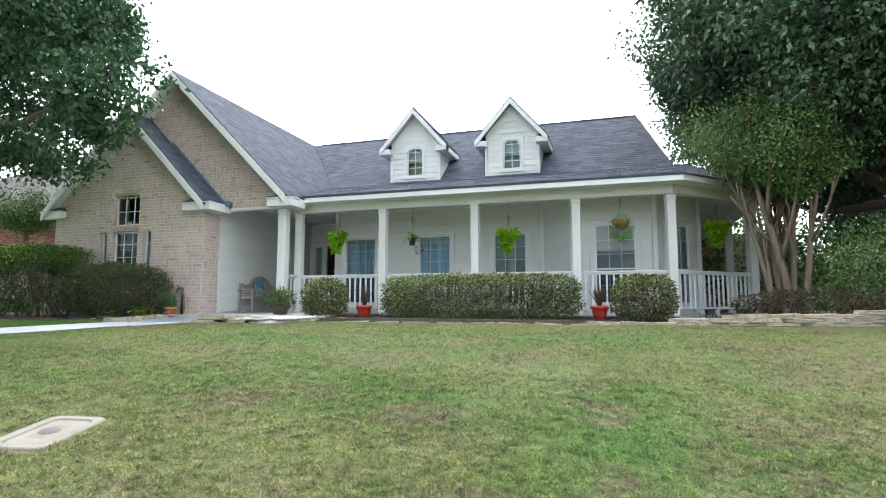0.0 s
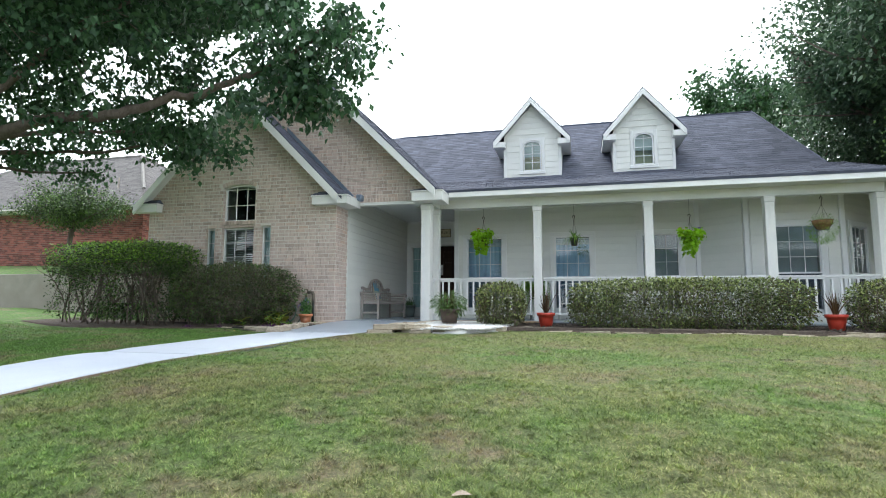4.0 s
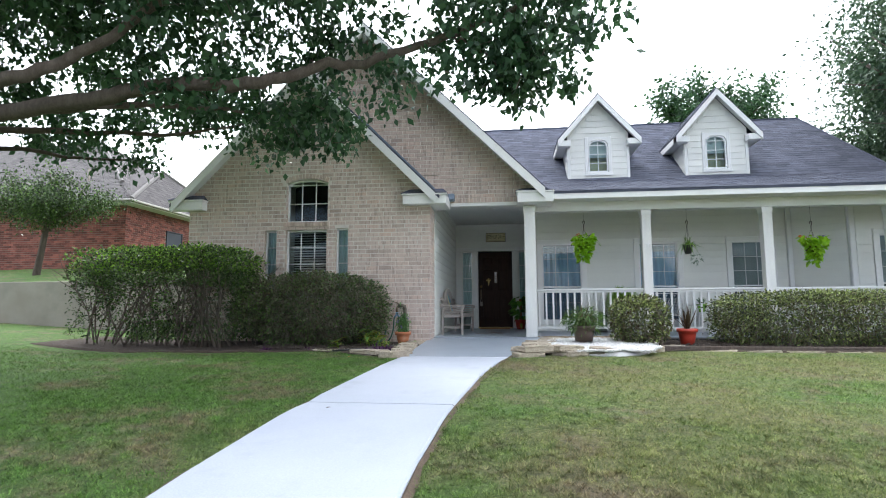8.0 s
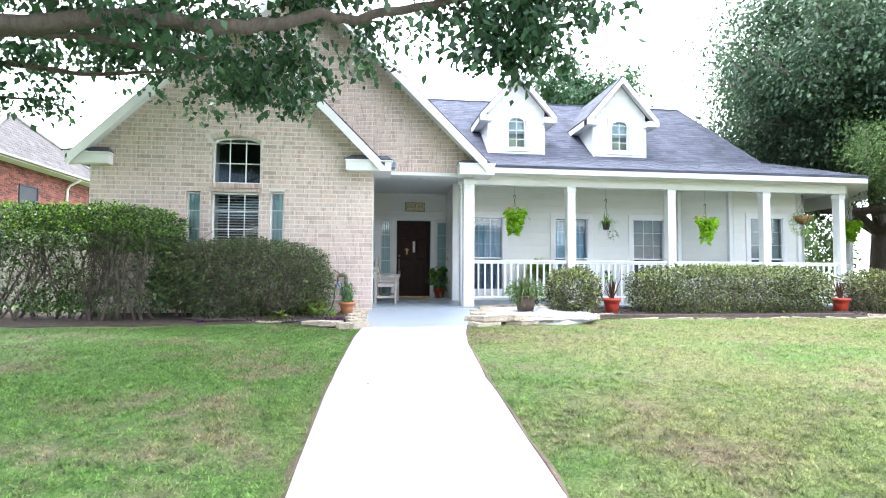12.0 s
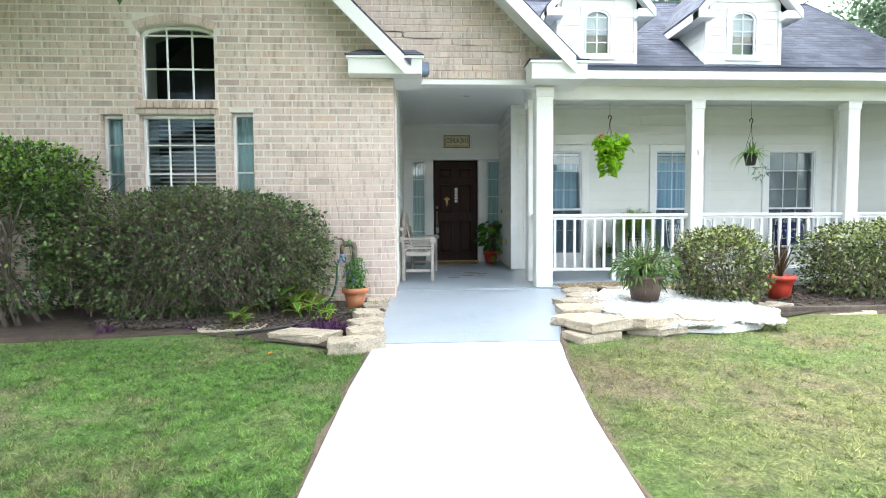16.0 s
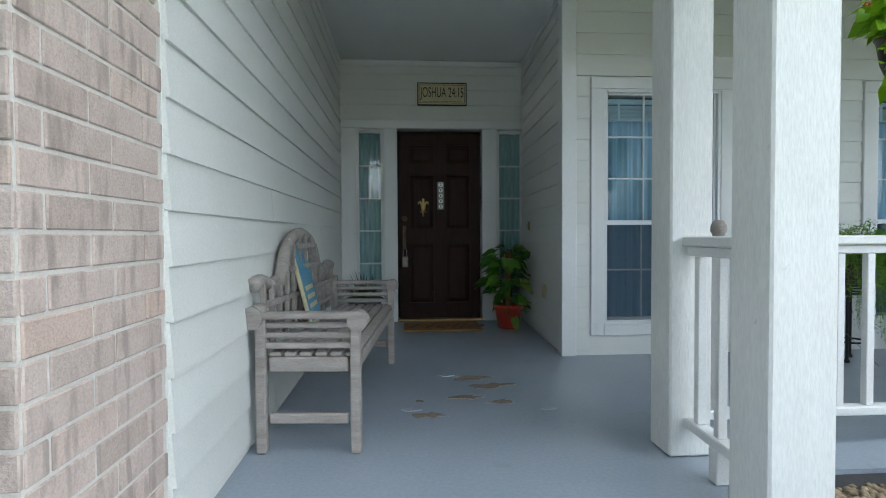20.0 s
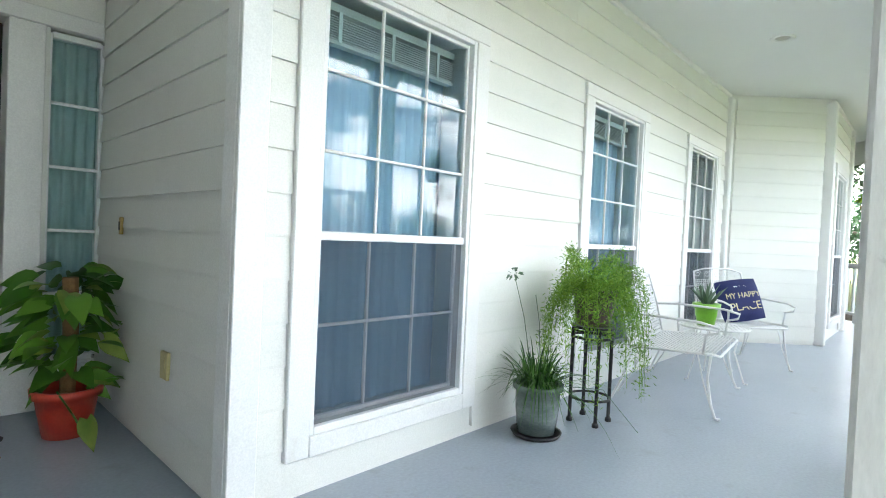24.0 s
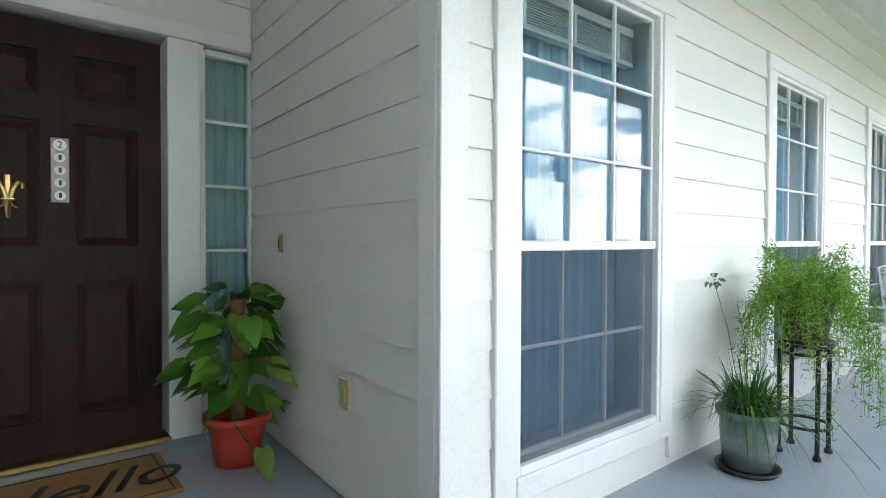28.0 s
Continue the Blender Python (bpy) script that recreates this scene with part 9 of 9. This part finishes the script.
part("soffit", Geo().cbox(-30.4, -11.56, 1.30, 13.6, 4.06, 4.10, 0.01), M["soffit"], nb)
part("gutter", Geo().cbox(-30.5, -11.45, 1.19, 1.30, 4.10, 4.18, 0.02).cbox(-11.56, -11.45, 1.30, 13.7, 4.10, 4.18, 0.02), M["plate2"], nb, "pale eave gutter")
part("downspout", Geo().tube([(-11.52, 6.6, 4.08), (-11.9, 6.6, 3.85), (-11.98, 6.6, 3.7), (-11.98, 6.6, 1.7)], 0.045, 8), M["vinyl"], nb, smooth=True)
NA, NC = Vector((-17.8, 7.5, 8.1)), Vector((-13.2, 5.2, 6.09))
rf = part("roof", Geo().add([(-30.5, 1.25, 4.17), (-11.5, 1.25, 4.17), (-11.5, 13.7, 4.17), (-30.5, 13.7, 4.17), (-25.0, 7.5, 8.1), tuple(NA)], [(0, 1, 5, 4), (1, 2, 5), (2, 3, 4, 5), (3, 0, 4), (0, 3, 2, 1)]), M["shingle_far"], nb, "weathered grey-brown hip roof")
rf2 = part("roof", Geo().add([(-11.48, 1.23, 4.175), (-11.48, 9.2, 4.175), tuple(NC), (-17.0, 5.2, 6.09), (-17.0, 1.6, 4.3), (-17.0, 9.2, 4.175)], [(0, 1, 2), (0, 2, 3, 4), (1, 5, 3, 2)]), M["shingle_far"], nb, "small front hip of the weathered roof")
up_ = Vector((NA.x + 11.5, 0, NA.z - 4.17))
shingle_plane("shingles", (-11.5, 1.25, 4.175), (0, 1, 0), up_, 0, lambda v: 6.25 * v / up_.length, lambda v: 12.45 - 6.2 * v / up_.length, up_.length, M["shingle_far"], rf, 21, 0.16)
up2 = Vector((0, NA.y - 1.25, NA.z - 4.17))
shingle_plane("shingles", (-30.5, 1.25, 4.175), (1, 0, 0), up2, 0, lambda v: 5.5 * v / up2.length, lambda v: 19.0 - 6.3 * v / up2.length, up2.length, M["shingle_far"], rf, 22, 0.16)
up3 = Vector((NC.x + 11.48, 0, NC.z - 4.175))
shingle_plane("shingles", (-11.48, 1.23, 4.185), (0, 1, 0), up3, 0, lambda v: 3.97 * v / up3.length, lambda v: 7.97 - 4.0 * v / up3.length, up3.length, M["shingle_far"], rf2, 23, 0.16)
g = Geo()
for p0, p1 in (((-11.5, 1.25, 4.19), tuple(NC + Vector((0, 0, 0.03)))), (tuple(NC + Vector((0, 0, 0.03))), (-11.5, 9.2, 4.19)), ((-13.0, 2.7, 5.13), tuple(NA + Vector((0, 0, 0.03)))), (tuple(NA + Vector((0, 0, 0.03))), (-25.0, 7.5, 8.13)), (tuple(NA + Vector((0, 0, 0.03))), (-11.5, 13.7, 4.2))):
    g.tube([p0, p1], 0.075, 6)
part("hip_cap", g, M["shingle_cap"], rf, "paler worn hip and ridge caps")
g = Geo().tube([(-14.6, 3.0, 5.2), (-14.6, 3.0, 5.75)], 0.04, 8)
part("vent_pipe", g, M["galv"], nb)

rw = solid("retaining_wall", Geo().cbox(-34, -6.6, -2.9, -2.65, 0.0, 1.24, 0.015), M["old_concrete"], "stained concrete retaining wall beside the lawn", "wall")
g = Geo()
for i in range(40):
    for j in range(13):
        x, y = -44 + i * 0.955, -2.66 + (j * 0.75 if j < 9 else 6.0 + (j - 8) * 2.5)
        g.v.append((x, y, terrace_z(y) + 0.02 * math.sin(i * 1.3 + j)))
for i in range(39):
    for j in range(12):
        g.f.append((i * 13 + j, (i + 1) * 13 + j, (i + 1) * 13 + j + 1, i * 13 + j + 1))
solid("ground_terrace", g, M["lawn"], "raised lawn before the neighbouring house", "ground", smooth=True)

for hx in (-14.0, 8.0, 30.0):
    hs_ = thing("street_house", "tan house with dormers and a dark roof across the street", "house", (hx, -44, -1.2), "houses across the street")
    part("wall", Geo().box(hx - 8, hx + 8, -50, -42, -1.3, 2.0), M["brick_rest"], hs_)
    part("roof", Geo().prism([(-41.2, 1.95), (-46, 5.6), (-50.8, 1.95)], "x", hx - 8.6, hx + 8.6), M["shingle_far"], hs_)
    part("gable", Geo().prism([(hx - 5, 1.9), (hx - 1, 1.9), (hx - 3, 4.6)], "y", -41.3, -45.0), M["brick_rest"], hs_)
    part("gable_board", Geo().prism([(hx - 5.5, 1.7), (hx - 3, 5.1), (hx - 0.5, 1.7), (hx - 0.8, 1.7), (hx - 3, 4.7), (hx - 5.2, 1.7)], "y", -41.1, -41.32), M["white"], hs_)
    dm = part("dormer", Geo().prism([(hx + 2.2, 2.6), (hx + 3.8, 2.6), (hx + 3.8, 3.9), (hx + 3, 4.8), (hx + 2.2, 3.9)], "y", -41.9, -45.0), M["white"], hs_)
    part("window", Geo().box(hx + 2.6, hx + 3.4, -41.89, -41.85, 2.9, 3.9), M["screen"], dm)
    for wx in (-6, -3, 1.5, 5):
        part("window", Geo().box(hx + wx - 0.5, hx + wx + 0.5, -41.99, -41.94, -0.4, 1.2), M["screen"], hs_)
for x, y, sd in ((-26, -40, 421), (-2.5, -40, 422), (19, -39, 423), (41, -40, 424), (-40, -38, 425)):
    tree("street_tree", "leafy tree across the street", (x, y), 2.2, 0.25, [(None, (math.cos(q * 1.05), math.sin(q * 1.05), 0.6), 2.8, 0.12) for q in range(6)] + [(None, (0, 0, 1), 3.0, 0.12)],
         6000, 0.26, M["leaf_dark"], M["bark"], sd, 1, 0.7, 0.6, 0.1, 4, group="street trees")


# ==== lawn blades ====
def lawn_free(x, y):
    """Where grass grows: beside the path, before the beds, and not on the meter box."""
    wl_x = np.interp(y, [p[0] for p in WALK_L], [p[1] for p in WALK_L]) - 0.015
    wr_x = np.interp(y, [p[0] for p in WALK_R], [p[1] for p in WALK_R]) + 0.015
    lowest = np.interp(x, [-8, -5.5, -3.4, -1.9, -1.1, -0.7, 0.8, 1.9, 3.2, 6, 8.9, 10.4, 12.6], [-6.4, -6.95, -6.6, -6.45, -7.1, -7.2, -6.95, -6.75, -6.1, -6.2, -6.22, -5.9, -5.0])
    return ((x < wl_x) | (x > wr_x)) & (y < lowest + 0.08 * np.sin(x * 5)) & ((np.abs(x - bx_) > 0.23) | (np.abs(y - by_) > 0.31))


def lawn_blades():
    rs = np.random.default_rng(900)
    out = []
    def thin_out(x, y, x0, x1, y0, y1):
        """Density falls off unevenly across the last metre of each stretch."""
        d = np.minimum(np.minimum(x - x0, x1 - x), np.minimum(y - y0, y1 - y))
        return np.clip(d / 1.1 + 0.25 * np.sin(x * 2.7 + y) * np.sin(y * 3.1 - x), 0, 1)

    for x0, x1, y0, y1, per, ln in ((-4.2, 12.0, -15.6, -6.2, 1700, 0.020), (-8.5, -4.2, -13, -6.8, 900, 0.026), (0.3, 10.8, -14.9, -11.3, 2600, 0.018), (-3.4, 0.2, -14.4, -6.6, 2000, 0.020)):
        n = int((x1 - x0 + 1) * (y1 - y0 + 1) * per)
        x0, x1, y0, y1 = x0 - 0.5, x1 + 0.5, y0 - 0.5, y1 + 0.5
        x, y = rs.uniform(x0, x1, n), rs.uniform(y0, y1, n)
        m = lawn_free(x, y) & (rs.random(n) < thin_out(x, y, x0, x1, y0, y1))
        m &= rs.random(n) < (0.60 + 0.40 * (np.sin(x * 1.9 + 1.3 * np.sin(y * 1.1)) * np.sin(y * 2.3 + np.sin(x)) > -0.45))
        x, y = x[m], y[m]
        n = len(x)
        P = np.stack([x, y, ground(x, y) + 0.004 + 0.012 * np.sin(x * 2.1 + y) * np.sin(y * 1.7)], 1)
        D = np.stack([rs.normal(0, 0.9, n), rs.normal(0, 0.9, n), 0.25 + 0.8 * rs.random(n)], 1)
        D = unit(D)
        S = unit(np.cross(D, np.array([[0, 0, 1.0]]) + 0.3 * rs.normal(size=(n, 3))))
        L = ln * rs.uniform(0.6, 1.7, n)[:, None]
        W = rs.uniform(0.0020, 0.0040, n)[:, None]
        v = np.stack([P - S * W, P + S * W, P + D * L], 1).reshape(-1, 3)
        out.append((v, np.arange(3 * n).reshape(-1, 3)))
    for x0, x1, y0, y1, per, k, ln in ((0.3, 10.8, -14.9, -11.0, 620, 15, 0.036), (-3.6, 0.2, -14.4, -6.6, 560, 14, 0.040), (0.3, 11.5, -11.0, -6.2, 330, 9, 0.040), (-8.5, -3.6, -13.0, -6.8, 260, 9, 0.045)):
        n = int((x1 - x0 + 1) * (y1 - y0 + 1) * per)      # tufts: blades spreading from one crown
        x0, x1, y0, y1 = x0 - 0.5, x1 + 0.5, y0 - 0.5, y1 + 0.5
        x, y = rs.uniform(x0, x1, n), rs.uniform(y0, y1, n)
        m = lawn_free(x, y) & (rs.random(n) < thin_out(x, y, x0, x1, y0, y1)) & (rs.random(n) < 0.35 + 0.65 * np.clip(0.5 + 0.9 * np.sin(x * 3.1 + 1.7 * np.sin(y * 2.3)) * np.sin(y * 3.7 + 1.4 * np.sin(x * 1.9)), 0, 1))
        x, y = np.repeat(x[m], k), np.repeat(y[m], k)
        n = len(x)
        a, r = rs.uniform(0, 6.283, n), 0.022 * np.sqrt(rs.random(n))
        x, y = x + r * np.cos(a), y + r * np.sin(a)
        P = np.stack([x, y, ground(x, y) + 0.004 + 0.012 * np.sin(x * 2.1 + y) * np.sin(y * 1.7)], 1)
        D = unit(np.stack([np.cos(a) + rs.normal(0, 0.35, n), np.sin(a) + rs.normal(0, 0.35, n), 0.30 + 0.9 * rs.random(n)], 1))
        S = unit(np.cross(D, np.array([[0, 0, 1.0]]) + 0.25 * rs.normal(size=(n, 3))))
        L, W = ln * rs.uniform(0.5, 1.25, n)[:, None], rs.uniform(0.0022, 0.0044, n)[:, None]
        v = np.stack([P - S * W * 0.6, P + S * W, P + D * L], 1).reshape(-1, 3)
        out.append((v, np.arange(3 * n).reshape(-1, 3)))
    tagged(part("grass_blades", batch_mesh("grass_blades", out, M["grass"]), M["grass"], None), "short mown grass with green and straw-coloured blades", "grass", kind="stuff")


lawn_blades()


# ==== brickwork ====
def bricks():
    rs = random.Random(17)
    CH, BL, J = 0.0798, 0.2475, 0.0095
    shared = {}
    rest = Geo()
    count = 0
    def one(x0, x1, z0, z1):
        nonlocal count
        near = x0 > -1.95 and z1 < 1.75 and count < 300
        if near:
            key = (round(x1 - x0, 2), round(z1 - z0, 3))
            if key not in shared:
                w_, h_ = key
                shared[key] = Geo().cbox(-w_ / 2, w_ / 2, -0.0015, 0.012, -h_ / 2, h_ / 2, 0.003).mesh("brick", M["brick"])
            ob = new("brick", shared[key])
            ob.parent = core
            ob.location = ((x0 + x1) / 2, BY + rs.uniform(-0.0015, 0.0015), (z0 + z1) / 2)
            count += 1
        else:
            y_ = BY + rs.uniform(-0.0015, 0.0015)
            c = 0.004
            rest.add([(x0, y_ + 0.012, z0), (x1, y_ + 0.012, z0), (x1, y_ + 0.012, z1), (x0, y_ + 0.012, z1), (x0 + c, y_ + 0.002, z0 + c), (x1 - c, y_ + 0.002, z0 + c), (x1 - c, y_ + 0.002, z1 - c), (x0 + c, y_ + 0.002, z1 - c)],
                     [(4, 5, 6, 7), (0, 1, 5, 4), (1, 2, 6, 5), (2, 3, 7, 6), (3, 0, 4, 7)])
    row, z = 0, -0.15
    while z < SZ - 0.3:
        z0, z1 = z + J / 2, z + CH - J / 2
        half = SZ - 0.14 - z1
        lo, hi = max(-5.5, SA - half), min(LX, SA + half)
        if z < 2.45:
            lo, hi = -5.5, LX
        x = LX + J / 2 - 21 * BL - (BL - 0.085 if row % 2 else 0)
        while x < hi:
            a, b = max(x + J / 2, lo), min(x + BL - J / 2, hi)
            segs = [(a, b)] if b - a > 0.03 else []
            for h0, h1, k0, k1 in B_HOLES + [(AWX0 - 0.04, AWX1 + 0.04, 2.08, 2.24), (AWX0 - 0.07, AWX1 + 0.07, 3.0, 3.02)]:
                if k0 < z1 and k1 > z0:
                    segs = [c for q0, q1 in segs for c in ((q0, min(q1, h0 - 0.003)), (max(q0, h1 + 0.003), q1)) if c[1] - c[0] > 0.025]
            for q0, q1 in segs:
                mid = (q0 + q1) / 2
                if abs(mid - ARCH_C[0]) < 0.44 and 2.9 < z1 and (mid - ARCH_C[0]) ** 2 + ((z0 + z1) / 2 - ARCH_C[1]) ** 2 < (ARCH_R + 0.115) ** 2:
                    continue
                one(q0, q1, z0, z1)
            x += BL
        row += 1
        z += CH
    z = -0.15
    while z < 3.0:      # the bricks' ends in the window reveals
        for h0, h1, k0, k1 in B_HOLES:
            if k0 <= z + J / 2 and z + CH - J / 2 <= k1:
                for xa, xb in ((h0 - 0.002, h0 + 0.003), (h1 - 0.003, h1 + 0.002)):
                    rest.box(xa, xb, BY + 0.003, BY + 0.094, z + J / 2, z + CH - J / 2)
        z += CH
    part("bricks", rest, M["brick_rest"], core, "buff brick courses", kind="stuff")
    side = thing("brick_return", "buff brick return at the porch corner", "wall", (LX, -4.5, 0), kind="structure")
    row, z = 0, -0.15
    meshes = {}
    while z < 2.46:
        for y0, y1 in (((BY + 0.012, -4.735), (-4.725, -4.487), (-4.477, -4.365)) if row % 2 else ((BY + 0.012, -4.890), (-4.880, -4.642), (-4.632, -4.394))):
            key = round(y1 - y0, 3)
            if key not in meshes:
                meshes[key] = Geo().cbox(-0.012, 0.0045, -key / 2, key / 2, -CH / 2 + J / 2, CH / 2 - J / 2, 0.003).mesh("brick", M["brick"])
            ob = new("brick", meshes[key])
            ob.parent = side
            ob.matrix_parent_inverse = side.matrix_basis.inverted()
            ob.location = (LX + rs.uniform(-0.001, 0.001), (y0 + y1) / 2, z + CH / 2)
        row += 1
        z += CH
    tall = Geo()
    head = thing("brick_header_course", "row of upright buff bricks over the entrance", "brick course", (0.3, GY, 2.64), kind="structure")
    hb = Geo().cbox(-0.031, 0.031, 0.002, 0.012, -0.044, 0.044, 0.003).mesh("brick", M["brick"])
    for i in range(28):
        ob = new("brick", hb)
        ob.parent = head
        ob.matrix_parent_inverse = head.matrix_basis.inverted()
        ob.location = (LX + 0.04 + 0.0718 * i, GY - 0.004, 2.69)
    row, z = 0, 2.737
    while z < TZ - 0.25:
        z0, z1 = z + J / 2, z + CH - J / 2
        half = (TZ - 0.14 - z1) / SLOPE_T
        hi = min(1.36, TA + half)
        x = -5.6 - (BL / 2 if row % 2 else 0)
        while x < hi:
            a, b = max(x + J / 2, TA - half), min(x + BL - J / 2, hi)
            if b - a > 0.03 and z1 > small_roof((a + b) / 2) - 0.25:
                y_ = GY + rs.uniform(-0.0015, 0.0015)
                c = 0.004
                tall.add([(a, y_ + 0.012, z0), (b, y_ + 0.012, z0), (b, y_ + 0.012, z1), (a, y_ + 0.012, z1), (a + c, y_ + 0.002, z0 + c), (b - c, y_ + 0.002, z0 + c), (b - c, y_ + 0.002, z1 - c), (a + c, y_ + 0.002, z1 - c)],
                         [(4, 5, 6, 7), (0, 1, 5, 4), (1, 2, 6, 5), (2, 3, 7, 6), (3, 0, 4, 7)])
            x += BL
        row += 1
        z += CH
    yb, end = 6.6, Geo()
    row, z = 0, -0.08
    while z < WALL_TOP - 0.08:
        x = 10.95 - (BL / 2 if row % 2 else 0)
        while x < 15.2:
            a, b = max(x + J / 2, 10.95), min(x + BL - J / 2, 15.2)
            if b - a > 0.03:
                end.add([(a, yb + 0.012, z + J), (b, yb + 0.012, z + J), (b, yb + 0.012, z + CH), (a, yb + 0.012, z + CH), (a, yb, z + J), (b, yb, z + J), (b, yb, z + CH), (a, yb, z + CH)], [(4, 5, 6, 7), (0, 1, 5, 4), (1, 2, 6, 5), (2, 3, 7, 6), (3, 0, 4, 7)])
            x += BL
        row += 1
        z += CH
    part("bricks", end, M["brick_rest"], porch_end, "buff brick courses", kind="stuff")
    part("bricks", tall, M["brick_rest"], core2, "buff brick courses", kind="stuff")


bricks()
